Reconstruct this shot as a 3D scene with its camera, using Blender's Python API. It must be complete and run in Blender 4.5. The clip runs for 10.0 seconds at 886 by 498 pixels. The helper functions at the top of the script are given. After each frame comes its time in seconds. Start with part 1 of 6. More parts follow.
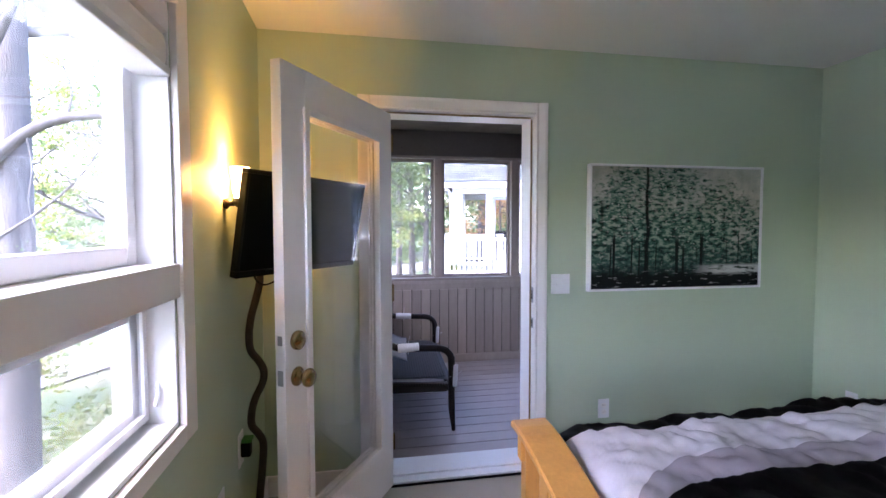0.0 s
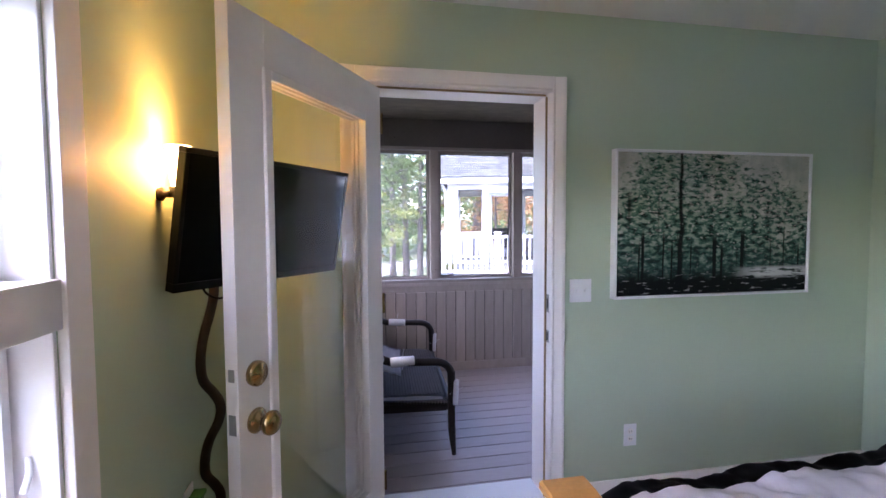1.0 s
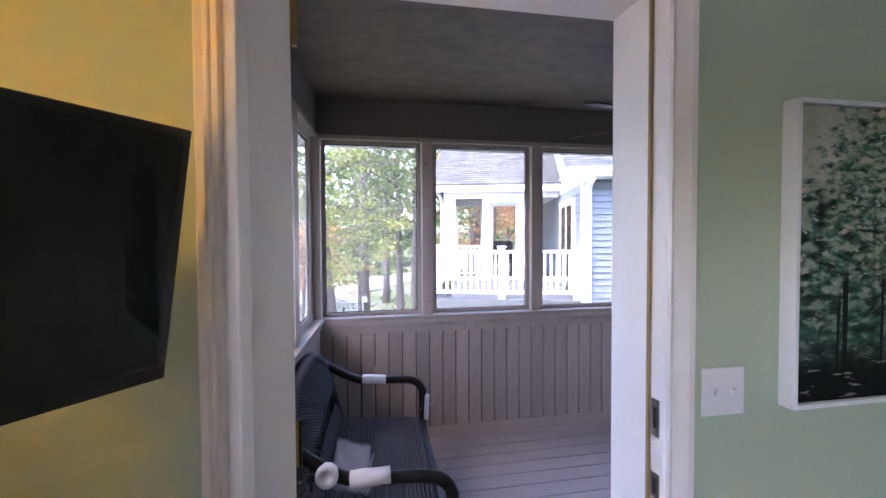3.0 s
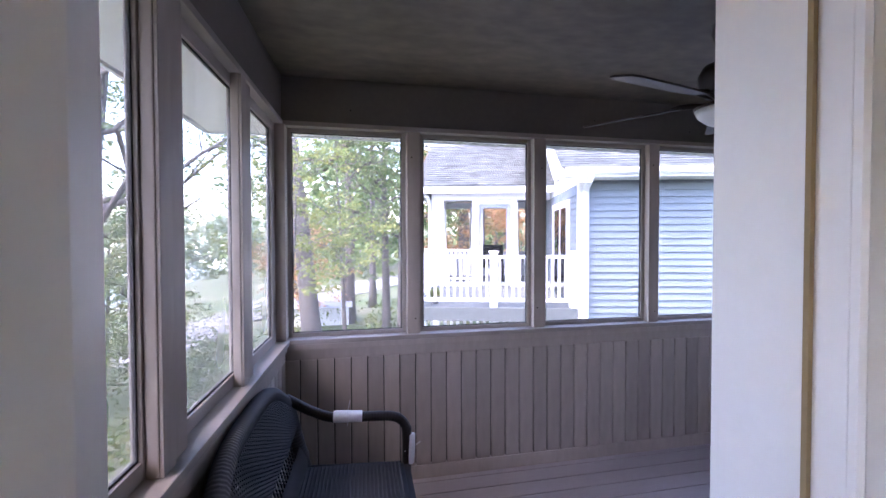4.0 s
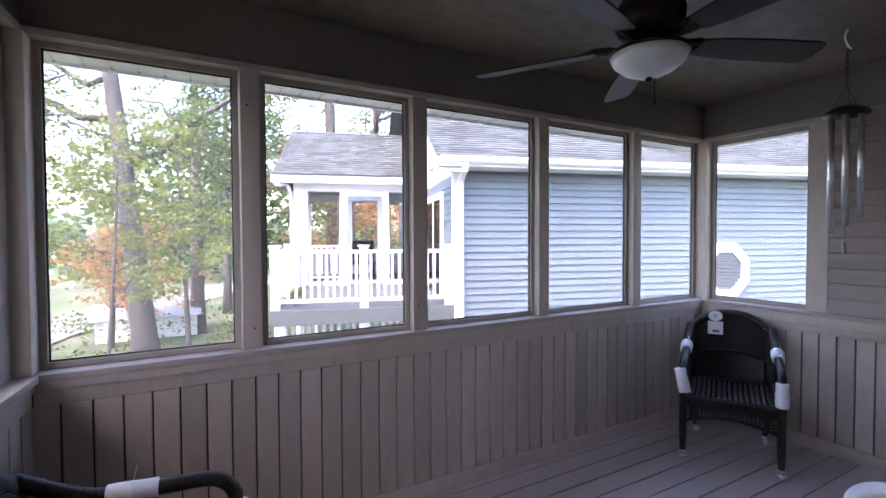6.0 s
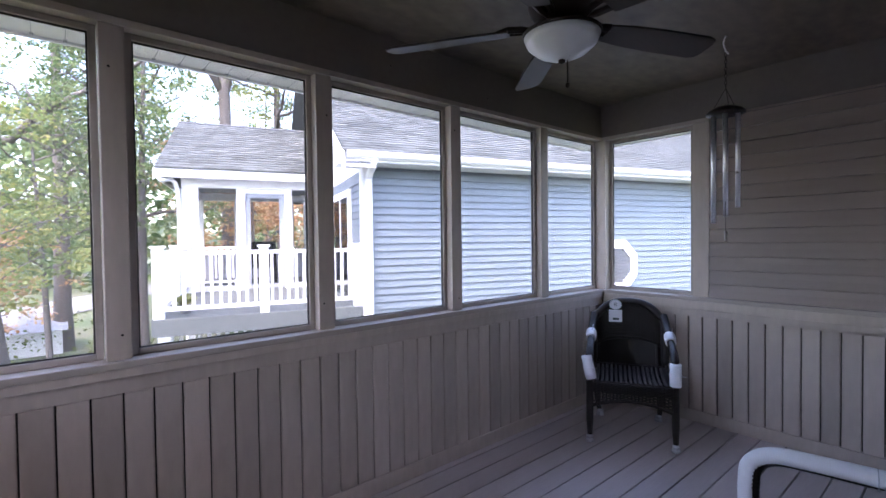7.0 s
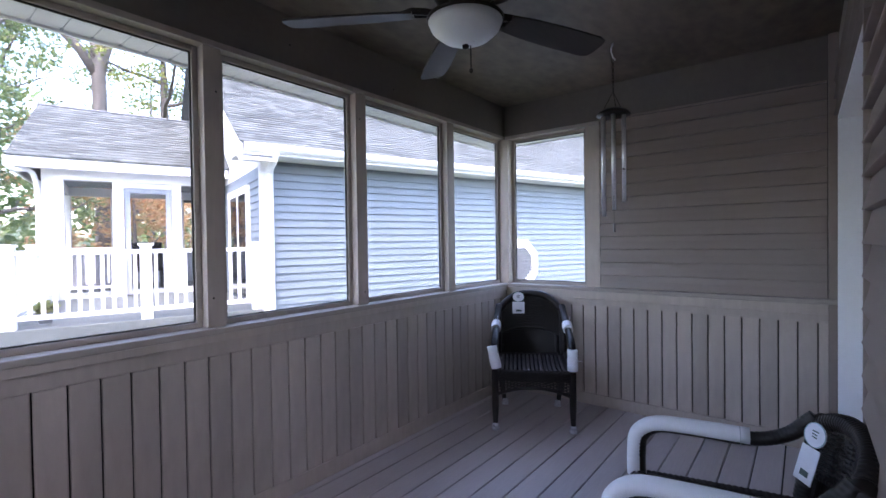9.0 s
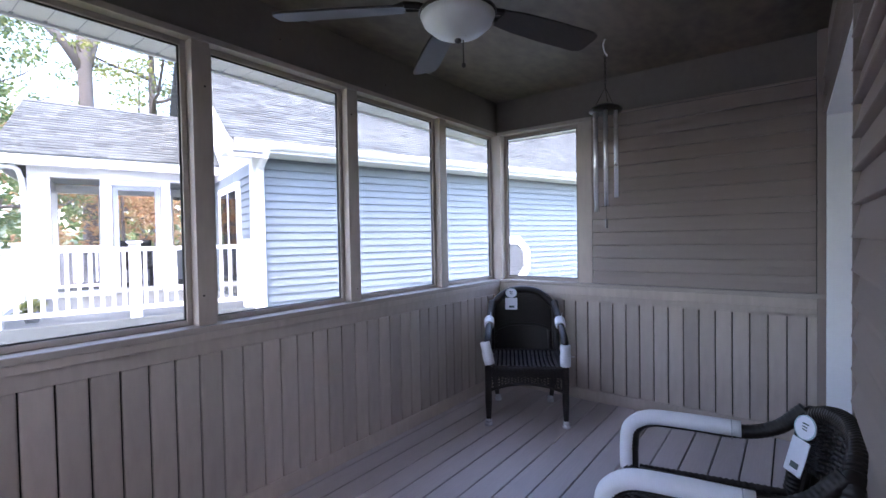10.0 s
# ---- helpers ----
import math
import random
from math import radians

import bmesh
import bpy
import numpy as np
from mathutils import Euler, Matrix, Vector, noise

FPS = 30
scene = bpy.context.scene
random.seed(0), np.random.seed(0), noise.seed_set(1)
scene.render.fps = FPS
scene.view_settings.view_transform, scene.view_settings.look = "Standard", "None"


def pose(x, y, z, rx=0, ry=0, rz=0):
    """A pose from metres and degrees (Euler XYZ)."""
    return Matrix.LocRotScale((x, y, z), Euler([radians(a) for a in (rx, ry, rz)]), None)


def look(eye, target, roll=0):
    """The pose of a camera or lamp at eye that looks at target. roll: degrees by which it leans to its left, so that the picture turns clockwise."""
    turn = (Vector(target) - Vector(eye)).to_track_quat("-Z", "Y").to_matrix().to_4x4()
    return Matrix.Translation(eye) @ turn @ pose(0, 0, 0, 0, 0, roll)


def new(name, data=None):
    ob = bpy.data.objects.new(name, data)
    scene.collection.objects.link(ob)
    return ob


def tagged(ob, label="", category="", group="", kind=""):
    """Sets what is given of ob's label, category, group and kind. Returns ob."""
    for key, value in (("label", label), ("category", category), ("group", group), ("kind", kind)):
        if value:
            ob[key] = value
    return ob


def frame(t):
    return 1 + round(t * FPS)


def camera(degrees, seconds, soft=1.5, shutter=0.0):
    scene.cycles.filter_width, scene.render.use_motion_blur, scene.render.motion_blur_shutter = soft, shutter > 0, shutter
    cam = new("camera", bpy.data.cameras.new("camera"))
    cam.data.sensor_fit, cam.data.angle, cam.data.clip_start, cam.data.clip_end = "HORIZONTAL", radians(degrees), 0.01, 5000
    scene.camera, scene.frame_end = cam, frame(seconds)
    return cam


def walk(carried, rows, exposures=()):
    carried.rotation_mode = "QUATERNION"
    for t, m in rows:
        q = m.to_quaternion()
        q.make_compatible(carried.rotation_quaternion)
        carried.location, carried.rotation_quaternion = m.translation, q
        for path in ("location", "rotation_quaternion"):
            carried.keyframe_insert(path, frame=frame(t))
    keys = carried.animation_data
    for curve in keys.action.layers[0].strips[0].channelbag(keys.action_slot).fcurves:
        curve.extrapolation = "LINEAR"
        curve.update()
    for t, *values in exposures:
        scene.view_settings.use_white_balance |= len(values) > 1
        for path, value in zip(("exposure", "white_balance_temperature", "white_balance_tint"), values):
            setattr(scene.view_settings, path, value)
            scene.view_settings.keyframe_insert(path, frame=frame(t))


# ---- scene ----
cam = camera(88.0, 10.0)
PATH = [
    (0, (0.356, 0.611, 1.428), (0.708, 2.577, 1.335), -0.1),
    (0.5, (0.376, 0.788, 1.422), (0.749, 2.75, 1.32), -0.3),
    (1, (0.4, 1.018, 1.427), (0.778, 2.979, 1.323), -0.3),
    (1.5, (0.456, 1.288, 1.431), (0.792, 3.257, 1.339), -0.3),
    (2, (0.519, 1.586, 1.459), (0.859, 3.555, 1.378), -0.4),
    (2.5, (0.573, 1.897, 1.466), (0.94, 3.862, 1.394), -0.3),
    (2.7, (0.595, 2.015, 1.465), (0.974, 3.978, 1.407), -0.3),
    (3.8, (0.699, 2.575, 1.517), (1.135, 4.526, 1.457), -0.1),
    (4, (0.718, 2.678, 1.495), (1.161, 4.599, 1.449), -0.1),
    (4.5, (0.732, 2.917, 1.468), (1.295, 4.817, 1.436), 0.3),
    (5, (0.79, 3.085, 1.447), (1.488, 4.959, 1.409), 0.2),
    (5.5, (0.875, 3.205, 1.427), (1.691, 5.031, 1.379), 0.0),
    (7, (1.013, 3.438, 1.334), (2.309, 4.961, 1.291), -0.7),
    (7.5, (1.024, 3.456, 1.308), (2.431, 4.877, 1.274), -0.8),
    (8, (1.038, 3.463, 1.288), (2.519, 4.806, 1.26), -0.6),
    (8.5, (1.05, 3.465, 1.27), (2.589, 4.742, 1.24), -0.7),
    (9, (1.059, 3.461, 1.26), (2.628, 4.701, 1.228), -0.8),
    (9.5, (1.065, 3.464, 1.257), (2.646, 4.688, 1.221), -1.0),
    (10, (1.064, 3.468, 1.256), (2.653, 4.682, 1.21), -1.0),
]
LIGHTING = [(0, 4.4, 6050, 27), (1.5, 4.3, 6150, 31), (2.5, 4.3, 6300, 30), (4, 4.15, 6150, 30), (5.5, 3.9, 6650, 26), (7.5, 3.8, 6500, 23), (8.2, 3.8, 6450, 22), (10, 4.1, 6400, 22)]   # stops, white balance
walk(cam, [(t, look(eye, target, roll)) for t, eye, target, roll in PATH], LIGHTING)

# ---- world and light ----
world = bpy.data.worlds.new("overcast")
scene.world = world
world.use_nodes = True
wn = world.node_tree
wbg = wn.nodes["Background"]
sky = wn.nodes.new("ShaderNodeTexSky")
sky.sky_type = "NISHITA"
sky.sun_disc = False
sky.sun_elevation = radians(58)
sky.sun_rotation = radians(236)
sky.air_density = 1.0
sky.dust_density = 2.0
sky.ozone_density = 1.0
wn.links.new(sky.outputs[0], wbg.inputs[0])
wbg.inputs[1].default_value = 0.15

sun_data = bpy.data.lights.new("sun", "SUN")
sun_data.energy = 0.36
sun_data.angle = radians(25)
sun_data.color = (1.0, 0.975, 0.95)
sun = new("sun", sun_data)
sun.matrix_world = look((-12.5, -8.5, 24.0), (0, 0, 0))

# ---- materials ----


def nodes_of(name):
    m = bpy.data.materials.new(name)
    m.use_nodes = True
    t = m.node_tree
    return m, t, t.nodes["Principled BSDF"]


def paint(name, color, rough=0.6, vary=0.12, scale=3.0, fine=60.0, bump=0.15, metal=0.0, stretch=(1, 1, 1), spec=0.5, dist=0.002, per_piece=0.0):
    """A surface with broad stains, fine grain and a little relief; per_piece shifts the tone of each piece."""
    m, t, b = nodes_of(name)
    n, l = t.nodes, t.links
    tc = n.new("ShaderNodeTexCoord")
    mp = n.new("ShaderNodeMapping")
    mp.inputs["Scale"].default_value = stretch
    l.new(tc.outputs["Object"], mp.inputs[0])
    big = n.new("ShaderNodeTexNoise")
    big.inputs["Scale"].default_value = scale
    big.inputs["Detail"].default_value = 5
    big.inputs["Roughness"].default_value = 0.6
    small = n.new("ShaderNodeTexNoise")
    small.inputs["Scale"].default_value = fine
    small.inputs["Detail"].default_value = 3
    l.new(mp.outputs[0], big.inputs["Vector"])
    l.new(mp.outputs[0], small.inputs["Vector"])
    add = n.new("ShaderNodeMath")
    add.operation = "MULTIPLY_ADD"
    l.new(small.outputs[0], add.inputs[0])
    add.inputs[1].default_value = 0.45
    l.new(big.outputs[0], add.inputs[2])
    ramp = n.new("ShaderNodeMapRange")
    ramp.inputs[1].default_value = 0.4
    ramp.inputs[2].default_value = 1.05
    ramp.inputs[3].default_value = 1 - vary
    ramp.inputs[4].default_value = 1 + vary
    l.new(add.outputs[0], ramp.inputs[0])
    tone = ramp.outputs[0]
    if per_piece:
        info = n.new("ShaderNodeObjectInfo")
        pr = n.new("ShaderNodeMapRange")
        pr.inputs[3].default_value = 1 - per_piece
        pr.inputs[4].default_value = 1 + per_piece
        l.new(info.outputs["Random"], pr.inputs[0])
        mul = n.new("ShaderNodeMath")
        mul.operation = "MULTIPLY"
        l.new(tone, mul.inputs[0])
        l.new(pr.outputs[0], mul.inputs[1])
        tone = mul.outputs[0]
    vm = n.new("ShaderNodeVectorMath")
    vm.operation = "SCALE"
    vm.inputs[0].default_value = color
    l.new(tone, vm.inputs["Scale"])
    l.new(vm.outputs[0], b.inputs["Base Color"])
    rr = n.new("ShaderNodeMapRange")
    rr.inputs[3].default_value = max(0.02, rough - 0.08)
    rr.inputs[4].default_value = min(1, rough + 0.08)
    l.new(big.outputs[0], rr.inputs[0])
    l.new(rr.outputs[0], b.inputs["Roughness"])
    b.inputs["Metallic"].default_value = metal
    b.inputs["Specular IOR Level"].default_value = spec
    if bump:
        bp = n.new("ShaderNodeBump")
        bp.inputs["Strength"].default_value = bump
        bp.inputs["Distance"].default_value = dist
        l.new(add.outputs[0], bp.inputs["Height"])
        l.new(bp.outputs[0], b.inputs["Normal"])
    return m


def two_tone(name, a, c, scale=4.0, rough=0.7, lo=0.42, hi=0.58, bump=0.3, dist=0.01, stretch=(1, 1, 1), detail=6):
    m, t, b = nodes_of(name)
    n, l = t.nodes, t.links
    tc = n.new("ShaderNodeTexCoord")
    mp = n.new("ShaderNodeMapping")
    mp.inputs["Scale"].default_value = stretch
    l.new(tc.outputs["Object"], mp.inputs[0])
    no = n.new("ShaderNodeTexNoise")
    no.inputs["Scale"].default_value = scale
    no.inputs["Detail"].default_value = detail
    l.new(mp.outputs[0], no.inputs["Vector"])
    r = n.new("ShaderNodeValToRGB")
    r.color_ramp.elements[0].position = lo
    r.color_ramp.elements[0].color = (*a, 1)
    r.color_ramp.elements[1].position = hi
    r.color_ramp.elements[1].color = (*c, 1)
    l.new(no.outputs[0], r.inputs[0])
    l.new(r.outputs[0], b.inputs["Base Color"])
    b.inputs["Roughness"].default_value = rough
    if bump:
        bp = n.new("ShaderNodeBump")
        bp.inputs["Strength"].default_value = bump
        bp.inputs["Distance"].default_value = dist
        l.new(no.outputs[0], bp.inputs["Height"])
        l.new(bp.outputs[0], b.inputs["Normal"])
    return m


def leaf_paint(name, shades):
    """Leaves: each leaf takes one of the shades, and lets some light through."""
    m, t, b = nodes_of(name)
    n, l = t.nodes, t.links
    g = n.new("ShaderNodeNewGeometry")
    r = n.new("ShaderNodeValToRGB")
    el = r.color_ramp.elements
    el[0].color, el[1].color = (*shades[0], 1), (*shades[-1], 1)
    for i, s in enumerate(shades[1:-1], 1):
        el.new(i / (len(shades) - 1)).color = (*s, 1)
    l.new(g.outputs["Random Per Island"], r.inputs[0])
    l.new(r.outputs[0], b.inputs["Base Color"])
    b.inputs["Roughness"].default_value = 0.6
    tr = n.new("ShaderNodeBsdfTranslucent")
    l.new(r.outputs[0], tr.inputs[0])
    mx = n.new("ShaderNodeMixShader")
    mx.inputs[0].default_value = 0.5
    l.new(b.outputs[0], mx.inputs[1])
    l.new(tr.outputs[0], mx.inputs[2])
    l.new(mx.outputs[0], n["Material Output"].inputs[0])
    return m


def glow(name, color, strength):
    m, t, b = nodes_of(name)
    b.inputs["Base Color"].default_value = (*color, 1)
    b.inputs["Emission Color"].default_value = (*color, 1)
    b.inputs["Emission Strength"].default_value = strength
    return m


def glass_pane(name, tint=(1, 1, 1), gloss=0.12, rough=0.0):
    """Thin clear glass: mostly see-through, with a mirror film that grows at grazing angles."""
    m, t, b = nodes_of(name)
    n, l = t.nodes, t.links
    tr = n.new("ShaderNodeBsdfTransparent")
    tr.inputs[0].default_value = (*tint, 1)
    gl = n.new("ShaderNodeBsdfGlossy")
    gl.inputs["Roughness"].default_value = rough
    fr = n.new("ShaderNodeLayerWeight")
    fr.inputs[0].default_value = 0.5
    pw = n.new("ShaderNodeMath")
    pw.operation = "POWER"
    l.new(fr.outputs["Facing"], pw.inputs[0])
    pw.inputs[1].default_value = 4.0
    sc = n.new("ShaderNodeMath")
    sc.operation = "MULTIPLY_ADD"
    l.new(pw.outputs[0], sc.inputs[0])
    sc.inputs[1].default_value = 0.8
    sc.inputs[2].default_value = gloss * 0.4
    mx = n.new("ShaderNodeMixShader")
    l.new(sc.outputs[0], mx.inputs[0])
    l.new(tr.outputs[0], mx.inputs[1])
    l.new(gl.outputs[0], mx.inputs[2])
    l.new(mx.outputs[0], n["Material Output"].inputs[0])
    return m


def insect_screen(name, cover=0.14, tone=0.42):
    m, t, b = nodes_of(name)
    n, l = t.nodes, t.links
    b.inputs["Base Color"].default_value = (tone, tone, tone * 1.02, 1)
    b.inputs["Roughness"].default_value = 0.6
    tr = n.new("ShaderNodeBsdfTransparent")
    no = n.new("ShaderNodeTexNoise")
    no.inputs["Scale"].default_value = 2.2
    mr = n.new("ShaderNodeMapRange")
    mr.inputs[3].default_value = cover * 0.6
    mr.inputs[4].default_value = cover * 1.4
    l.new(no.outputs[0], mr.inputs[0])
    mx = n.new("ShaderNodeMixShader")
    l.new(mr.outputs[0], mx.inputs[0])
    l.new(tr.outputs[0], mx.inputs[1])
    l.new(b.outputs[0], mx.inputs[2])
    l.new(mx.outputs[0], n["Material Output"].inputs[0])
    return m


M_GREEN = paint("sage_green_wall_paint", (0.46, 0.55, 0.4), 0.55, 0.05, 0.8, 160, 0.12)
M_CEIL = paint("white_ceiling_paint", (0.8, 0.79, 0.77), 0.8, 0.04, 1.0, 120, 0.2)
M_TRIM = paint("white_trim_paint", (0.86, 0.82, 0.785), 0.35, 0.04, 2.0, 40, 0.05)
M_WHITE = paint("white_vinyl", (0.82, 0.82, 0.83), 0.4, 0.04, 2.0, 40, 0.05)
M_CARPET = paint("beige_carpet", (0.45, 0.395, 0.33), 0.95, 0.12, 2.0, 400, 0.9, dist=0.006)
M_TAUPE = paint("taupe_porch_paint", (0.422, 0.355, 0.306), 0.5, 0.2, 1.6, 30, 0.35, stretch=(1, 1, 0.25), per_piece=0.14)
# Blotches are stains; the low base tone also holds shade under the roof.
M_TAUPE_C = paint("taupe_ceiling_stain_and_shade", (0.128, 0.1, 0.082), 0.6, 0.75, 1.1, 14, 0.3, stretch=(0.6, 1, 1))
# Wall taupe at a third of its tone: beam shade put into the colour.
M_TAUPE_B = paint("taupe_beam_shade", (0.14, 0.118, 0.104), 0.5, 0.16, 1.3, 30, 0.3)
M_SILL = paint("worn_sill_paint", (0.36, 0.31, 0.272), 0.45, 0.18, 2.0, 35, 0.3, stretch=(0.3, 0.3, 1))
M_SIDING = paint("taupe_vinyl_siding", (0.27, 0.218, 0.194), 0.45, 0.07, 1.2, 60, 0.12, stretch=(0.3, 0.3, 2), per_piece=0.03)
M_DECK = paint("grey_composite_deck", (0.41, 0.356, 0.348), 0.48, 0.14, 1.2, 45, 0.35, stretch=(0.2, 2, 1), per_piece=0.06)
# Backings toned dark so that open lap joints read as shadow lines.
M_LAPSHADE = paint("lap_shade_board", (0.08, 0.072, 0.07), 0.9, 0.1)
M_LAPSHADE_BLUE = paint("blue_lap_shade_board", (0.085, 0.1, 0.13), 0.9, 0.1)
# Near-black: shade in gaps, holes and slots put into colour; also screws and splines.
M_GAP = paint("gap_shade_and_dark_parts", (0.02, 0.018, 0.017), 0.9, 0.1)
M_BRASS = paint("aged_brass", (0.34, 0.235, 0.1), 0.16, 0.12, 8, 60, 0.05, metal=1.0)
M_STEEL = paint("dull_steel", (0.35, 0.34, 0.33), 0.35, 0.12, 8, 60, 0.05, metal=1.0)
M_BLACK = paint("black_plastic", (0.006, 0.006, 0.0065), 0.5, 0.15, 4, 60, 0.05, spec=0.15)
M_SCREEN = paint("dark_screen", (0.003, 0.005, 0.0048), 0.4, 0.1, 3, 60, 0.0, spec=0.06)
M_WOOD = paint("honey_pine", (0.5, 0.24, 0.06), 0.32, 0.22, 2.5, 22, 0.15, stretch=(4, 4, 0.6))
M_DARKWOOD = paint("dark_twisted_wood", (0.035, 0.022, 0.015), 0.5, 0.25, 5, 40, 0.3)
M_WICKER = paint("dark_wicker", (0.016, 0.0115, 0.0095), 0.42, 0.35, 9, 120, 0.3, spec=0.35)
M_WICKER2 = paint("dark_brown_strand", (0.02, 0.0145, 0.012), 0.45, 0.35, 9, 150, 0.3, spec=0.3)
M_SEATSTRAND = paint("grey_brown_strand", (0.05, 0.044, 0.044), 0.45, 0.3, 9, 120, 0.3)
M_CUSHION = paint("slate_mesh_fabric", (0.072, 0.067, 0.071), 0.75, 0.16, 6, 260, 0.5)
M_FOAM = paint("white_foam_wrap", (0.78, 0.78, 0.81), 0.6, 0.06, 6, 50, 0.2)
M_PLASTIC = paint("clear_film", (0.55, 0.56, 0.6), 0.25, 0.15, 14, 60, 0.5)
M_PAPER = paint("paper_tag", (0.7, 0.7, 0.76), 0.6, 0.06, 9, 70, 0.05)
M_INK = paint("dark_ink", (0.05, 0.08, 0.08), 0.6, 0.05)
M_TEAL = paint("teal_print", (0.28, 0.42, 0.44), 0.5, 0.08)
M_SATIN = paint("white_satin", (0.93, 0.88, 0.91), 0.3, 0.05, 3, 60, 0.1)
M_SATIN_GREY = paint("grey_satin", (0.5, 0.44, 0.47), 0.34, 0.08, 3, 60, 0.1)
M_SATIN_BLACK = paint("black_satin", (0.006, 0.0055, 0.006), 0.5, 0.15, 3, 60, 0.1, spec=0.12)
M_BULB = glow("lit_sconce_glass", (1.0, 0.68, 0.27), 2.0)
_t = M_BULB.node_tree
_tr = _t.nodes.new("ShaderNodeBsdfTransparent")
_tr.inputs[0].default_value = (1.0, 0.9, 0.75, 1)
_mx = _t.nodes.new("ShaderNodeMixShader")
_mx.inputs[0].default_value = 0.45
_t.links.new(_t.nodes["Principled BSDF"].outputs[0], _mx.inputs[1])
_t.links.new(_tr.outputs[0], _mx.inputs[2])
_t.links.new(_mx.outputs[0], _t.nodes["Material Output"].inputs[0])
M_BOWL = paint("frosted_bowl", (0.72, 0.74, 0.74), 0.3, 0.06, 5, 30, 0.1)
M_FANDARK = paint("oil_rubbed_bronze", (0.03, 0.024, 0.022), 0.4, 0.2, 6, 50, 0.1, metal=0.6)
M_BLADE = paint("walnut_blade", (0.04, 0.029, 0.025), 0.5, 0.3, 3, 30, 0.15, stretch=(0.4, 4, 4), spec=0.3)
M_ALU = paint("brushed_aluminium", (0.86, 0.86, 0.88), 0.3, 0.1, 6, 60, 0.05, metal=0.85)
M_BLUE = paint("blue_vinyl_siding", (0.15, 0.184, 0.212), 0.5, 0.05, 1.5, 60, 0.1, per_piece=0.03)
M_LOUVRE = paint("dark_grey_louvre", (0.1, 0.105, 0.115), 0.6, 0.08, 2, 40, 0.1)
# Shadow grey: soffit grooves take their shade from it; plain grey on other parts.
M_SHADOWGREY = paint("shadow_and_plain_grey", (0.34, 0.36, 0.4), 0.6, 0.08, 2, 40, 0.1)
M_PLATFORM = paint("weathered_grey_decking", (0.1, 0.112, 0.112), 0.7, 0.14, 2, 40, 0.2)
# Stands in for dim room depth: the shade is in the colour.
M_DIMROOM = paint("dim_room_grey", (0.3, 0.31, 0.34), 0.8, 0.05)
M_GLASS = glass_pane("clear_glass", gloss=0.06)
M_DGLASS = glass_pane("dark_glass", (0.35, 0.4, 0.42), gloss=0.4)
M_MESH = insect_screen("insect_screen", 0.19)
# Denser cover: the pale haze over the left view is put into this screen.
M_MESH_OLD = insect_screen("dusty_hazy_insect_screen", 0.36, 0.42)
M_BARK = paint("grey_bark", (0.12, 0.105, 0.097), 0.85, 0.3, 4, 26, 0.9, stretch=(3, 3, 0.6), dist=0.02)
M_GRASS = leaf_paint("grass_blades", [(0.06, 0.11, 0.02), (0.12, 0.18, 0.03), (0.2, 0.2, 0.05), (0.09, 0.14, 0.03)])
M_LEAF = leaf_paint("oak_leaves", [(0.08, 0.125, 0.05), (0.12, 0.18, 0.065), (0.18, 0.235, 0.09), (0.22, 0.24, 0.105)])
M_LEAF_Y = leaf_paint("turning_leaves", [(0.17, 0.23, 0.07), (0.25, 0.285, 0.085), (0.31, 0.28, 0.09), (0.19, 0.26, 0.08)])
M_LEAF_O = leaf_paint("orange_leaves", [(0.5, 0.24, 0.12), (0.56, 0.34, 0.18), (0.5, 0.38, 0.18), (0.44, 0.2, 0.1)])
# Paled greens: distance haze is put into the leaf colour.
M_LEAF_H = leaf_paint("haze_painted_leaves", [(0.26, 0.32, 0.22), (0.33, 0.37, 0.25), (0.4, 0.4, 0.27)])
M_GROUND = two_tone("autumn_lawn", (0.07, 0.1, 0.035), (0.155, 0.15, 0.095), 0.5, 0.95, 0.4, 0.62, 0.6, 0.05)
M_ROAD = paint("pale_gravel", (0.22, 0.212, 0.205), 0.9, 0.15, 1.5, 30, 0.5, dist=0.02)
M_LAKE = paint("lake_water", (0.35, 0.4, 0.42), 0.08, 0.05, 0.4, 6, 0.2, dist=0.03)

# ---- builders ----


def bm_obj(name, bm, mat, parent=None, label="", smooth=False):
    me = bpy.data.meshes.new(name)
    bm.to_mesh(me)
    bm.free()
    if smooth:
        for p in me.polygons:
            p.use_smooth = True
    for mm in mat if isinstance(mat, (list, tuple)) else (mat,):
        me.materials.append(mm)
    ob = new(name, me)
    if parent:
        ob.parent = parent
    if label:
        ob["label"] = label
    return ob


def part(name, bm, material, parent, label="", smooth=False):
    return bm_obj(name, bm, material, parent, label, smooth)


def share(name, ob, parent, m):
    """Another piece on the same mesh."""
    o = new(name, ob.data)
    o.parent = parent
    o.matrix_local = m
    return o


def add_box(bm, lo, hi, bevel=0.0, m=None):
    lo, hi = Vector(lo), Vector(hi)
    r = bmesh.ops.create_cube(bm, size=1)
    vs = r["verts"]
    bmesh.ops.scale(bm, vec=hi - lo, verts=vs)
    bmesh.ops.translate(bm, vec=(lo + hi) / 2, verts=vs)
    if bevel:
        es = list({e for v in vs for e in v.link_edges})
        rb = bmesh.ops.bevel(bm, geom=es, offset=bevel, segments=2, affect="EDGES", profile=0.6)
        vs = [v for v in rb["verts"] if v.is_valid]
        vs = list({v for f in rb["faces"] for v in f.verts} | set(vs))
    if m is not None:
        bmesh.ops.transform(bm, matrix=m, verts=list({w for v in vs for f in v.link_faces for w in f.verts} | set(vs)))
    return bm


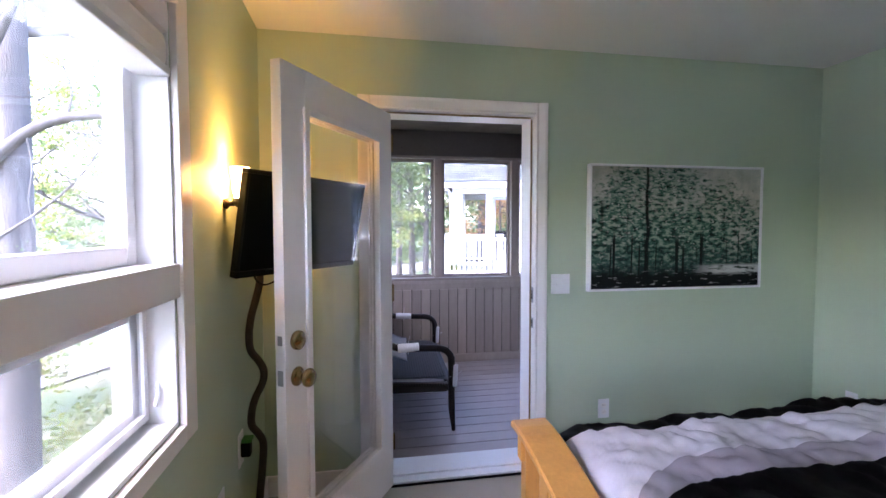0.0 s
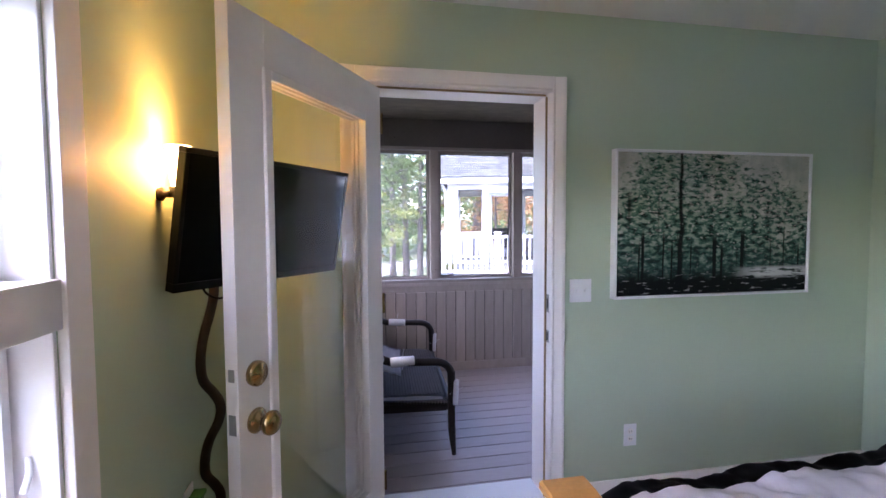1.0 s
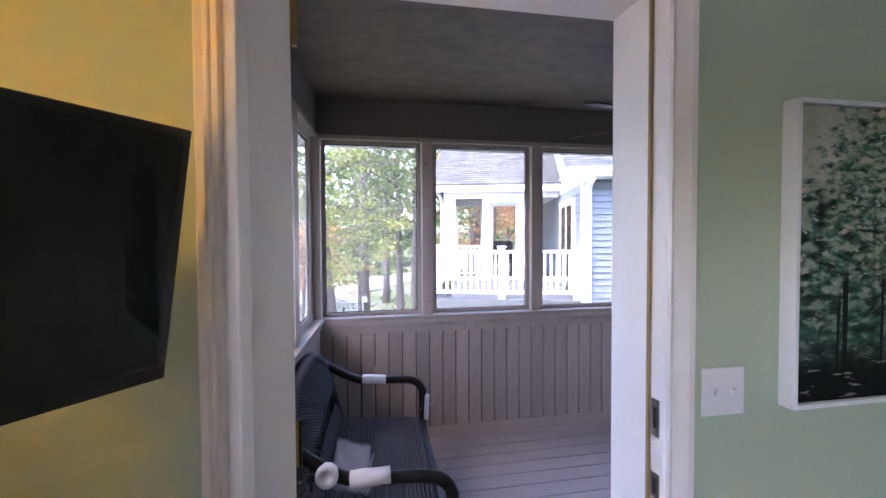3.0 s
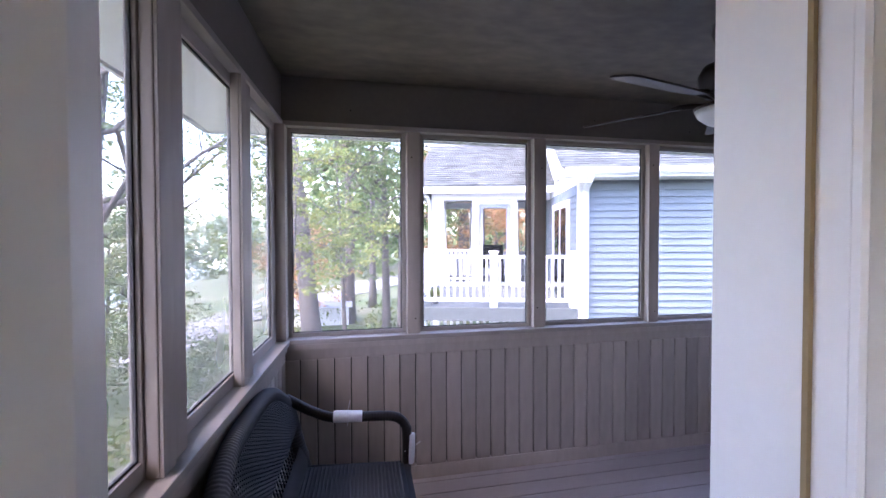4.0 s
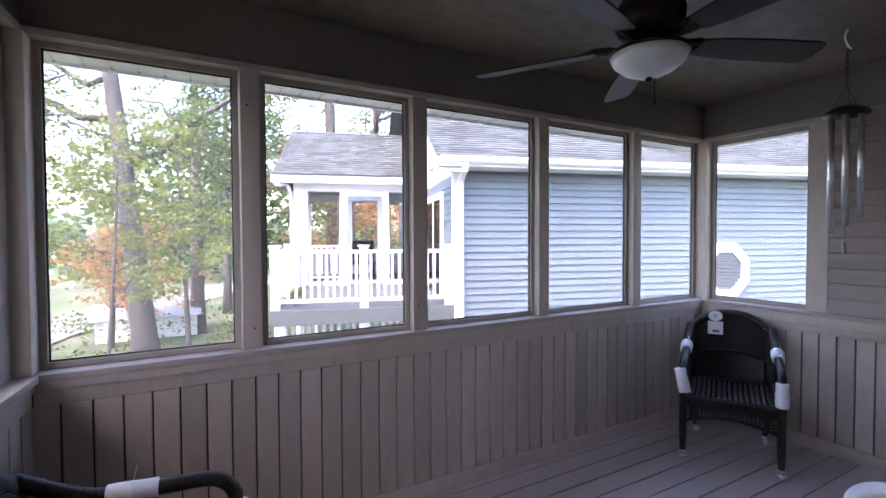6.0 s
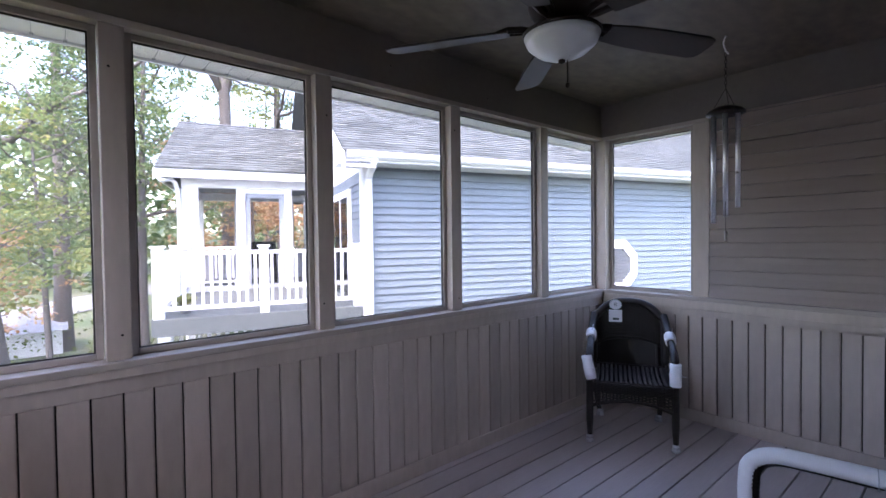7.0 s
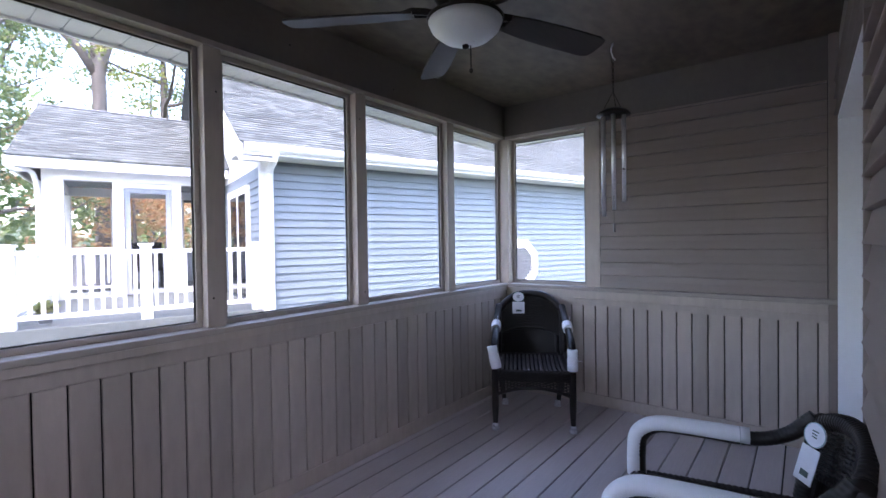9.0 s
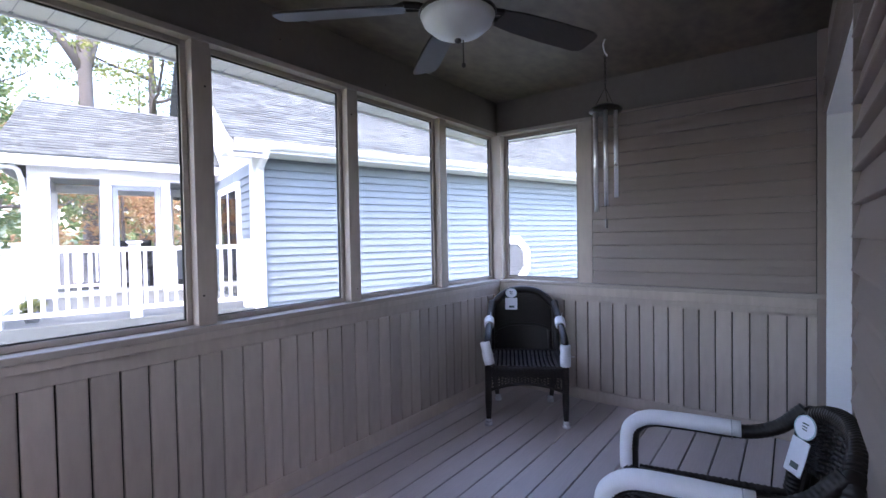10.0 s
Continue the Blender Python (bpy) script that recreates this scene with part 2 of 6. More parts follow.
def box(lo, hi, bevel=0.0, m=None):
    return add_box(bmesh.new(), lo, hi, bevel, m)


def boxes(items, bevel=0.0):
    bm = bmesh.new()
    for lo, hi in items:
        add_box(bm, lo, hi, bevel)
    return bm


def lathe(profile, seg=24, m=None, bm=None):
    """Turns a profile of (radius, height) round z."""
    bm = bm or bmesh.new()
    rings = []
    for r, z in profile:
        rings.append([bm.verts.new((r * math.cos(2 * math.pi * i / seg), r * math.sin(2 * math.pi * i / seg), z)) for i in range(seg)])
    for a, c in zip(rings, rings[1:]):
        for i in range(seg):
            j = (i + 1) % seg
            bm.faces.new((a[i], a[j], c[j], c[i]))
    bm.faces.new(list(reversed(rings[0])))
    bm.faces.new(rings[-1])
    if m is not None:
        bmesh.ops.transform(bm, matrix=m, verts=[v for r in rings for v in r])
    return bm


def tube(points, radius, seg=8, bm=None, close=True):
    """A round bar along points; radius may be a list."""
    bm = bm or bmesh.new()
    pts = [Vector(p) for p in points]
    rad = radius if isinstance(radius, (list, tuple)) else [radius] * len(pts)
    up = Vector((0.13, 0.21, 0.97)).normalized()
    rings = []
    for i, p in enumerate(pts):
        d = (pts[min(i + 1, len(pts) - 1)] - pts[max(i - 1, 0)]).normalized()
        if abs(d.dot(up)) > 0.95:
            up = Vector((0.97, 0.21, 0.13)).normalized()
        a = d.cross(up).normalized()
        c = a.cross(d).normalized()
        up = c
        rings.append([bm.verts.new(p + rad[i] * (math.cos(2 * math.pi * k / seg) * a + math.sin(2 * math.pi * k / seg) * c)) for k in range(seg)])
    for r0, r1 in zip(rings, rings[1:]):
        for k in range(seg):
            j = (k + 1) % seg
            bm.faces.new((r0[k], r0[j], r1[j], r1[k]))
    if close:
        bm.faces.new(list(reversed(rings[0])))
        bm.faces.new(rings[-1])
    return bm


def spline(points, n=8):
    """Catmull-Rom through the points."""
    p = [Vector(q) for q in points]
    p = [2 * p[0] - p[1]] + p + [2 * p[-1] - p[-2]]
    out = []
    for i in range(1, len(p) - 2):
        for k in range(n):
            t = k / n
            a, b, c, d = p[i - 1], p[i], p[i + 1], p[i + 2]
            out.append(0.5 * ((2 * b) + (c - a) * t + (2 * a - 5 * b + 4 * c - d) * t * t + (3 * b - a - 3 * c + d) * t ** 3))
    out.append(p[-2])
    return out


def frame_ring(x0, x1, z0, z1, w, y0, y1, bevel=0.004):
    """A rectangular frame in the xz plane between y0 and y1, mitred by butt joints."""
    return boxes([((x0, y0, z0), (x0 + w, y1, z1)), ((x1 - w, y0, z0), (x1, y1, z1)),
                  ((x0 + w, y0, z0), (x1 - w, y1, z0 + w)), ((x0 + w, y0, z1 - w), (x1 - w, y1, z1))], bevel)


def empty(name, m=None):
    o = new(name)
    if m is not None:
        o.matrix_world = m
    o.empty_display_size = 0.1
    return o


def structure(ob, label, category):
    return tagged(ob, label, category, kind="structure")


TURN90 = Matrix.Rotation(radians(90), 4, "Z")

# ---- bedroom shell ----
WX, EX, NY, SY, CZ = -0.153, 3.28, 3.12, -2.2, 2.44      # inner faces of the bedroom
PX0, PX1, PY0, PY1, PF, PC = 0.41, 4.75, 3.30, 5.64, -0.09, 2.49   # inner faces of the porch
DX0, DX1, DZ = 0.422, 1.341, 2.064                          # clear door opening

bedroom_floor = structure(bm_obj("floor", box((WX - 0.15, SY - 0.15, -0.2), (EX + 0.12, NY, 0.0)), M_CARPET), "beige cut-pile bedroom carpet", "floor")
structure(bm_obj("ceiling", box((WX - 0.15, SY - 0.15, CZ), (EX + 0.12, NY + 0.16, CZ + 0.12)), M_CEIL), "flat white painted bedroom ceiling", "ceiling")

# west wall with the large window; its unseen south end is added for more daylight
WY0, WY1, WZ0, WZ1 = -1.45, 1.995, 0.872, 2.12
wall_west = bm_obj("wall_west", boxes([
    ((WX - 0.15, SY, 0), (WX, WY0, CZ)), ((WX - 0.15, WY1, 0), (WX, NY, CZ)),
    ((WX - 0.15, WY0, 0), (WX, WY1, WZ0)), ((WX - 0.15, WY0, WZ1), (WX, WY1, CZ))]), M_GREEN)
structure(wall_west, "sage green painted wall with a window", "wall")
structure(bm_obj("wall_east", box((EX, SY, 0), (EX + 0.12, NY, CZ)), M_GREEN), "plain sage green painted bedroom wall", "wall")
structure(bm_obj("wall_south", box((WX - 0.15, SY - 0.15, 0), (EX + 0.12, SY, CZ)), M_GREEN), "plain sage green painted bedroom wall", "wall")

# north wall: bedroom side paint, two openings
SX0, SX1, SZ = 2.98, 4.66, 1.97
wall_north = bm_obj("wall_north", boxes([
    ((WX - 0.15, NY, -0.2), (DX0 - 0.02, PY0 - 0.02, CZ)), ((DX1 + 0.02, NY, -0.2), (SX0 - 0.002, PY0 - 0.02, CZ)),
    ((SX0 - 0.002, NY, -0.2), (EX + 0.12, NY + 0.018, SZ)), ((SX0 - 0.002, NY, SZ), (EX + 0.12, PY0 - 0.02, CZ)),
    ((DX0 - 0.02, NY, DZ + 0.02), (DX1 + 0.02, PY0 - 0.02, CZ)), ((DX0 - 0.02, NY, -0.2), (DX1 + 0.02, PY0 - 0.02, -0.03))]), M_GREEN)
structure(wall_north, "sage green painted wall with a doorway", "wall")
wall_house = bm_obj("wall_house", boxes([
    ((WX - 0.15, PY0 - 0.02, -0.2), (DX0 - 0.02, PY0, 2.8)), ((DX1 + 0.02, PY0 - 0.02, -0.2), (SX0, PY0, 2.8)),
    ((DX0 - 0.02, PY0 - 0.02, DZ + 0.02), (DX1 + 0.02, PY0, 2.8)), ((SX0, PY0 - 0.02, SZ), (PX1 + 0.1, PY0, 2.8)),
    ((SX1, PY0 - 0.02, -0.2), (PX1 + 0.1, PY0, SZ)), ((EX + 0.12, NY, -0.2), (PX1 + 0.1, NY + 0.02, 2.8)),
    ((WX - 0.15, NY, CZ + 0.12), (PX1 + 0.1, PY0 - 0.02, 2.8))]), M_SIDING)
structure(wall_house, "taupe vinyl-sided house wall of the porch", "wall")

# outside skin and the storey below
BZ = -3.2
house_skin = structure(empty("outer_wall"), "taupe vinyl siding outside the house", "wall")
for lo, hi in (((WX - 0.17, SY - 0.15, BZ), (WX - 0.1505, NY, WZ0)), ((WX - 0.17, SY - 0.15, WZ1), (WX - 0.1505, NY, 2.8)),
               ((WX - 0.17, SY - 0.15, WZ0), (WX - 0.1505, WY0, WZ1)), ((WX - 0.17, WY1, WZ0), (WX - 0.1505, NY, WZ1)),
               ((WX - 0.17, SY - 0.17, BZ), (EX + 0.14, SY - 0.1505, 2.8)), ((EX + 0.1205, SY - 0.15, BZ), (EX + 0.14, NY, 2.8))):
    part("cladding", box(lo, hi), M_SIDING, house_skin)
lower = structure(empty("lower_storey"), "taupe walls of the storey under the porch", "wall")
for lo, hi in (((PX0 - 0.1, PY1 + 0.02, BZ), (PX1 + 0.1, PY1 + 0.1, PF - 0.15)), 
               ((PX1 + 0.02, PY0, BZ), (PX1 + 0.1, PY1 + 0.0195, PF - 0.15)), ((WX - 0.17, NY + 0.001, BZ), (PX1 + 0.1, PY0 - 0.0005, -0.21))):
    part("cladding", box(lo, hi), M_SIDING, lower)
lower_left = part("cladding", box((PX0 - 0.1, PY0, BZ), (PX0 - 0.02, PY1 + 0.0195, PF - 0.15)), M_SIDING, lower)

# white baseboards
def baseboard(name, lo, hi):
    structure(bm_obj(name, boxes([(lo, hi)], 0.004), M_TRIM), "white painted baseboard", "baseboard")

baseboard("baseboard", (WX, NY - 0.014, 0), (DX0 - 0.08, NY, 0.11))
baseboard("baseboard", (DX1 + 0.073, NY - 0.014, 0), (EX, NY, 0.11))
baseboard("baseboard", (WX, SY, 0), (WX + 0.014, NY - 0.014, 0.11))
baseboard("baseboard", (EX - 0.014, SY, 0), (EX, NY - 0.014, 0.11))


def casing_leg(z0, z1, w=0.072, t=0.02):
    """A moulded casing board: stepped profile across its width, along z."""
    prof = [(0, 0.011), (0.006, 0.016), (0.016, 0.011), (0.026, 0.013), (0.046, 0.018), (0.053, t), (0.068, t), (w, 0.015)]
    bm = bmesh.new()
    lo = [bm.verts.new((x, -y, z0)) for x, y in prof]
    hi = [bm.verts.new((x, -y, z1)) for x, y in prof]
    bl = [bm.verts.new((x, 0, z0)) for x in (0, w)]
    bh = [bm.verts.new((x, 0, z1)) for x in (0, w)]
    for i in range(len(prof) - 1):
        bm.faces.new((lo[i], lo[i + 1], hi[i + 1], hi[i]))
    bm.faces.new((bl[0], lo[0], hi[0], bh[0]))
    bm.faces.new((lo[-1], bl[1], bh[1], hi[-1]))
    bm.faces.new((bl[1], bl[0], bh[0], bh[1]))
    bm.faces.new([hi[i] for i in range(len(prof))] + [bh[1], bh[0]])
    bm.faces.new([bl[0], bl[1]] + [lo[i] for i in reversed(range(len(prof)))])
    bmesh.ops.recalc_face_normals(bm, faces=bm.faces)
    return bm


# ---- bedroom door frame ----
door_frame = structure(empty("door_frame"), "white moulded casing and jamb round the porch door", "door frame")
b = casing_leg(0, DZ + 0.069)
bmesh.ops.translate(b, vec=(DX1, NY, 0), verts=b.verts)
part("casing", b, M_TRIM, door_frame)
b = casing_leg(0, DZ + 0.069)
bmesh.ops.scale(b, vec=(-1, 1, 1), verts=b.verts)
bmesh.ops.reverse_faces(b, faces=b.faces)
bmesh.ops.translate(b, vec=(DX0 - 0.006, NY, 0), verts=b.verts)
part("casing", b, M_TRIM, door_frame)
b = casing_leg(DX0 - 0.006, DX1)
bmesh.ops.transform(b, matrix=Matrix(((0, 0, 1, 0), (0, 1, 0, NY - 0.001), (1, 0, 0, DZ - 0.003), (0, 0, 0, 1))), verts=b.verts)
bmesh.ops.recalc_face_normals(b, faces=b.faces)
part("casing", b, M_TRIM, door_frame)
part("jamb", boxes([((DX1, NY + 0.0005, 0), (DX1 + 0.02, PY0 + 0.035, DZ + 0.02))], 0.002), M_TRIM, door_frame)
part("jamb", boxes([((DX0 - 0.02, NY + 0.0005, 0), (DX0, PY0 + 0.035, DZ + 0.02))], 0.002), M_TRIM, door_frame)
part("head_jamb", boxes([((DX0, NY + 0.0005, DZ), (DX1, PY0 + 0.035, DZ + 0.02))], 0.002), M_TRIM, door_frame)
part("stop", boxes([((DX1 - 0.006, NY + 0.052, 0.03), (DX1, PY0 + 0.03, DZ))], 0.002), M_TRIM, door_frame)
part("stop", boxes([((DX0, NY + 0.052, 0.03), (DX0 + 0.013, PY0 + 0.03, DZ))], 0.002), M_TRIM, door_frame)
part("stop", boxes([((DX0 + 0.013, NY + 0.052, DZ - 0.006), (DX1 - 0.006, PY0 + 0.03, DZ))], 0.002), M_TRIM, door_frame)
M_STRIP = paint("tan_weatherstrip", (0.3, 0.21, 0.1), 0.7, 0.1)
part("weatherstrip", boxes([((DX1 - 0.009, NY + 0.044, 0.03), (DX1 - 0.001, NY + 0.052, DZ - 0.012))]), M_STRIP, door_frame, "tan foam weatherstrip")
part("weatherstrip", boxes([((DX0 + 0.013, NY + 0.044, DZ - 0.009), (DX1 - 0.009, NY + 0.052, DZ - 0.001))]), M_STRIP, door_frame)
part("strike_plate", boxes([((DX1 - 0.0025, NY + 0.012, 0.99), (DX1 - 0.0005, NY + 0.04, 1.08))], 0.0006), M_STEEL, door_frame, "tall dull steel strike plate")
part("strike_plate", boxes([((DX1 - 0.0025, NY + 0.01, 0.84), (DX1 - 0.0005, NY + 0.042, 0.90))], 0.0006), M_STEEL, door_frame)
# Latch holes are not cut; near-black chips carry their shade.
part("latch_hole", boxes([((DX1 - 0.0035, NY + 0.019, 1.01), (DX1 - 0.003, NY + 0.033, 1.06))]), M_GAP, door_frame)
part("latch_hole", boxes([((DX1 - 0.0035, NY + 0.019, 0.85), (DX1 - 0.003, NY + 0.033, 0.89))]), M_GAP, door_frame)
part("threshold", boxes([((DX0, NY - 0.03, 0.0), (DX1, PY0 + 0.06, 0.022)), ((DX0, NY + 0.03, 0.022), (DX1, NY + 0.11, 0.034))], 0.003), M_WHITE, door_frame, "pale metal threshold")
part("edge_strip", boxes([((DX0, NY - 0.042, 0.0), (DX1, NY - 0.031, 0.012))], 0.002), M_BLACK, door_frame, "black edge strip")
part("brickmould", boxes([((DX1 + 0.02, PY0 + 0.001, -0.06), (DX1 + 0.065, PY0 + 0.034, DZ + 0.06)),
                              ((DX0 - 0.005, PY0 + 0.001, DZ + 0.021), (DX1 + 0.02, PY0 + 0.034, DZ + 0.06))], 0.004), M_TRIM, door_frame)

# ---- open glazed door leaf (local x along the leaf from the hinge, -y faces the room side seen) ----
LW, LH, LT = 0.868, 2.018, 0.044
leaf_dir = Vector((-0.505, -0.863, 0)).normalized()
leaf = empty("door_1", Matrix.Translation((0.5, NY - 0.022, 0.012)) @ Matrix.Rotation(math.atan2(leaf_dir.y, leaf_dir.x), 4, "Z"))
structure(leaf, "open white door with one full glass pane", "door")
ST, GT, GB = 0.135, LH - 0.155, 0.26
part("stile", box((0, -LT / 2, 0), (ST, LT / 2, LH), 0.002), M_TRIM, leaf)
part("stile", box((LW - ST, -LT / 2, 0), (LW, LT / 2, LH), 0.002), M_TRIM, leaf)
part("rail", box((ST, -LT / 2, GT), (LW - ST, LT / 2, LH), 0.0), M_TRIM, leaf)
part("rail", box((ST, -LT / 2, 0), (LW - ST, LT / 2, GB), 0.0), M_TRIM, leaf)
for s in (-1, 1):
    y0, y1 = sorted((s * LT / 2, s * (LT / 2 + 0.012)))
    part("glazing_bead", frame_ring(ST - 0.012, LW - ST + 0.012, GB - 0.012, GT + 0.012, 0.03, y0, y1, 0.004), M_TRIM, leaf)
    y0, y1 = sorted((s * 0.008, s * LT / 2))
    part("glazing_bead", frame_ring(ST, LW - ST, GB, GT, 0.012, y0, y1, 0.003), M_TRIM, leaf)
gp = part("pane", box((ST + 0.002, -0.004, GB + 0.002), (LW - ST - 0.002, 0.004, GT - 0.002)), M_GLASS, leaf, "clear glass")
gp.visible_shadow = False


def knob(parent, zz, big):
    m = Matrix.Translation((LW - 0.065, LT / 2, zz)) @ Matrix.Rotation(radians(90), 4, "X") @ Matrix.Rotation(radians(180), 4, "X")
    if big:
        pr = [(0.036, 0), (0.037, 0.006), (0.03, 0.012), (0.014, 0.016), (0.013, 0.034), (0.024, 0.038), (0.034, 0.047), (0.035, 0.058), (0.029, 0.067), (0.015, 0.072), (0.002, 0.073)]
    else:
        pr = [(0.036, 0), (0.037, 0.006), (0.036, 0.016), (0.03, 0.021), (0.018, 0.022), (0.015, 0.026), (0.002, 0.027)]
    part("door_knob" if big else "deadbolt", lathe(pr, 28, m), M_BRASS, parent, "round aged brass", smooth=True)


knob(leaf, 0.856, True)
knob(leaf, 0.994, False)
part("latch_plate", box((LW - 0.0005, -0.012, 0.835), (LW + 0.0015, 0.012, 0.892)), M_STEEL, leaf)
part("bolt_plate", box((LW - 0.0005, -0.01, 0.985), (LW + 0.0015, 0.01, 1.02)), M_STEEL, leaf)
for zz in (0.2, 1.02, 1.82):
    part("hinge", lathe([(0.006, 0), (0.006, 0.09)], 10, Matrix.Translation((-0.004, LT / 2 + 0.004, zz))), M_BRASS, leaf)

# ---- bedroom window ----
window_1 = structure(empty("window_1"), "white window over a lower awning sash, shade rolled up", "window")
G = WX - 0.115
MZ0, MZ1 = 1.235, 1.33


def wbox(name, y0, y1, z0, z1, x0, x1, mat=M_TRIM, bevel=0.003, label=""):
    return part(name, box((x0, y0, z0), (x1, y1, z1), bevel), mat, window_1, label)


wbox("casing", WY1, WY1 + 0.085, WZ0 - 0.05, WZ1 + 0.09, WX, WX + 0.02)
wbox("casing", WY0 - 0.085, WY0, WZ0 - 0.05, WZ1 + 0.09, WX, WX + 0.02)
wbox("casing", WY0, WY1, WZ0 - 0.05, WZ0, WX, WX + 0.02)
wbox("casing", WY0, WY1, WZ1, WZ1 + 0.09, WX, WX + 0.02)
wbox("mullion", WY0, WY1, MZ0, MZ1, WX - 0.02, WX + 0.012)
wbox("jamb", WY1 - 0.012, WY1, WZ0, WZ1, WX - 0.15, WX, M_WHITE)
wbox("jamb", WY0, WY0 + 0.012, WZ0, WZ1, WX - 0.15, WX, M_WHITE)
wbox("window_sill", WY0 + 0.012, WY1 - 0.012, WZ0, WZ0 + 0.014, WX - 0.15, WX, M_WHITE)
wbox("head_jamb", WY0 + 0.012, WY1 - 0.012, WZ1 - 0.012, WZ1, WX - 0.15, WX, M_WHITE)
wbox("mullion_shelf", WY0 + 0.012, WY1 - 0.012, MZ0, MZ1, WX - 0.15, WX - 0.02, M_WHITE)


def sash(y0, y1, z0, z1, w, mat):
    f = part("sash", boxes([((G - 0.02, y0, z0), (G + 0.025, y0 + w, z1)), ((G - 0.02, y1 - w, z0), (G + 0.025, y1, z1)),
                            ((G - 0.02, y0 + w, z0), (G + 0.025, y1 - w, z0 + w)), ((G - 0.02, y0 + w, z1 - w), (G + 0.025, y1 - w, z1))], 0.005), mat, window_1)
    p = part("pane", box((G - 0.003, y0 + w - 0.006, z0 + w - 0.006), (G + 0.003, y1 - w + 0.006, z1 - w + 0.006)), M_GLASS, f, "clear glass")
    p.visible_shadow = False


# Four unseen sashes, added to let more sky light into the room.
sash(-0.6, 0.25, MZ1, WZ1 - 0.012, 0.05, M_WHITE)
sash(WY0 + 0.012, -0.6, MZ1, WZ1 - 0.012, 0.05, M_WHITE)
sash(-0.6, 0.25, WZ0 + 0.014, MZ0, 0.055, M_WHITE)
sash(WY0 + 0.012, -0.6, WZ0 + 0.014, MZ0, 0.055, M_WHITE)
sash(0.25, 1.1, MZ1, WZ1 - 0.012, 0.05, M_WHITE)
sash(1.1, WY1 - 0.012, MZ1, WZ1 - 0.012, 0.05, M_WHITE)
sash(0.25, 1.1, WZ0 + 0.014, MZ0, 0.055, M_WHITE)
sash(1.1, WY1 - 0.012, WZ0 + 0.014, MZ0, 0.055, M_WHITE)
part("screen_frame", boxes([((G + 0.03, 1.12, WZ0 + 0.03), (G + 0.045, 1.14, MZ0 - 0.01)), ((G + 0.03, 1.955, WZ0 + 0.03), (G + 0.045, 1.975, MZ0 - 0.01)),
                            ((G + 0.03, 1.14, WZ0 + 0.03), (G + 0.045, 1.955, WZ0 + 0.05)), ((G + 0.03, 1.14, MZ0 - 0.03), (G + 0.045, 1.955, MZ0 - 0.01))]), M_WHITE, window_1)
part("screen", box((G + 0.036, 1.138, WZ0 + 0.048), (G + 0.0365, 1.957, MZ0 - 0.028)), M_MESH, window_1, "fine insect mesh")
part("sash_lock", tube(spline([(WX - 0.05, 1.985, 1.0), (WX - 0.045, 1.975, 0.97), (WX - 0.05, 1.965, 0.94)], 4), 0.006, 8), M_WHITE, window_1, "small white lever", True)
shade = tagged(empty("roller_shade"), "white cellular shade raised to the window head", "window shade")
part("headrail", boxes([((WX - 0.09, WY0 + 0.014, 2.03), (WX + 0.035, WY1 - 0.014, WZ1 - 0.013))], 0.008), M_TRIM, shade)
bm = bmesh.new()
for i in range(2):
    add_box(bm, (WX - 0.075, WY0 + 0.016, 1.86 + i * 0.084), (WX + 0.004 + 0.008 * i, WY1 - 0.016, 1.86 + i * 0.084 + 0.083), 0.02)
part("pleats", bm, M_TRIM, shade)
part("bottom_rail", boxes([((WX - 0.08, WY0 + 0.016, 1.835), (WX + 0.01, WY1 - 0.016, 1.858))], 0.005), M_WHITE, shade)

# ---- porch shell ----
# the left wall is turned to fit the camera's view: it runs outwards towards the house
SKEW = radians(4.5)
LEFT = Matrix.Translation((PX0 - 0.02, PY1, -0.001)) @ Matrix.Rotation(-SKEW, 4, "Z") @ Matrix.Translation((-PX0, -PY1, 0))
lower_left.matrix_local = LEFT


def skewed(bm, whole=False):
    """Slants the left end of a slab along the left wall."""
    for v in bm.verts:
        if whole or v.co.x < 1.0:
            v.co.x -= 0.02 + math.tan(SKEW) * max(0.0, PY1 - v.co.y)
    return bm


porch_floor = structure(empty("porch_floor"), "grey composite boards of the porch floor", "floor")
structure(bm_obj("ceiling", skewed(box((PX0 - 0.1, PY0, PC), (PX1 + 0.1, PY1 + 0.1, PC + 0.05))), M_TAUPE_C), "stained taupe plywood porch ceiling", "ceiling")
# Near-black slab under the deck boards paints the joints' shade.
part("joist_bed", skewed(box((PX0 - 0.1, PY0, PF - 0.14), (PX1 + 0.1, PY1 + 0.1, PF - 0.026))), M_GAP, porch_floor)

wall_front = structure(empty("wall_front"), "taupe panelled half wall with screened openings", "wall")
wall_left = structure(empty("wall_left"), "taupe panelled half wall with screened openings", "wall")
wall_right = structure(empty("wall_right"), "taupe half wall, vinyl siding and one screened opening", "wall")
ZS, ZH = 0.872, 2.185     # ledge top, header underside
wall_left.matrix_world = LEFT
for w, lo, hi in ((wall_front, (PX0 - 0.1, PY1 + 0.02, PF - 0.1), (PX1 + 0.1, PY1 + 0.1, ZS - 0.03)),
                  (wall_left, (PX0 - 0.1, PY0, PF - 0.1), (PX0 - 0.02, PY1 + 0.02, ZS - 0.03)),
                  (wall_right, (PX1 + 0.02, PY0, PF - 0.1), (PX1 + 0.1, PY1 + 0.02, ZS - 0.03))):
    # Near-black behind the wall boards, so the joints hold painted shade.
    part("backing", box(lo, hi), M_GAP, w)
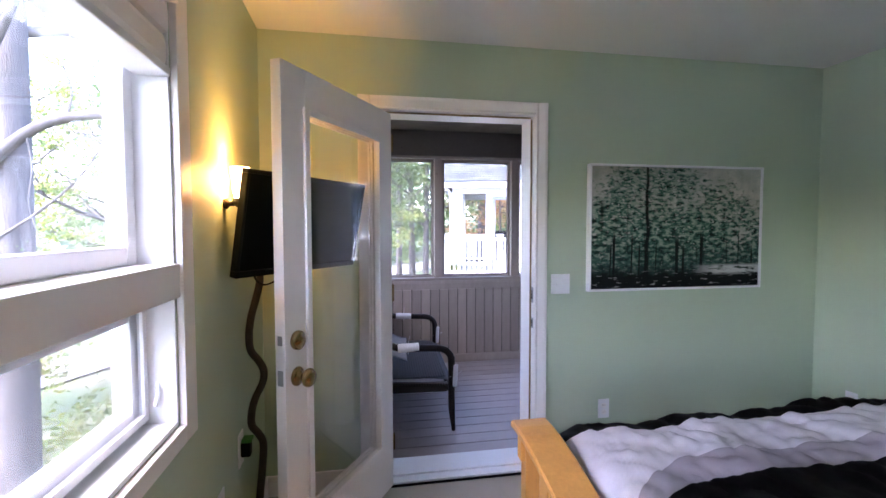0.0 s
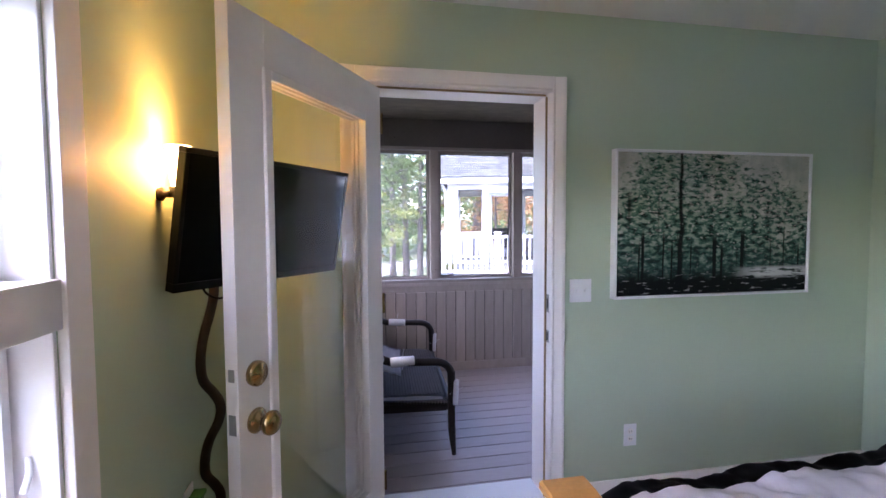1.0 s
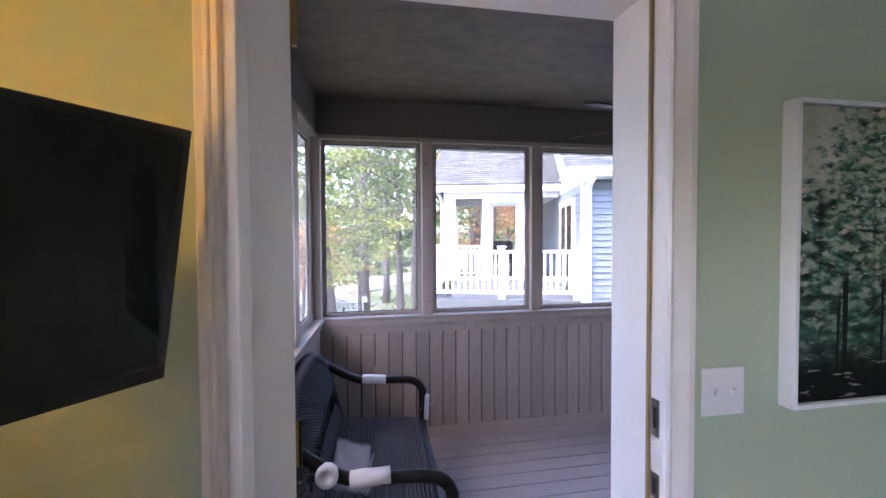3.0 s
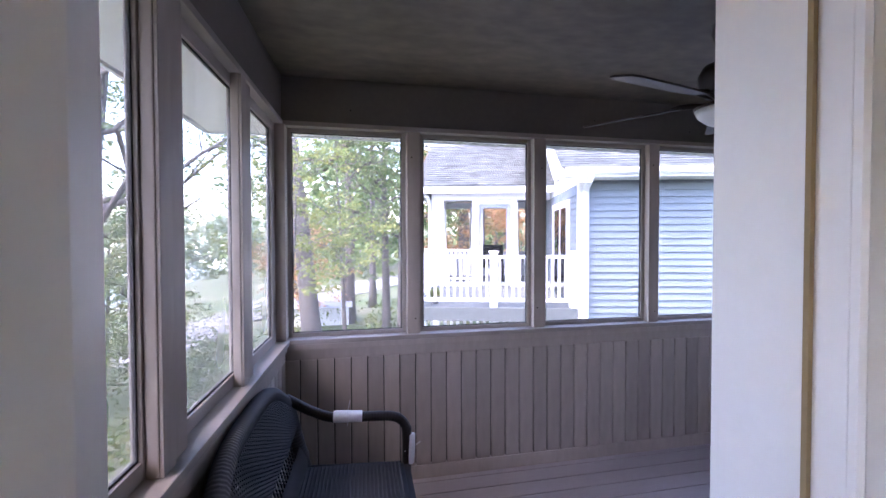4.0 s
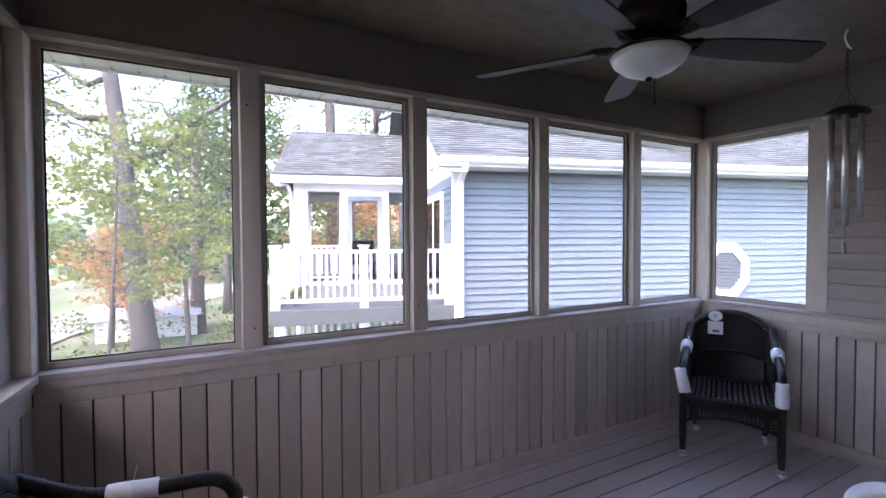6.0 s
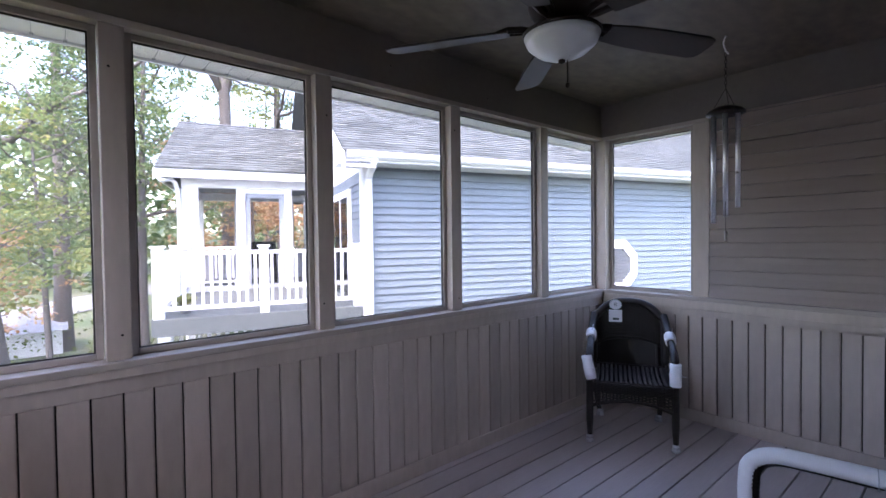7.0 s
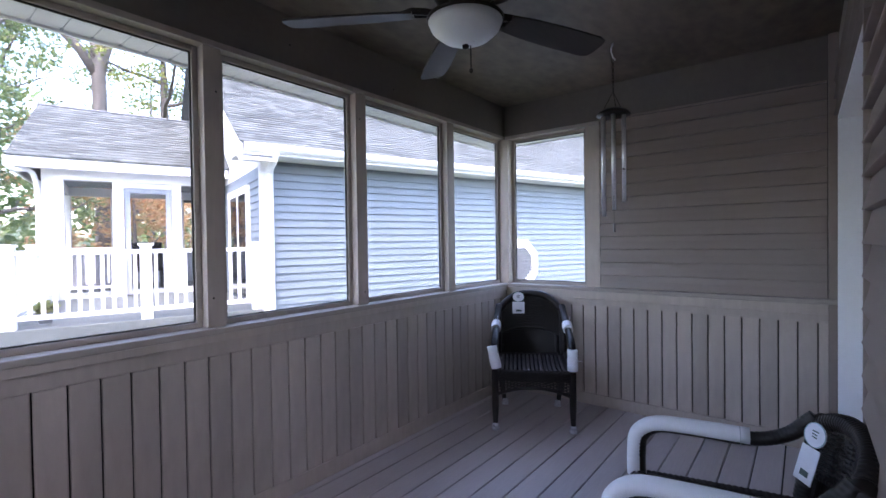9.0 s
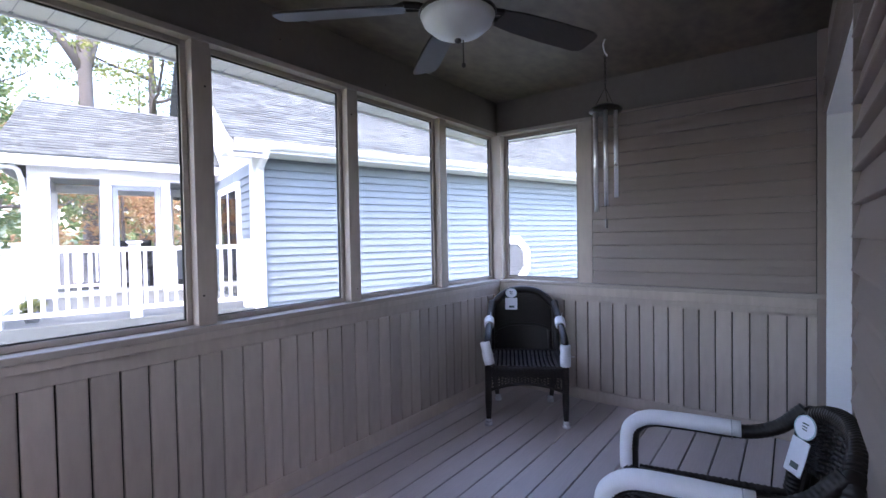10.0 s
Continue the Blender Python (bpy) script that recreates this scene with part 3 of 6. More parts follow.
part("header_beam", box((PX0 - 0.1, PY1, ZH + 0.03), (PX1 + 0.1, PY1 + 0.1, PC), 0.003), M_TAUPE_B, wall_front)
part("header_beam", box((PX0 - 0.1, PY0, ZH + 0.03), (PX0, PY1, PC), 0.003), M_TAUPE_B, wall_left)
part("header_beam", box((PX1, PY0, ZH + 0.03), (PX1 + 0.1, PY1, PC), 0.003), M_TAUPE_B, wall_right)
part("header_trim", box((PX0 - 0.09, PY1 - 0.012, ZH), (PX1 + 0.09, PY1 + 0.09, ZH + 0.0295), 0.003), M_SILL, wall_front)
part("header_trim", box((PX0 - 0.09, PY0, ZH), (PX0 + 0.012, PY1 - 0.0125, ZH + 0.0295), 0.003), M_SILL, wall_left)
part("header_trim", box((PX1 - 0.012, 4.76, ZH), (PX1 + 0.09, PY1 - 0.0125, ZH + 0.0295), 0.003), M_SILL, wall_right)
part("ledge", box((PX0 - 0.12, PY1 - 0.035, ZS - 0.03), (PX1 + 0.12, PY1 + 0.13, ZS), 0.005), M_SILL, wall_front)
part("ledge", box((PX0 - 0.12, PY0 + 0.04, ZS - 0.03), (PX0 + 0.045, PY1 - 0.0355, ZS), 0.005), M_SILL, wall_left)
part("ledge", box((PX1 - 0.035, PY0, ZS - 0.03), (PX1 + 0.12, PY1 - 0.0355, ZS), 0.005), M_SILL, wall_right)
ZA, ZAR = 0.742, 0.718
part("apron", box((PX0 - 0.0035, PY1 - 0.016, ZA), (PX1 - 0.0165, PY1 + 0.019, ZS - 0.0305), 0.003), M_TAUPE, wall_front)
part("apron", box((PX0 - 0.019, PY0 + 0.04, ZA), (PX0 + 0.016, PY1 - 0.0165, ZS - 0.0305), 0.003), M_TAUPE, wall_left)
part("apron", box((PX1 - 0.016, PY0, ZAR), (PX1 + 0.019, PY1 - 0.0165, ZS - 0.0305), 0.003), M_TAUPE, wall_right)
ZT, ZTR = 0.805, 0.776
part("apron_trim", box((PX0 + 0.0085, PY1 - 0.028, ZT), (PX1 - 0.0285, PY1 - 0.0165, ZS - 0.0305), 0.003), M_TAUPE, wall_front)
part("apron_trim", box((PX0 + 0.0165, PY0 + 0.04, ZT), (PX0 + 0.028, PY1 - 0.0285, ZS - 0.0305), 0.003), M_TAUPE, wall_left)
part("apron_trim", box((PX1 - 0.028, PY0 + 0.05, ZTR), (PX1 - 0.0165, PY1 - 0.0285, ZS - 0.0305), 0.003), M_TAUPE, wall_right)
ZB = 0.0
part("base_rail", box((PX0 - 0.0035, PY1 - 0.018, PF), (PX1 - 0.0185, PY1 + 0.019, ZB), 0.003), M_TAUPE, wall_front)
part("base_rail", box((PX0 - 0.019, PY0 + 0.04, PF), (PX0 + 0.016, PY1 - 0.0185, ZB), 0.003), M_TAUPE, wall_left)
part("base_rail", box((PX1 - 0.018, PY0, PF), (PX1 + 0.019, PY1 - 0.0185, ZB), 0.003), M_TAUPE, wall_right)

POSTS = (1.205, 2.09, 3.003, 3.925)
for cx in POSTS:
    part("post", box((cx - 0.0425, PY1 - 0.004, ZS), (cx + 0.0425, PY1 + 0.085, ZH), 0.004), M_TAUPE, wall_front)
part("corner_post", box((PX0 - 0.085, PY1 - 0.05, ZS), (PX0 + 0.004, PY1 + 0.085, ZH), 0.004), M_TAUPE, wall_front)
part("corner_post", box((PX1 - 0.025, PY1 - 0.05, ZS), (PX1 + 0.085, PY1 + 0.085, ZH), 0.004), M_TAUPE, wall_front)
for y0, y1 in ((3.985, 4.17), (4.735, 4.92)):
    part("post", box((PX0 - 0.03, y0, ZS), (PX0 + 0.004, y1, ZH), 0.004), M_TAUPE, wall_left)
    part("stop", box((PX0 + 0.0045, y0 + 0.004, ZS), (PX0 + 0.014, y0 + 0.08, ZH), 0.002), M_TAUPE, wall_left)
part("post", box((PX1 - 0.004, 4.76, ZS), (PX1 + 0.085, 4.875, ZH), 0.004), M_TAUPE, wall_right)


# dark screw heads in posts and header
screw0 = part("screw_head", lathe([(0.0045, 0), (0.005, 0.001), (0.003, 0.002), (0.001, 0.002)], 10, Matrix.Rotation(radians(90), 4, "X")), M_GAP, wall_front)
screw0.location = (POSTS[0] - 0.012, PY1 - 0.0038, 2.02)
for k, (sx, sz) in enumerate(((POSTS[1] + 0.015, 1.98), (POSTS[2] - 0.01, 2.03), (POSTS[3] + 0.008, 2.0), (POSTS[0] + 0.01, 0.97), (POSTS[1] - 0.016, 1.01), (POSTS[2] + 0.012, 0.95), (POSTS[0] - 0.4, 2.3), (POSTS[1] + 0.42, 2.33), (POSTS[2] + 0.3, 2.29))):
    share("screw_head", screw0, wall_front, Matrix.Translation((sx, PY1 - (0.0038 if sz < 2.18 else 0.0002), sz)))


def screen_window(x0, x1, m, mesh=None, rims=(0.026, 0.026), deep=0.045):
    """A screened opening: a slim taupe frame set to the outside, with an insect screen."""
    w = tagged(empty("screen_window", m), "taupe wooden frame with insect screen in the porch opening", "window screen", "porch screens", "structure")
    a, c, rl, rr, rz = x0 + 0.003, x1 - 0.003, rims[0], rims[1], 0.026 if max(rims) < 0.04 else 0.05
    lo, hi, y0, y1 = ZS + 0.001, ZH - 0.001, deep, deep + 0.03
    part("stile", box((a, y0, lo), (a + rl, y1, hi), 0.003), M_SILL, w)
    part("stile", box((c - rr, y0, lo), (c, y1, hi), 0.003), M_SILL, w)
    part("rail", box((a + rl, y0, lo), (c - rr, y1, lo + rz), 0.003), M_SILL, w)
    part("rail", box((a + rl, y0, hi - rz), (c - rr, y1, hi), 0.003), M_SILL, w)
    ya, yb = deep + 0.011, deep + 0.021
    g = 0.006
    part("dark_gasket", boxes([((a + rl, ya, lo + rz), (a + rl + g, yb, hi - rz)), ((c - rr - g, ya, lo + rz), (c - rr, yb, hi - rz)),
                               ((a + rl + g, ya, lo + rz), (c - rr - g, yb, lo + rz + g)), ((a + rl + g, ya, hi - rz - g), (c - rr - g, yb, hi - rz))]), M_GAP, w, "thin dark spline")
    part("screen", box((a + rl - 0.002, deep + 0.013, lo + rz - 0.002), (c - rr + 0.002, deep + 0.0135, hi - rz + 0.002)), mesh or M_MESH, w, "fine insect mesh")
    return w


mf = Matrix.Translation((0, PY1, 0))
edges = [PX0 + 0.004] + [v for c in POSTS for v in (c - 0.0425, c + 0.0425)] + [PX1 - 0.025]
for i in range(0, len(edges), 2):
    screen_window(edges[i], edges[i + 1], mf)
ml = LEFT @ Matrix.Translation((PX0, 0, 0)) @ TURN90
screen_window(PY0 + 0.03, 4.05, ml, M_MESH_OLD, (0.03, 0.07), 0.031)
screen_window(4.052, 4.82, ml, M_MESH_OLD, (0.125, 0.03), 0.031)
screen_window(4.822, PY1 - 0.05, ml, M_MESH_OLD, (0.1, 0.09), 0.031)
mr = Matrix.Translation((PX1, 0, 0)) @ TURN90.inverted()
screen_window(-(PY1 - 0.05), -4.875, mr)

# white soffit and fascia outside the porch
soffit = structure(empty("soffit"), "white vented vinyl soffit and fascia of the porch eave", "soffit")
EO, EL, EZ = 0.36, 0.5, 2.205     # overhang in front, at the side, height
part("panel", box((PX0 - EL - 0.02, PY1 + 0.1, EZ), (PX1 + EO, PY1 + EO, EZ + 0.01)), M_WHITE, soffit)
part("panel", skewed(box((PX0 - EL, PY0 + 0.001, EZ), (PX0 - 0.1, PY1 + 0.0995, EZ + 0.01)), True), M_WHITE, soffit)
part("panel", box((PX1 + 0.1, PY0, EZ), (PX1 + EO, PY1 + 0.0995, EZ + 0.01)), M_WHITE, soffit)
part("fascia", box((PX0 - EL - 0.04, PY1 + EO, EZ - 0.012), (PX1 + EO + 0.02, PY1 + EO + 0.02, 2.46)), M_WHITE, soffit)
part("fascia", skewed(box((PX0 - EL - 0.02, PY0 + 0.001, EZ - 0.012), (PX0 - EL, PY1 + EO - 0.0005, 2.46)), True), M_WHITE, soffit)
part("fascia", box((PX1 + EO, PY0, EZ - 0.012), (PX1 + EO + 0.02, PY1 + EO - 0.0005, 2.46)), M_WHITE, soffit)
# Grooves and vent notches are stuck-on grey strips that stand in for shade.
seam0 = part("seam", boxes([((-0.0015, PY1 + 0.1, EZ - 0.002), (0.0015, PY1 + EO - 0.03, EZ - 0.0005)), ((-0.007, PY1 + EO - 0.02, EZ - 0.004), (0.007, PY1 + EO - 0.002, EZ - 0.0005))]), M_SHADOWGREY, soffit)
seam0.location = (PX0 - 0.2, 0, 0)
for i in range(1, 44):
    share("seam", seam0, soffit, Matrix.Translation((PX0 - 0.2 + i * 0.108, 0, 0)))
roof = structure(bm_obj("roof", boxes([((WX - 0.75, SY - 0.6, 2.8), (PX1 + 0.55, PY1 + 0.56, 2.9)), ((PX0 - 0.75, PY0 - 0.5, PC + 0.06), (PX1 + 0.5, PY1 + 0.5, 2.8))]), M_SHADOWGREY), "plain roof over the house and porch", "roof")

# far door on the house wall, white frame set into the siding
door_2 = structure(empty("door_2"), "white framed door set deep into the siding", "door")
part("jamb", boxes([((SX1 - 0.02, NY + 0.02, PF), (SX1, PY0 + 0.01, SZ))], 0.002), M_WHITE, door_2)
part("jamb", boxes([((SX0, NY + 0.02, PF), (SX0 + 0.02, PY0 + 0.01, SZ))], 0.002), M_WHITE, door_2)
part("head_jamb", boxes([((SX0 + 0.02, NY + 0.02, SZ - 0.02), (SX1 - 0.02, PY0 + 0.01, SZ))], 0.002), M_WHITE, door_2)
part("panel", boxes([((SX0 + 0.02, NY + 0.021, PF), (SX1 - 0.02, NY + 0.05, SZ - 0.02))], 0.002), M_WHITE, door_2)
part("corner_trim", boxes([((PX1 - 0.03, PY0 + 0.0005, PF), (PX1 - 0.0005, PY0 + 0.05, PC))], 0.003), M_SIDING, wall_right)
part("channel", boxes([((SX0 - 0.02, PY0 + 0.0005, PF), (SX0 - 0.001, PY0 + 0.022, SZ + 0.02))], 0.002), M_SIDING, door_2)

# ---- outdoors: ground, lake, road ----
def ground_z(x, y):
    d = max(0.0, -x - 3)
    z = -2.55 - 0.13 * d + 0.02 * max(0, y - 14) * max(0.0, 1 - d / 8) + 0.055 * max(0.0, x - 1.0) * min(1.0, max(0.0, (y - 14) / 12))
    if d > 16:
        z = min(z, -4.65 - 0.12 * (d - 16))
    z += 0.12 * noise.noise((x * 0.25, y * 0.25, 0.0))
    return max(z, -7)


bm = bmesh.new()
xs = [-900, -400, -160, -90, -60, -45] + [-36 + 1.5 * i for i in range(58)] + [60, 90, 160, 400, 900]
ys = [-900, -300, -100, -50, -30] + [-22 + 1.5 * i for i in range(60)] + [80, 110, 160, 400, 900]
grid = [[bm.verts.new((x, y, ground_z(max(-60, min(60, x)), max(-40, min(90, y))))) for y in ys] for x in xs]
for i in range(len(xs) - 1):
    for j in range(len(ys) - 1):
        bm.faces.new((grid[i][j], grid[i + 1][j], grid[i + 1][j + 1], grid[i][j + 1]))
structure(bm_obj("ground", bm, M_GROUND, smooth=True), "autumn lawn and leaf litter sloping to the lake", "ground")
structure(bm_obj("water", box((-700, -700, -4.75), (-15, 700, -4.7)), M_LAKE), "pale grey lake", "water")
bm = bmesh.new()
road_pts = [(-12, 16), (-9.5, 18.5), (-7, 22), (-3.5, 29), (3, 37), (14, 43), (30, 46)]
rs = spline([(x, y, 0) for x, y in road_pts], 8)
prev = None
for i, p in enumerate(rs):
    d = (rs[min(i + 1, len(rs) - 1)] - rs[max(i - 1, 0)]).normalized()
    s = Vector((-d.y, d.x, 0)) * 2.4
    row = [bm.verts.new(((q := p + s * k).x, q.y, ground_z(q.x, q.y) + 0.07)) for k in (-1, -0.33, 0.33, 1)]
    if prev:
        for k in range(3):
            bm.faces.new((prev[k], prev[k + 1], row[k + 1], row[k]))
    prev = row
bmesh.ops.recalc_face_normals(bm, faces=bm.faces)
structure(bm_obj("road", bm, M_ROAD, smooth=True), "pale gravel drive through the trees", "road")

rng = random.Random(7)


def leaf_cloud(bm, centers, n, spread, size, flat=0.6):
    for _ in range(n):
        c = centers[rng.randrange(len(centers))]
        o = Vector((rng.gauss(0, 1), rng.gauss(0, 1), rng.gauss(0, flat))) * spread
        p = c + o
        a = Vector((rng.uniform(-1, 1), rng.uniform(-1, 1), rng.uniform(-0.6, 0.6))).normalized()
        b_ = a.cross(Vector((rng.uniform(-1, 1), rng.uniform(-1, 1), rng.uniform(-1, 1)))).normalized()
        s = size * rng.uniform(0.6, 1.5)
        v = [bm.verts.new(p + q) for q in (a * s, b_ * s * 0.55, -a * s, -b_ * s * 0.55)]
        bm.faces.new(v)


def sprays(bm, tips, n, spread, size):
    """Leaves in flat sprays round the twig ends, with gaps between them."""
    centers = []
    for c in tips:
        for _ in range(2):
            centers.append(c + Vector((rng.gauss(0, 1), rng.gauss(0, 1), rng.gauss(-0.2, 0.55))) * spread)
    leaf_cloud(bm, centers, n, spread * 0.36, size, 0.42)


def tree(x, y, height, radius, lean=(0, 0), limbs=9, leaves=1500, size=0.13, spread=0.5, mat=None, first=0.35, label="", reach=0.33, forked=False, droop=0.0, extra=(), flare=1.3):
    """A tapered trunk with limbs, twigs and an uneven crown of separate leaves."""
    leaves, size, spread = int(leaves * 2.6), size * 0.7, spread
    z0 = ground_z(x, y) - 0.25
    root = tagged(empty("tree", Matrix.Translation((x, y, z0))), label or "tall oak tree with thinning autumn leaves", "tree", "trees round the house")
    n = 9
    path, rad = [], []
    for i in range(n + 1):
        t = i / n
        path.append(Vector((lean[0] * t + 0.06 * height * 0.12 * math.sin(3 * t + x), lean[1] * t + 0.05 * height * 0.12 * math.sin(4 * t + y), height * t)))
        rad.append(radius * (flare if i == 0 else 1 - (0.15 if forked else 0.8) * t))
    bm = bmesh.new()
    tube(path, rad, 10, bm)
    tips = []
    for k in range(limbs):
        t = first + (0.97 - first) * (k + rng.random() * 0.7) / limbs
        i = min(n - 1, int(t * n))
        p0 = path[i].lerp(path[i + 1], t * n - i)
        r0 = radius * (1 - 0.8 * t) * 0.5
        a = rng.uniform(0, 6.283)
        ln = height * reach * (1.25 - 0.75 * t) * rng.uniform(0.7, 1.2)
        up = rng.uniform(0.15, 0.75) - droop
        pts = [p0]
        for s in range(1, 6):
            f = s / 5
            pts.append(p0 + Vector((math.cos(a), math.sin(a), 0)) * ln * f + Vector((0, 0, ln * up * f ** 1.4)) + Vector((rng.gauss(0, 1), rng.gauss(0, 1), rng.gauss(0, 1))) * ln * 0.045)
        tube(pts, [r0 * (1 - 0.85 * s / 5) + 0.006 for s in range(6)], 6, bm)
        for _ in range(4):
            s = rng.randrange(2, 6)
            q = pts[s] + Vector((rng.gauss(0, 1), rng.gauss(0, 1), rng.gauss(0.2, 0.6))) * ln * 0.22
            tube([pts[s - 1], (pts[s - 1] + q) / 2 + Vector((0, 0, 0.05 * ln)), q], [r0 * 0.3 + 0.004, r0 * 0.2 + 0.003, 0.004], 4, bm)
            tips.append(q)
        tips += pts[2:]
    for pts, r in extra:
        tube(spline([Vector(p) - Vector((x, y, z0)) for p in pts], 5), [r * (1 - 0.75 * i / (5 * (len(pts) - 1))) for i in range(5 * (len(pts) - 1) + 1)], 8, bm)
        tips += [Vector(pts[-1]) - Vector((x, y, z0))]
    if forked:
        e = path[-2]
        for a, dx in ((0.8, -1.5), (1.0, 0.7)):
            tube([e, e + Vector((dx * 0.35, 0.1, 0.9)), e + Vector((dx * 0.8, 0.2, 2.0 * a)), e + Vector((dx * 1.1, 0.2, 3.6 * a))], [radius * 0.75, radius * 0.62, radius * 0.5, radius * 0.3], 10, bm)
    part("trunk", bm, M_BARK, root, smooth=True)
    if leaves:
        bm = bmesh.new()
        sprays(bm, tips, leaves, spread, size)
        part("crown", bm, mat or M_LEAF, root)
    return root


tree(-3.72, 6.6, 13, 0.25, (0.4, 0.3), 12, 2200, 0.022, 0.35, M_LEAF, 0.5, "grey oak close to the bedroom window, nearly bare", 0.3, extra=[
    ([(-3.9, 6.6, 2.0), (-3.2, 6.5, 2.55), (-2.5, 6.4, 2.7), (-1.9, 6.3, 2.62), (-1.2, 6.1, 3.0), (-0.6, 5.9, 3.5)], 0.07),
    ([(-3.85, 6.6, 1.2), (-3.1, 6.6, 1.75), (-2.7, 6.7, 2.3), (-2.5, 6.7, 2.9)], 0.02),
    ([(-3.3, 6.5, 2.5), (-3.25, 6.5, 2.1), (-3.3, 6.5, 1.7), (-3.2, 6.5, 1.3)], 0.012),
    ([(-2.9, 6.5, 2.62), (-2.8, 6.45, 2.95), (-2.85, 6.4, 3.3), (-2.7, 6.4, 3.7)], 0.014),
    ([(-3.8, 6.6, 3.1), (-3.2, 6.3, 3.9), (-3.0, 6.2, 4.5), (-2.6, 6.2, 4.9)], 0.05)], flare=1.9)
tree(0.0, 18.0, 15, 0.34, (-1.6, 0.6), 9, 2600, 0.085, 0.45, M_LEAF, 0.4, "leaning oak with thinning green leaves", 0.32)
tree(1.1, 24.0, 16, 0.28, (0.2, 0.5), 11, 3400, 0.095, 0.6, M_LEAF, 0.36, "", 0.3)
tree(2.5, 27.5, 15, 0.2, (0.3, 0.3), 11, 3000, 0.095, 0.6, M_LEAF, 0.34, "", 0.28)
tree(-0.5, 13.6, 6.4, 0.05, (0.3, 0.4), 10, 2300, 0.06, 0.36, M_LEAF_Y, 0.5, "young maple turning yellow", 0.36)
tree(0.9, 16.5, 7.6, 0.08, (-0.2, 0.3), 10, 1500, 0.068, 0.34, M_LEAF, 0.42, "young maple with green leaves", 0.38)
tree(-1.4, 22.5, 4.4, 0.1, (0.2, 0.1), 11, 2600, 0.085, 0.45, M_LEAF_O, 0.3, "small maple with orange leaves", 0.4)
tree(3.0, 19.5, 11, 0.16, (0.3, 0.2), 11, 2400, 0.08, 0.5, M_LEAF, 0.36, "", 0.2)
tree(2.5, 20.2, 13.5, 0.17, (0.1, 0.1), 18, 2600, 0.07, 0.4, M_LEAF, 0.28, "slim tree with many side branches", 0.17)
tree(6.2, 22.7, 10.8, 0.25, (0.1, 0.2), 2, 0, 0.1, 0.5, M_LEAF, 0.9, "cut back oak trunk with a forked top", 0.2, True)
tree(9.0, 24.0, 14, 0.3, (0.0, 0.2), 12, 3400, 0.11, 0.7, M_LEAF_Y, 0.3, "", 0.36)
tree(10.5, 30.0, 12, 0.16, (0.0, 0.2), 10, 1500, 0.1, 0.7, M_LEAF, 0.3, "", 0.36)
tree(6.3, 19.8, 7.0, 0.1, (0.0, 0.2), 11, 5000, 0.085, 0.6, M_LEAF_O, 0.2, "small maple with orange leaves", 0.45)
tree(13.0, 26.0, 15, 0.3, (0.0, 0.2), 12, 3400, 0.11, 0.8, M_LEAF, 0.3, "", 0.36)
tree(-5.2, 15.0, 12, 0.24, (0.4, 0.3), 11, 2800, 0.07, 0.5, M_LEAF, 0.25, "", 0.34)
tree(-3.2, 10.5, 10, 0.15, (0.8, 0.2), 11, 1800, 0.045, 0.38, M_LEAF, 0.42, "", 0.36)
tree(-3.5, 13.4, 4.6, 0.07, (0.2, 0.1), 14, 5000, 0.048, 0.38, M_LEAF, 0.08, "bushy green sapling on the bank", 0.4)
tree(-5.6, 17.0, 5.0, 0.08, (0.2, 0.1), 14, 4200, 0.055, 0.42, M_LEAF_Y, 0.08, "bushy green sapling on the bank", 0.4)
tree(-7.8, 12.5, 8, 0.18, (0.4, 0.3), 11, 3600, 0.07, 0.5, M_LEAF_Y, 0.15, "bushy tree on the bank", 0.32)
tree(-9.5, 22.0, 12, 0.24, (0.4, 0.3), 11, 2000, 0.12, 0.6, M_LEAF, 0.2, "", 0.36)

# far wooded shore, one belt of foliage; distance haze comes from its pale colour
bm = bmesh.new()
cs = []
for i in range(260):
    t = i / 260
    a = radians(60 + 190 * t)
    r = rng.uniform(95, 120)
    base = Vector((r * math.cos(a), r * math.sin(a) + 10, -4))
    for k in range(3):
        cs.append(base + Vector((rng.gauss(0, 3), rng.gauss(0, 3), rng.uniform(0.5, 9))))
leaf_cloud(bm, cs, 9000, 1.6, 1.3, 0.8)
tagged(bm_obj("far_woods", bm, M_LEAF_H), "wooded far shore of the lake, haze painted into its leaves", "woods", kind="stuff")
bm = bmesh.new()
cs = []
for i in range(150):
    a = radians(rng.uniform(35, 100))
    r = rng.uniform(36, 55)
    x, y = r * math.cos(a), r * math.sin(a) + 6
    for k in range(4):
        cs.append(Vector((x + rng.gauss(0, 1.4), y + rng.gauss(0, 1.4), ground_z(x, y) + rng.uniform(0.8, 11))))
leaf_cloud(bm, cs, 12000, 1.0, 0.4, 0.8)
tagged(bm_obj("woods", bm, M_LEAF), "dense green and yellow woods on the hillside", "woods", kind="stuff")
bm = bmesh.new()
cs = []
for i in range(70):
    x, y = rng.uniform(-5.5, -1.8), rng.uniform(4.5, 13)
    cs.append(Vector((x, y, ground_z(x, y) + rng.uniform(0.1, 0.5))))
for i in range(60):
    x, y = rng.uniform(-8, 3.5), rng.uniform(14, 28)
    cs.append(Vector((x, y, ground_z(x, y) + rng.uniform(0.1, 0.7))))
leaf_cloud(bm, cs, 9000, 0.4, 0.06, 0.5)
tagged(bm_obj("shrubs", bm, M_GRASS), "low shrubs and long grass on the bank", "shrubs", kind="stuff")

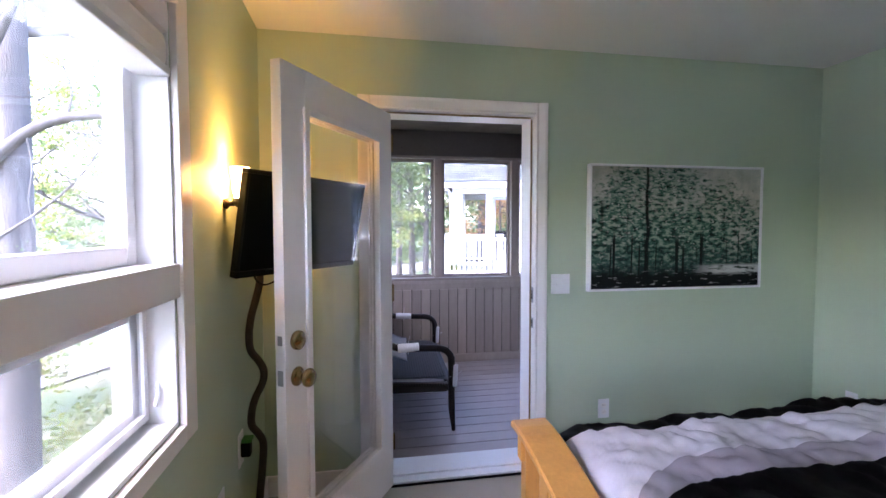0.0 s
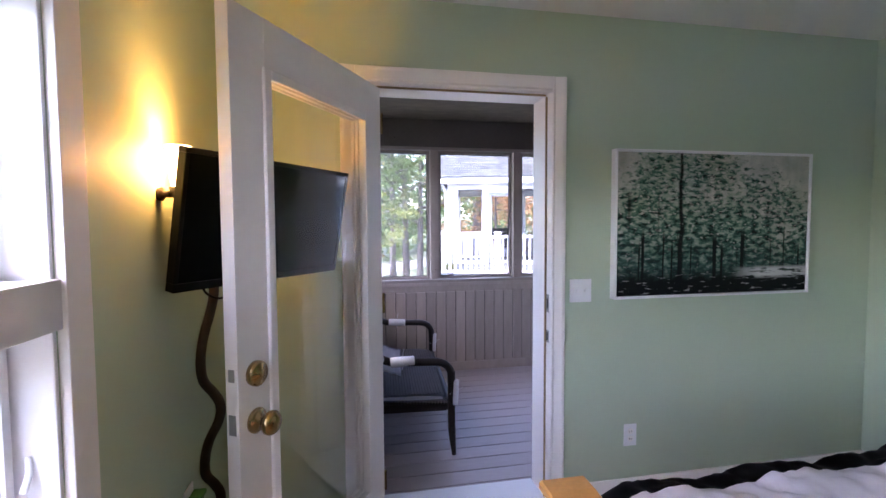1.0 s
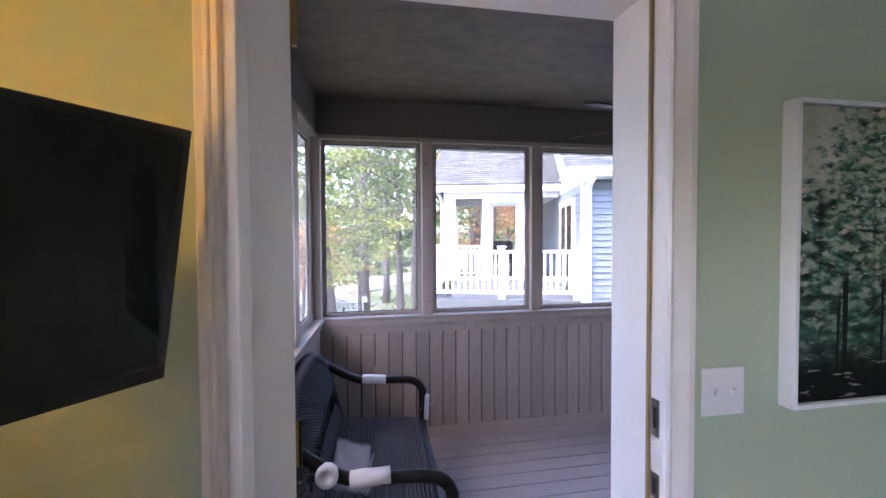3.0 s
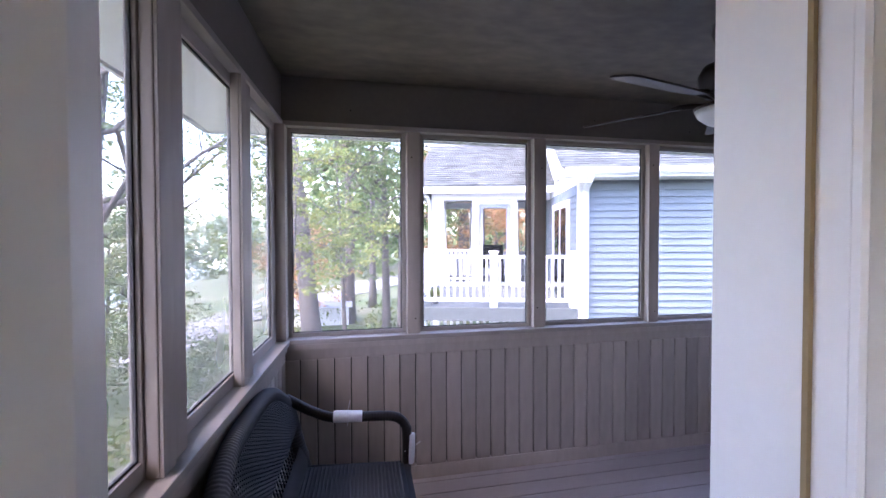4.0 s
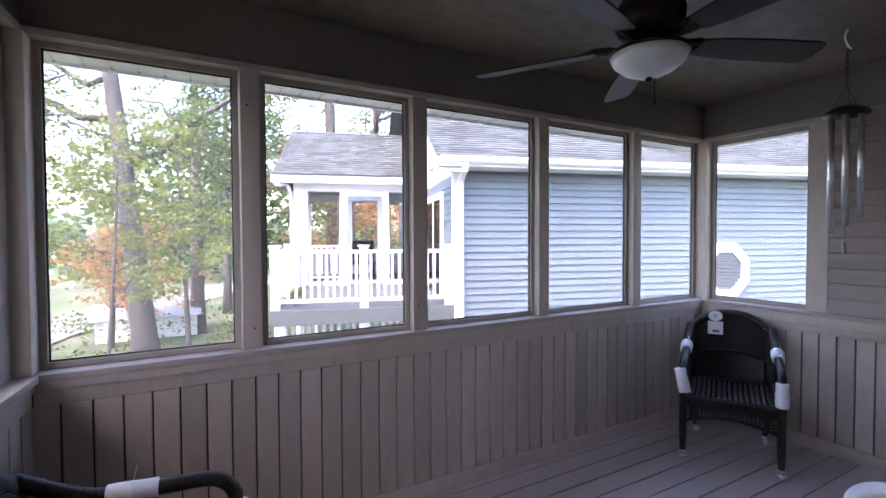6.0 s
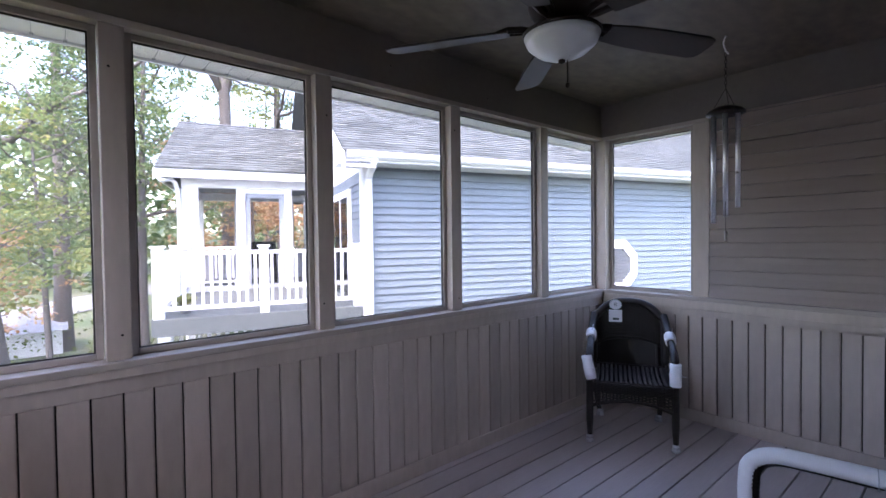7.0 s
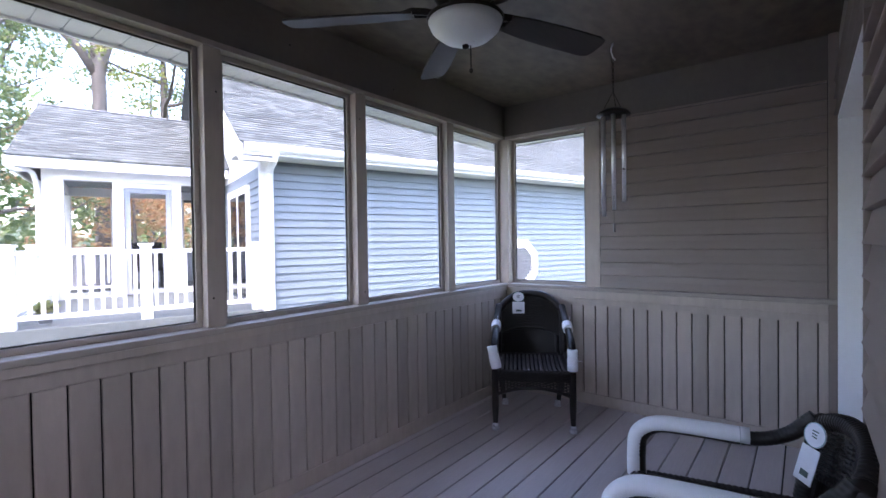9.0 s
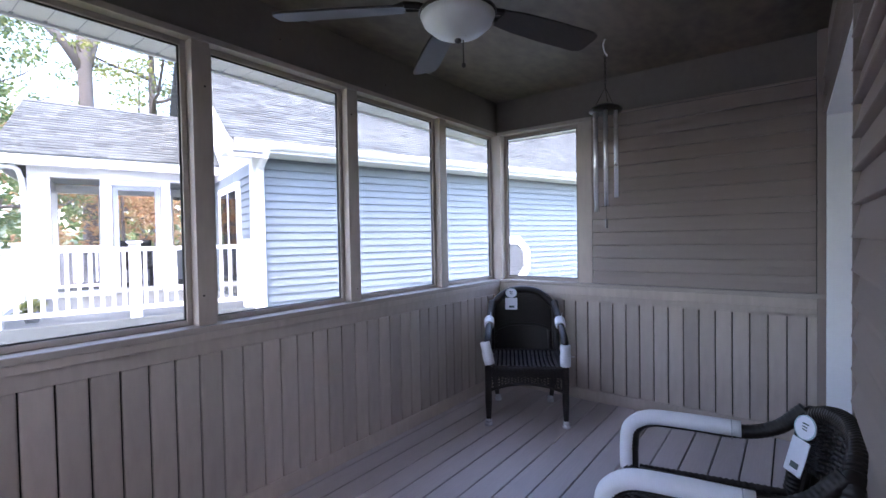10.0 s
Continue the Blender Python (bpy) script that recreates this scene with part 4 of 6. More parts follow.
# small white garage down the slope
garage = tagged(empty("shed", Matrix.Translation((-0.4, 24.4, ground_z(-0.4, 24.4)))), "low white shed with a grey roof", "shed")
part("wall", box((-1.6, -1.0, -0.5), (1.6, 1.0, 0.85)), M_WHITE, garage)
bm = bmesh.new()
v = [bm.verts.new(p) for p in ((-1.75, -1.2, 0.82), (1.75, -1.2, 0.82), (1.75, 0, 1.3), (-1.75, 0, 1.3), (1.75, 1.2, 0.82), (-1.75, 1.2, 0.82))]
bm.faces.new((v[0], v[1], v[2], v[3]))
bm.faces.new((v[3], v[2], v[4], v[5]))
bm.faces.new((v[0], v[3], v[5]))
bm.faces.new((v[1], v[4], v[2]))
bm.faces.new((v[5], v[4], v[1], v[0]))
part("roof", bm, M_SHADOWGREY, garage)
part("door", box((-1.3, -1.04, -0.4), (0.3, -1.0, 0.7), 0.01), M_TRIM, garage)

# picnic bench on the bank
bench = tagged(empty("garden_bench", Matrix.Translation((-2.6, 9.4, ground_z(-2.6, 9.4))) @ Matrix.Rotation(0.5, 4, "Z")), "weathered low garden bench on the bank", "bench")
part("seat", boxes([((-0.6, -0.16, 0.4), (0.6, -0.01, 0.44)), ((-0.6, 0.01, 0.4), (0.6, 0.16, 0.44))], 0.006), M_BARK, bench)
for sx in (-0.45, 0.45):
    part("leg", box((sx - 0.05, -0.13, -0.1), (sx + 0.05, 0.13, 0.4), 0.006), M_BARK, bench)

# ---- neighbour's house ----
NB = Matrix.Translation((4.55, 9.27, 0)) @ Matrix.Rotation(radians(-17), 4, "Z")
house = tagged(empty("neighbour_house", NB), "blue vinyl-sided house with grey shingle roof and white trim", "house")
HX, HY, HZ = 0.0, 0.0, 2.41
GZ = -3.0
part("wall", boxes([((HX, HY + 0.03, GZ), (24, HY + 8, HZ))]), M_BLUE, house)
part("corner_board", boxes([((HX - 0.1, HY - 0.03, GZ), (HX + 0.06, HY + 0.0, HZ))], 0.01), M_WHITE, house)
part("corner_board", boxes([((HX - 0.1, HY + 0.0005, GZ), (HX - 0.001, HY + 0.14, HZ))], 0.01), M_WHITE, house)
part("eave", boxes([((HX - 0.45, HY - 0.36, HZ), (24, HY + 0.2, HZ + 0.03)), ((HX - 0.45, HY - 0.4, HZ), (24, HY - 0.36, HZ + 0.12))], 0.004), M_WHITE, house)
gut = bmesh.new()
pr = [(0, 0), (0, 0.08), (-0.1, 0.095), (-0.115, 0.08), (-0.085, 0.025), (-0.05, 0)]
a0 = [gut.verts.new((HX - 0.4, HY - 0.401 + y, HZ + 0.035 + z)) for y, z in pr]
a1 = [gut.verts.new((24, HY - 0.401 + y, HZ + 0.035 + z)) for y, z in pr]
for i in range(len(pr)):
    j = (i + 1) % len(pr)
    gut.faces.new((a0[i], a1[i], a1[j], a0[j]))
gut.faces.new(a0)
gut.faces.new(list(reversed(a1)))
bmesh.ops.recalc_face_normals(gut, faces=gut.faces)
part("gutter", gut, M_WHITE, house)
part("downspout", tube(spline([(HX + 0.0, HY - 0.42, HZ + 0.1), (HX + 0.0, HY - 0.4, HZ), (HX - 0.01, HY - 0.12, HZ - 0.16), (HX - 0.01, HY - 0.08, HZ - 0.35), (HX - 0.01, HY - 0.08, -0.5), (HX - 0.01, HY - 0.08, GZ)], 5), 0.045, 8), M_WHITE, house, smooth=True)
# west side: sliding door and gable
sd = part("patio_door", boxes([((HX - 0.06, HY + 1.1, 0.4), (HX - 0.001, HY + 1.22, 2.2)), ((HX - 0.06, HY + 2.6, 0.4), (HX - 0.001, HY + 2.72, 2.2)), ((HX - 0.06, HY + 1.22, 2.08), (HX - 0.001, HY + 2.6, 2.2)), ((HX - 0.05, HY + 1.87, 0.4), (HX - 0.001, HY + 1.97, 2.08))], 0.006), M_WHITE, house)
part("pane", box((HX - 0.048, HY + 1.22, 0.4), (HX - 0.042, HY + 2.6, 2.08)), M_DGLASS, sd)
# Grey sheet behind the glass imitates a dim interior that is not built.
part("pane_backing", box((HX - 0.038, HY + 1.22, 0.4), (HX - 0.03, HY + 2.6, 2.08)), M_DIMROOM, sd)
bm = bmesh.new()
v = [bm.verts.new(p) for p in ((HX, HY - 0.1, HZ), (HX, HY + 8, HZ), (HX, HY + 4.6, HZ + 2.85), (HX + 0.05, HY - 0.1, HZ), (HX + 0.05, HY + 8, HZ), (HX + 0.05, HY + 4.6, HZ + 2.85))]
bm.faces.new((v[0], v[2], v[1]))
bm.faces.new((v[3], v[4], v[5]))
part("gable", bm, M_WHITE, house, "white clad gable")
SL = 0.6
bm = bmesh.new()
r0, r1 = HY - 0.45, HY + 4.6
zz0, zz1 = HZ + 0.12, HZ + 0.12 + SL * (r1 - r0)
for x0, x1, dz in ((HX - 0.46, HX - 0.42, 0.0),):
    vs = [bm.verts.new(p) for p in ((x0, r0, zz0 - 0.22), (x0, r1, zz1 - 0.22), (x0, r1, zz1), (x0, r0, zz0), (x1, r0, zz0 - 0.22), (x1, r1, zz1 - 0.22), (x1, r1, zz1), (x1, r0, zz0))]
    for f in ((0, 1, 2, 3), (7, 6, 5, 4), (0, 4, 5, 1), (1, 5, 6, 2), (2, 6, 7, 3), (3, 7, 4, 0)):
        bm.faces.new([vs[i] for i in f])
vs = [bm.verts.new(p) for p in ((HX - 0.42, r0, zz0 - 0.2), (HX, r0, zz0 - 0.2), (HX, r1, zz1 - 0.2), (HX - 0.42, r1, zz1 - 0.2))]
bm.faces.new(vs)
part("rake_board", bm, M_WHITE, house, "white rake board and soffit")


def shingle_mat():
    m, t, b = nodes_of("grey_shingles")
    n, l = t.nodes, t.links
    info = n.new("ShaderNodeNewGeometry")
    r = n.new("ShaderNodeValToRGB")
    el = r.color_ramp.elements
    el[0].color, el[1].color = (0.04, 0.045, 0.044, 1), (0.115, 0.125, 0.122, 1)
    el.new(0.5).color = (0.078, 0.086, 0.084, 1)
    l.new(info.outputs["Random Per Island"], r.inputs[0])
    l.new(r.outputs[0], b.inputs["Base Color"])
    b.inputs["Roughness"].default_value = 0.9
    return m


M_SHINGLE = shingle_mat()


def shingles(x0, x1, y0, z0, slope, rows, inset=0.0, course=0.1, tab=0.2):
    """Courses of separate shingle tabs on a roof that climbs along +y."""
    verts, faces = [], []
    k = math.sqrt(1 + slope * slope)
    for r in range(rows):
        a0 = r * course
        y, z = y0 + a0 / k, z0 + a0 * slope / k
        y2, z2 = y0 + (a0 + course + 0.03) / k, z0 + (a0 + course + 0.03) * slope / k
        xs0 = x0 + inset * r
        x = xs0 - rng.uniform(0, tab)
        while x < x1:
            w = tab * rng.uniform(0.6, 1.3)
            xa, xb = max(x, xs0), min(x + w - 0.006, x1)
            if xb > xa + 0.01:
                h = 0.014 + rng.uniform(0, 0.008)
                i = len(verts)
                verts += [(xa, y, z + h), (xb, y, z + h), (xb, y2, z2 + 0.002), (xa, y2, z2 + 0.002), (xa, y, z - 0.004), (xb, y, z - 0.004)]
                faces += [(i, i + 1, i + 2, i + 3), (i + 4, i + 5, i + 1, i)]
            x += w
    me = bpy.data.meshes.new("shingles")
    me.from_pydata(verts, [], faces)
    me.materials.append(M_SHINGLE)
    return me


ob = new("roof", shingles(HX - 0.46, 14, HY - 0.47, HZ + 0.135, SL, 58))
ob.parent = house
ob["label"] = "grey architectural shingles"
bm = bmesh.new()
vs = [bm.verts.new(p) for p in ((HX - 0.46, r0, zz0 - 0.01), (24, r0, zz0 - 0.01), (24, r1, zz1 - 0.01), (HX - 0.46, r1, zz1 - 0.01))]
bm.faces.new(vs)
vs2 = [bm.verts.new(p) for p in ((HX - 0.46, r1, zz1 - 0.01), (24, r1, zz1 - 0.01), (24, r1 + 4.4, zz0 - 0.01), (HX - 0.46, r1 + 4.4, zz0 - 0.01))]
bm.faces.new(vs2)
part("roof_deck", bm, M_SHINGLE, house)
# octagonal louvre
def octagon(r0_, r1_, y0, y1):
    bm = bmesh.new()
    rings = []
    for r, y in ((r0_, y0), (r1_, y0), (r1_, y1), (r0_, y1)):
        rings.append([bm.verts.new((r * math.cos(radians(22.5 + 45 * i)), y, r * math.sin(radians(22.5 + 45 * i)))) for i in range(8)])
    for q in range(4):
        a, c = rings[q], rings[(q + 1) % 4]
        for i in range(8):
            j = (i + 1) % 8
            bm.faces.new((a[i], a[j], c[j], c[i]))
    bmesh.ops.recalc_face_normals(bm, faces=bm.faces)
    return bm


OX, OZ = 4.7, 0.8
oct_v = part("gable_vent", octagon(0.35, 0.52, -0.07, -0.001), M_WHITE, house, "white octagonal frame with grey louvres")
oct_v.location = (OX, HY, OZ)
for i in range(11):
    z = -0.3 + i * 0.06
    hw = min(0.32, 0.45 - abs(z))
    o = part("slat", box((-hw, -0.05, z - 0.022), (hw, -0.03, z + 0.025), 0.004), M_LOUVRE, oct_v)

# sunroom wing and deck
sunroom = tagged(empty("sunroom", NB), "white screened sunroom with a hipped shingle roof", "sunroom")
UY, UX0, UX1, DZK = 3.2, -2.74, -0.02, 0.38
for x0, x1 in ((-2.74, -2.46), (-1.81, -1.65), (-0.92, -0.77)):
    part("post", box((x0, UY, DZK), (x1, UY + 0.15, 2.37), 0.006), M_WHITE, sunroom)
part("header", box((UX0, UY - 0.01, 2.37), (UX1, UY + 0.16, 2.55), 0.006), M_WHITE, sunroom)
part("fascia", boxes([((UX0 - 0.35, UY - 0.34, 2.55), (UX1, UY + 0.2, 2.58)), ((UX0 - 0.35, UY - 0.38, 2.5), (UX1, UY - 0.34, 2.66)), ((UX0 - 0.39, UY - 0.38, 2.5), (UX0 - 0.35, UY + 3.6, 2.66))], 0.005), M_WHITE, sunroom)
part("downspout", tube(spline([(UX0 - 0.3, UY - 0.4, 2.58), (UX0 - 0.28, UY - 0.38, 2.45), (UX0 - 0.05, UY - 0.06, 2.3), (UX0 - 0.05, UY - 0.06, 0.5)], 5), 0.04, 8), M_WHITE, sunroom, smooth=True)
part("knee_wall", box((UX0 + 0.28, UY + 0.04, DZK), (-1.81, UY + 0.1, DZK + 0.1), 0.004), M_WHITE, sunroom)
part("knee_wall", box((-0.77, UY + 0.0405, DZK), (-0.03, UY + 0.1, DZK + 0.1), 0.004), M_WHITE, sunroom)
dr = part("screen_door", frame_ring(-1.64, -0.93, DZK + 0.02, 2.28, 0.085, UY + 0.05, UY + 0.09), M_SHADOWGREY, sunroom, "grey screen door frame")
part("transom", box((-1.65, UY + 0.0405, 2.285), (-0.92, UY + 0.1, 2.37)), M_WHITE, sunroom)
for x0 in (-2.74, -1.9, -0.6):
    part("rear_post", box((x0, UY + 3.0, DZK), (x0 + 0.14, UY + 3.12, 2.37), 0.006), M_WHITE, sunroom)
for yy, ww in ((0.75, 0.12), (1.45, 0.14), (2.2, 0.12)):
    part("side_post", box((UX0 + 0.0, UY + yy, DZK), (UX0 + 0.1, UY + yy + ww, 2.37), 0.006), M_WHITE, sunroom)
part("rear_header", boxes([((UX0, UY + 3.0, 2.37), (UX1, UY + 3.12, 2.55)), ((UX0, UY + 0.17, 2.37), (UX0 + 0.12, UY + 3.0, 2.55))]), M_WHITE, sunroom)
# Rear wall gets the dim-room grey, its shade painted in.
part("rear_knee_wall", box((UX0 + 0.14, UY + 3.02, DZK), (UX1, UY + 3.1, 1.1)), M_DIMROOM, sunroom)
part("inner_ceiling", box((UX0, UY + 0.17, 2.56), (UX1, UY + 3.0, 2.57)), M_SHADOWGREY, sunroom)
part("floor", box((UX0, UY + 0.001, DZK - 0.12), (UX1, UY + 3.1, DZK)), M_PLATFORM, sunroom)
ob = new("roof", shingles(UX0 - 0.36, HX + 3.5, UY - 0.4, 2.67, 0.71, 20, inset=0.0105))
ob.parent = sunroom
bm = bmesh.new()
e0, e1 = UX0 - 0.36, HX + 3.5
rdg = 2.66 + 0.71 * 1.65
vs = [bm.verts.new(p) for p in ((e0, UY - 0.4, 2.655), (e1, UY - 0.4, 2.655), (e1, UY + 1.25, rdg), (e0 + 0.2, UY + 1.25, rdg), (e0, UY + 3.5, 2.655), (e1, UY + 3.5, 2.655))]
bm.faces.new((vs[0], vs[1], vs[2], vs[3]))
bm.faces.new((vs[0], vs[3], vs[4]))
bm.faces.new((vs[3], vs[2], vs[5], vs[4]))
part("roof_deck", bm, M_SHINGLE, sunroom)
part("ridge_cap", tube([(e0 + 0.2, UY + 1.25, rdg + 0.01), (e1, UY + 1.25, rdg + 0.01)], 0.035, 6), M_LOUVRE, sunroom)

deck = tagged(empty("deck", NB), "white-railed grey deck in front of the sunroom", "deck")
KX0, KX1, KY0, KY1 = -2.72, -0.12, -0.02, UY - 0.001
part("platform", box((KX0, KY0, DZK - 0.04), (KX1, KY1, DZK), 0.004), M_PLATFORM, deck)
part("fascia", boxes([((KX0 - 0.02, KY0 - 0.03, DZK - 0.22), (KX1, KY0 - 0.0005, DZK - 0.005)), ((KX0 - 0.03, KY0, DZK - 0.22), (KX0 - 0.0005, KY1, DZK - 0.005))], 0.004), M_PLATFORM, deck, "grey composite fascia boards")
for x, y in ((KX0 + 0.1, KY0 + 0.1), (-1.44, KY0 + 0.1), (KX1 - 0.1, KY0 + 0.1), (KX0 + 0.1, KY1 - 0.2)):
    part("support_post", box((x - 0.07, y - 0.07, GZ), (x + 0.07, y + 0.07, DZK - 0.04)), M_WHITE, deck)
bm = bmesh.new()
for i in range(22):
    add_box(bm, (KX0 + 0.12 + i * 0.11, KY0 + 0.3, -0.8), (KX0 + 0.17 + i * 0.11, KY0 + 0.315, 0.15))
part("skirting", bm, M_WHITE, deck)
rail = tagged(empty("railing", NB), "white vinyl deck railing with square balusters", "railing")
RT = DZK + 0.82
for x, y in ((KX0 + 0.05, KY0 + 0.05), (-1.44, KY0 + 0.05), (KX1 - 0.05, KY0 + 0.05), (KX0 + 0.05, 1.6), (KX0 + 0.05, KY1 - 0.06)):
    p = part("post", box((x - 0.06, y - 0.06, DZK), (x + 0.06, y + 0.06, RT + 0.06), 0.004), M_WHITE, rail)
    part("post_cap", box((x - 0.08, y - 0.08, RT + 0.0605), (x + 0.08, y + 0.08, RT + 0.09), 0.01), M_WHITE, p)
for z in (RT - 0.03, DZK + 0.09):
    part("rail", box((KX0 + 0.11, KY0 + 0.02, z), (-1.5, KY0 + 0.08, z + 0.05), 0.004), M_WHITE, rail)
    part("rail", box((-1.38, KY0 + 0.02, z), (KX1 - 0.11, KY0 + 0.08, z + 0.05), 0.004), M_WHITE, rail)
    part("rail", box((KX0 + 0.02, KY0 + 0.11, z), (KX0 + 0.08, 1.54, z + 0.05), 0.004), M_WHITE, rail)
    part("rail", box((KX0 + 0.02, 1.66, z), (KX0 + 0.08, KY1 - 0.12, z + 0.05), 0.004), M_WHITE, rail)
first = part("baluster", box((-0.018, -0.018, DZK + 0.14), (0.018, 0.018, RT - 0.03)), M_WHITE, rail)
first.location = (KX0 + 0.22, KY0 + 0.05, 0)
x = KX0 + 0.33
while x < KX1 - 0.15:
    if abs(x + 1.44) > 0.07:
        share("baluster", first, rail, Matrix.Translation((x, KY0 + 0.05, 0)))
    x += 0.105
y = KY0 + 0.2
while y < KY1 - 0.15:
    if abs(y - 1.6) > 0.07:
        share("baluster", first, rail, Matrix.Translation((KX0 + 0.05, y, 0)))
    y += 0.105
inner = tagged(empty("railing", NB), "white vinyl railing on the sunroom front", "railing")
for z in (1.2, 0.55):
    part("rail", box((-2.45, UY - 0.06, z), (-1.82, UY - 0.01, z + 0.04)), M_WHITE, inner)
for i in range(6):
    part("baluster", box((-2.4 + i * 0.1, UY - 0.05, 0.64), (-2.37 + i * 0.1, UY - 0.02, 1.2)), M_WHITE, inner)
for x in (-2.44, -1.86):
    part("foot", box((x, UY - 0.055, DZK), (x + 0.03, UY - 0.015, 0.6)), M_WHITE, inner)
chair_far = tagged(empty("patio_chair", NB @ Matrix.Translation((-1.3, UY + 1.0, DZK))), "dark mesh patio chair inside the sunroom", "chair")
part("backrest", box((-0.28, 0.3, 0.4), (0.28, 0.36, 0.95), 0.02), M_BLACK, chair_far)
part("seat", box((-0.28, -0.2, 0.38), (0.28, 0.3, 0.43), 0.02), M_BLACK, chair_far)
for sx, sy in ((-0.25, -0.18), (0.25, -0.18), (-0.25, 0.3), (0.25, 0.3)):
    part("leg", box((sx - 0.015, sy - 0.015, 0), (sx + 0.015, sy + 0.015, 0.38)), M_BLACK, chair_far)
pot = tagged(empty("potted_plant", NB @ Matrix.Translation((-2.42, 0.4, DZK)) @ Matrix.Scale(0.6, 4)), "yellow green plant in a low pot on the deck", "plant")
part("pot", lathe([(0.1, 0), (0.14, 0.18), (0.15, 0.18), (0.12, 0.17)], 14), M_SHADOWGREY, pot, smooth=True)
bm = bmesh.new()
leaf_cloud(bm, [Vector((0, 0, 0.26)), Vector((0.06, 0.02, 0.33)), Vector((-0.06, 0, 0.31))], 220, 0.07, 0.05, 0.7)
part("foliage", bm, M_LEAF_Y, pot)

# ---- bedroom things ----
# wide framed canvas
def art_mat():
    """Loose brushwork: pale sky through dark trunks, green dabs, dark foot with a pale pool."""
    m, t, b = nodes_of("forest_canvas")
    n, l = t.nodes, t.links
    tc = n.new("ShaderNodeTexCoord")
    sp = n.new("ShaderNodeSeparateXYZ")
    l.new(tc.outputs["Generated"], sp.inputs[0])

    def noise_at(scale, detail=3.0, stretch=(1, 1, 1), off=(0, 0, 0), dist=0.0):
        mp = n.new("ShaderNodeMapping")
        mp.inputs["Scale"].default_value = stretch
        mp.inputs["Location"].default_value = off
        l.new(tc.outputs["Generated"], mp.inputs[0])
        no = n.new("ShaderNodeTexNoise")
        no.inputs["Scale"].default_value = scale
        no.inputs["Detail"].default_value = detail
        no.inputs["Distortion"].default_value = dist
        l.new(mp.outputs[0], no.inputs["Vector"])
        return no.outputs[0]

    def ramp(v, stops):
        r = n.new("ShaderNodeValToRGB")
        e = r.color_ramp.elements
        e[0].position, e[0].color = stops[0][0], (*stops[0][1], 1)
        e[1].position, e[1].color = stops[-1][0], (*stops[-1][1], 1)
        for p, c in stops[1:-1]:
            e.new(p).color = (*c, 1)
        l.new(v, r.inputs[0])
        return r.outputs[0]

    def math_(op, a, c):
        q = n.new("ShaderNodeMath")
        q.operation = op
        for i, v in enumerate((a, c)):
            if isinstance(v, (int, float)):
                q.inputs[i].default_value = v
            else:
                l.new(v, q.inputs[i])
        return q.outputs[0]

    def mix(f, a, c):
        q = n.new("ShaderNodeMix")
        q.data_type = "RGBA"
        l.new(f, q.inputs["Factor"])
        for k, v in (("A", a), ("B", c)):
            s = [i for i in q.inputs if i.name == k and i.type == "RGBA"][0]
            if isinstance(v, tuple):
                s.default_value = (*v, 1)
            else:
                l.new(v, s)
        return [o for o in q.outputs if o.type == "RGBA"][0]

    x, z = sp.outputs["X"], sp.outputs["Z"]
    lap_ = (1.6, 1, 1)
    sky_c = ramp(noise_at(7, 4, lap_), [(0.3, (0.36, 0.37, 0.31)), (0.7, (0.6, 0.58, 0.5))])
    mass = noise_at(3.2, 3, lap_, (2.3, 0, 0.4))
    dab = noise_at(24, 7, (1.2, 1, 1.5), dist=0.25)
    # leaf cover thins towards the upper corners
    side = math_("MULTIPLY", math_("POWER", math_("ABSOLUTE", math_("SUBTRACT", x, 0.36), 0), 2.0), 0.9)
    cover = math_("SUBTRACT", math_("ADD", dab, math_("MULTIPLY", mass, 0.75)), math_("MULTIPLY", math_("ADD", math_("MULTIPLY", side, 1.3), 0.15), math_("POWER", z, 1.7)))
    leaf_c = ramp(math_("ADD", math_("MULTIPLY", noise_at(22, 7, (1.2, 1, 1.6), (3, 0, 1), 0.25), 1.0), math_("MULTIPLY", math_("SUBTRACT", z, 0.5), 0.1)), [(0.36, (0.01, 0.018, 0.016)), (0.44, (0.03, 0.075, 0.058)), (0.52, (0.085, 0.175, 0.13)), (0.6, (0.3, 0.36, 0.28))])
    base = mix(ramp(cover, [(0.58, (0, 0, 0)), (0.72, (1, 1, 1))]), sky_c, leaf_c)
    # pale flecks of light between the leaves, darker below
    fl = math_("SUBTRACT", noise_at(30, 4, (1.2, 1, 1.6), (7, 0, 2)), math_("MULTIPLY", math_("SUBTRACT", 1.0, z), 0.1))
    base = mix(ramp(fl, [(0.55, (0, 0, 0)), (0.59, (1, 1, 1))]), base, (0.42, 0.43, 0.37))
    base = mix(ramp(math_("ADD", z, math_("MULTIPLY", mass, 0.3)), [(0.3, (0.6, 0.6, 0.6)), (0.6, (0, 0, 0))]), base, (0.025, 0.055, 0.048))
    # thin upright trunks in the lower half, rising to uneven heights
    for sc_, off, lo_, top_ in ((17, 0.3, 0.61, 0.46), (31, 4.1, 0.62, 0.36), (9, 8.6, 0.63, 0.72)):
        st = noise_at(sc_, 1, (1.6, 1, 0.025), (off, 0, 0))
        lim = math_("ADD", z, math_("MULTIPLY", noise_at(6, 1, (1.6, 1, 0.01), (off, 0, 3)), 0.35))
        base = mix(math_("MULTIPLY", ramp(st, [(lo_, (0, 0, 0)), (lo_ + 0.035, (1, 1, 1))]), ramp(lim, [(top_ + 0.12, (1, 1, 1)), (top_ + 0.2, (0, 0, 0))])), base, (0.008, 0.012, 0.011))
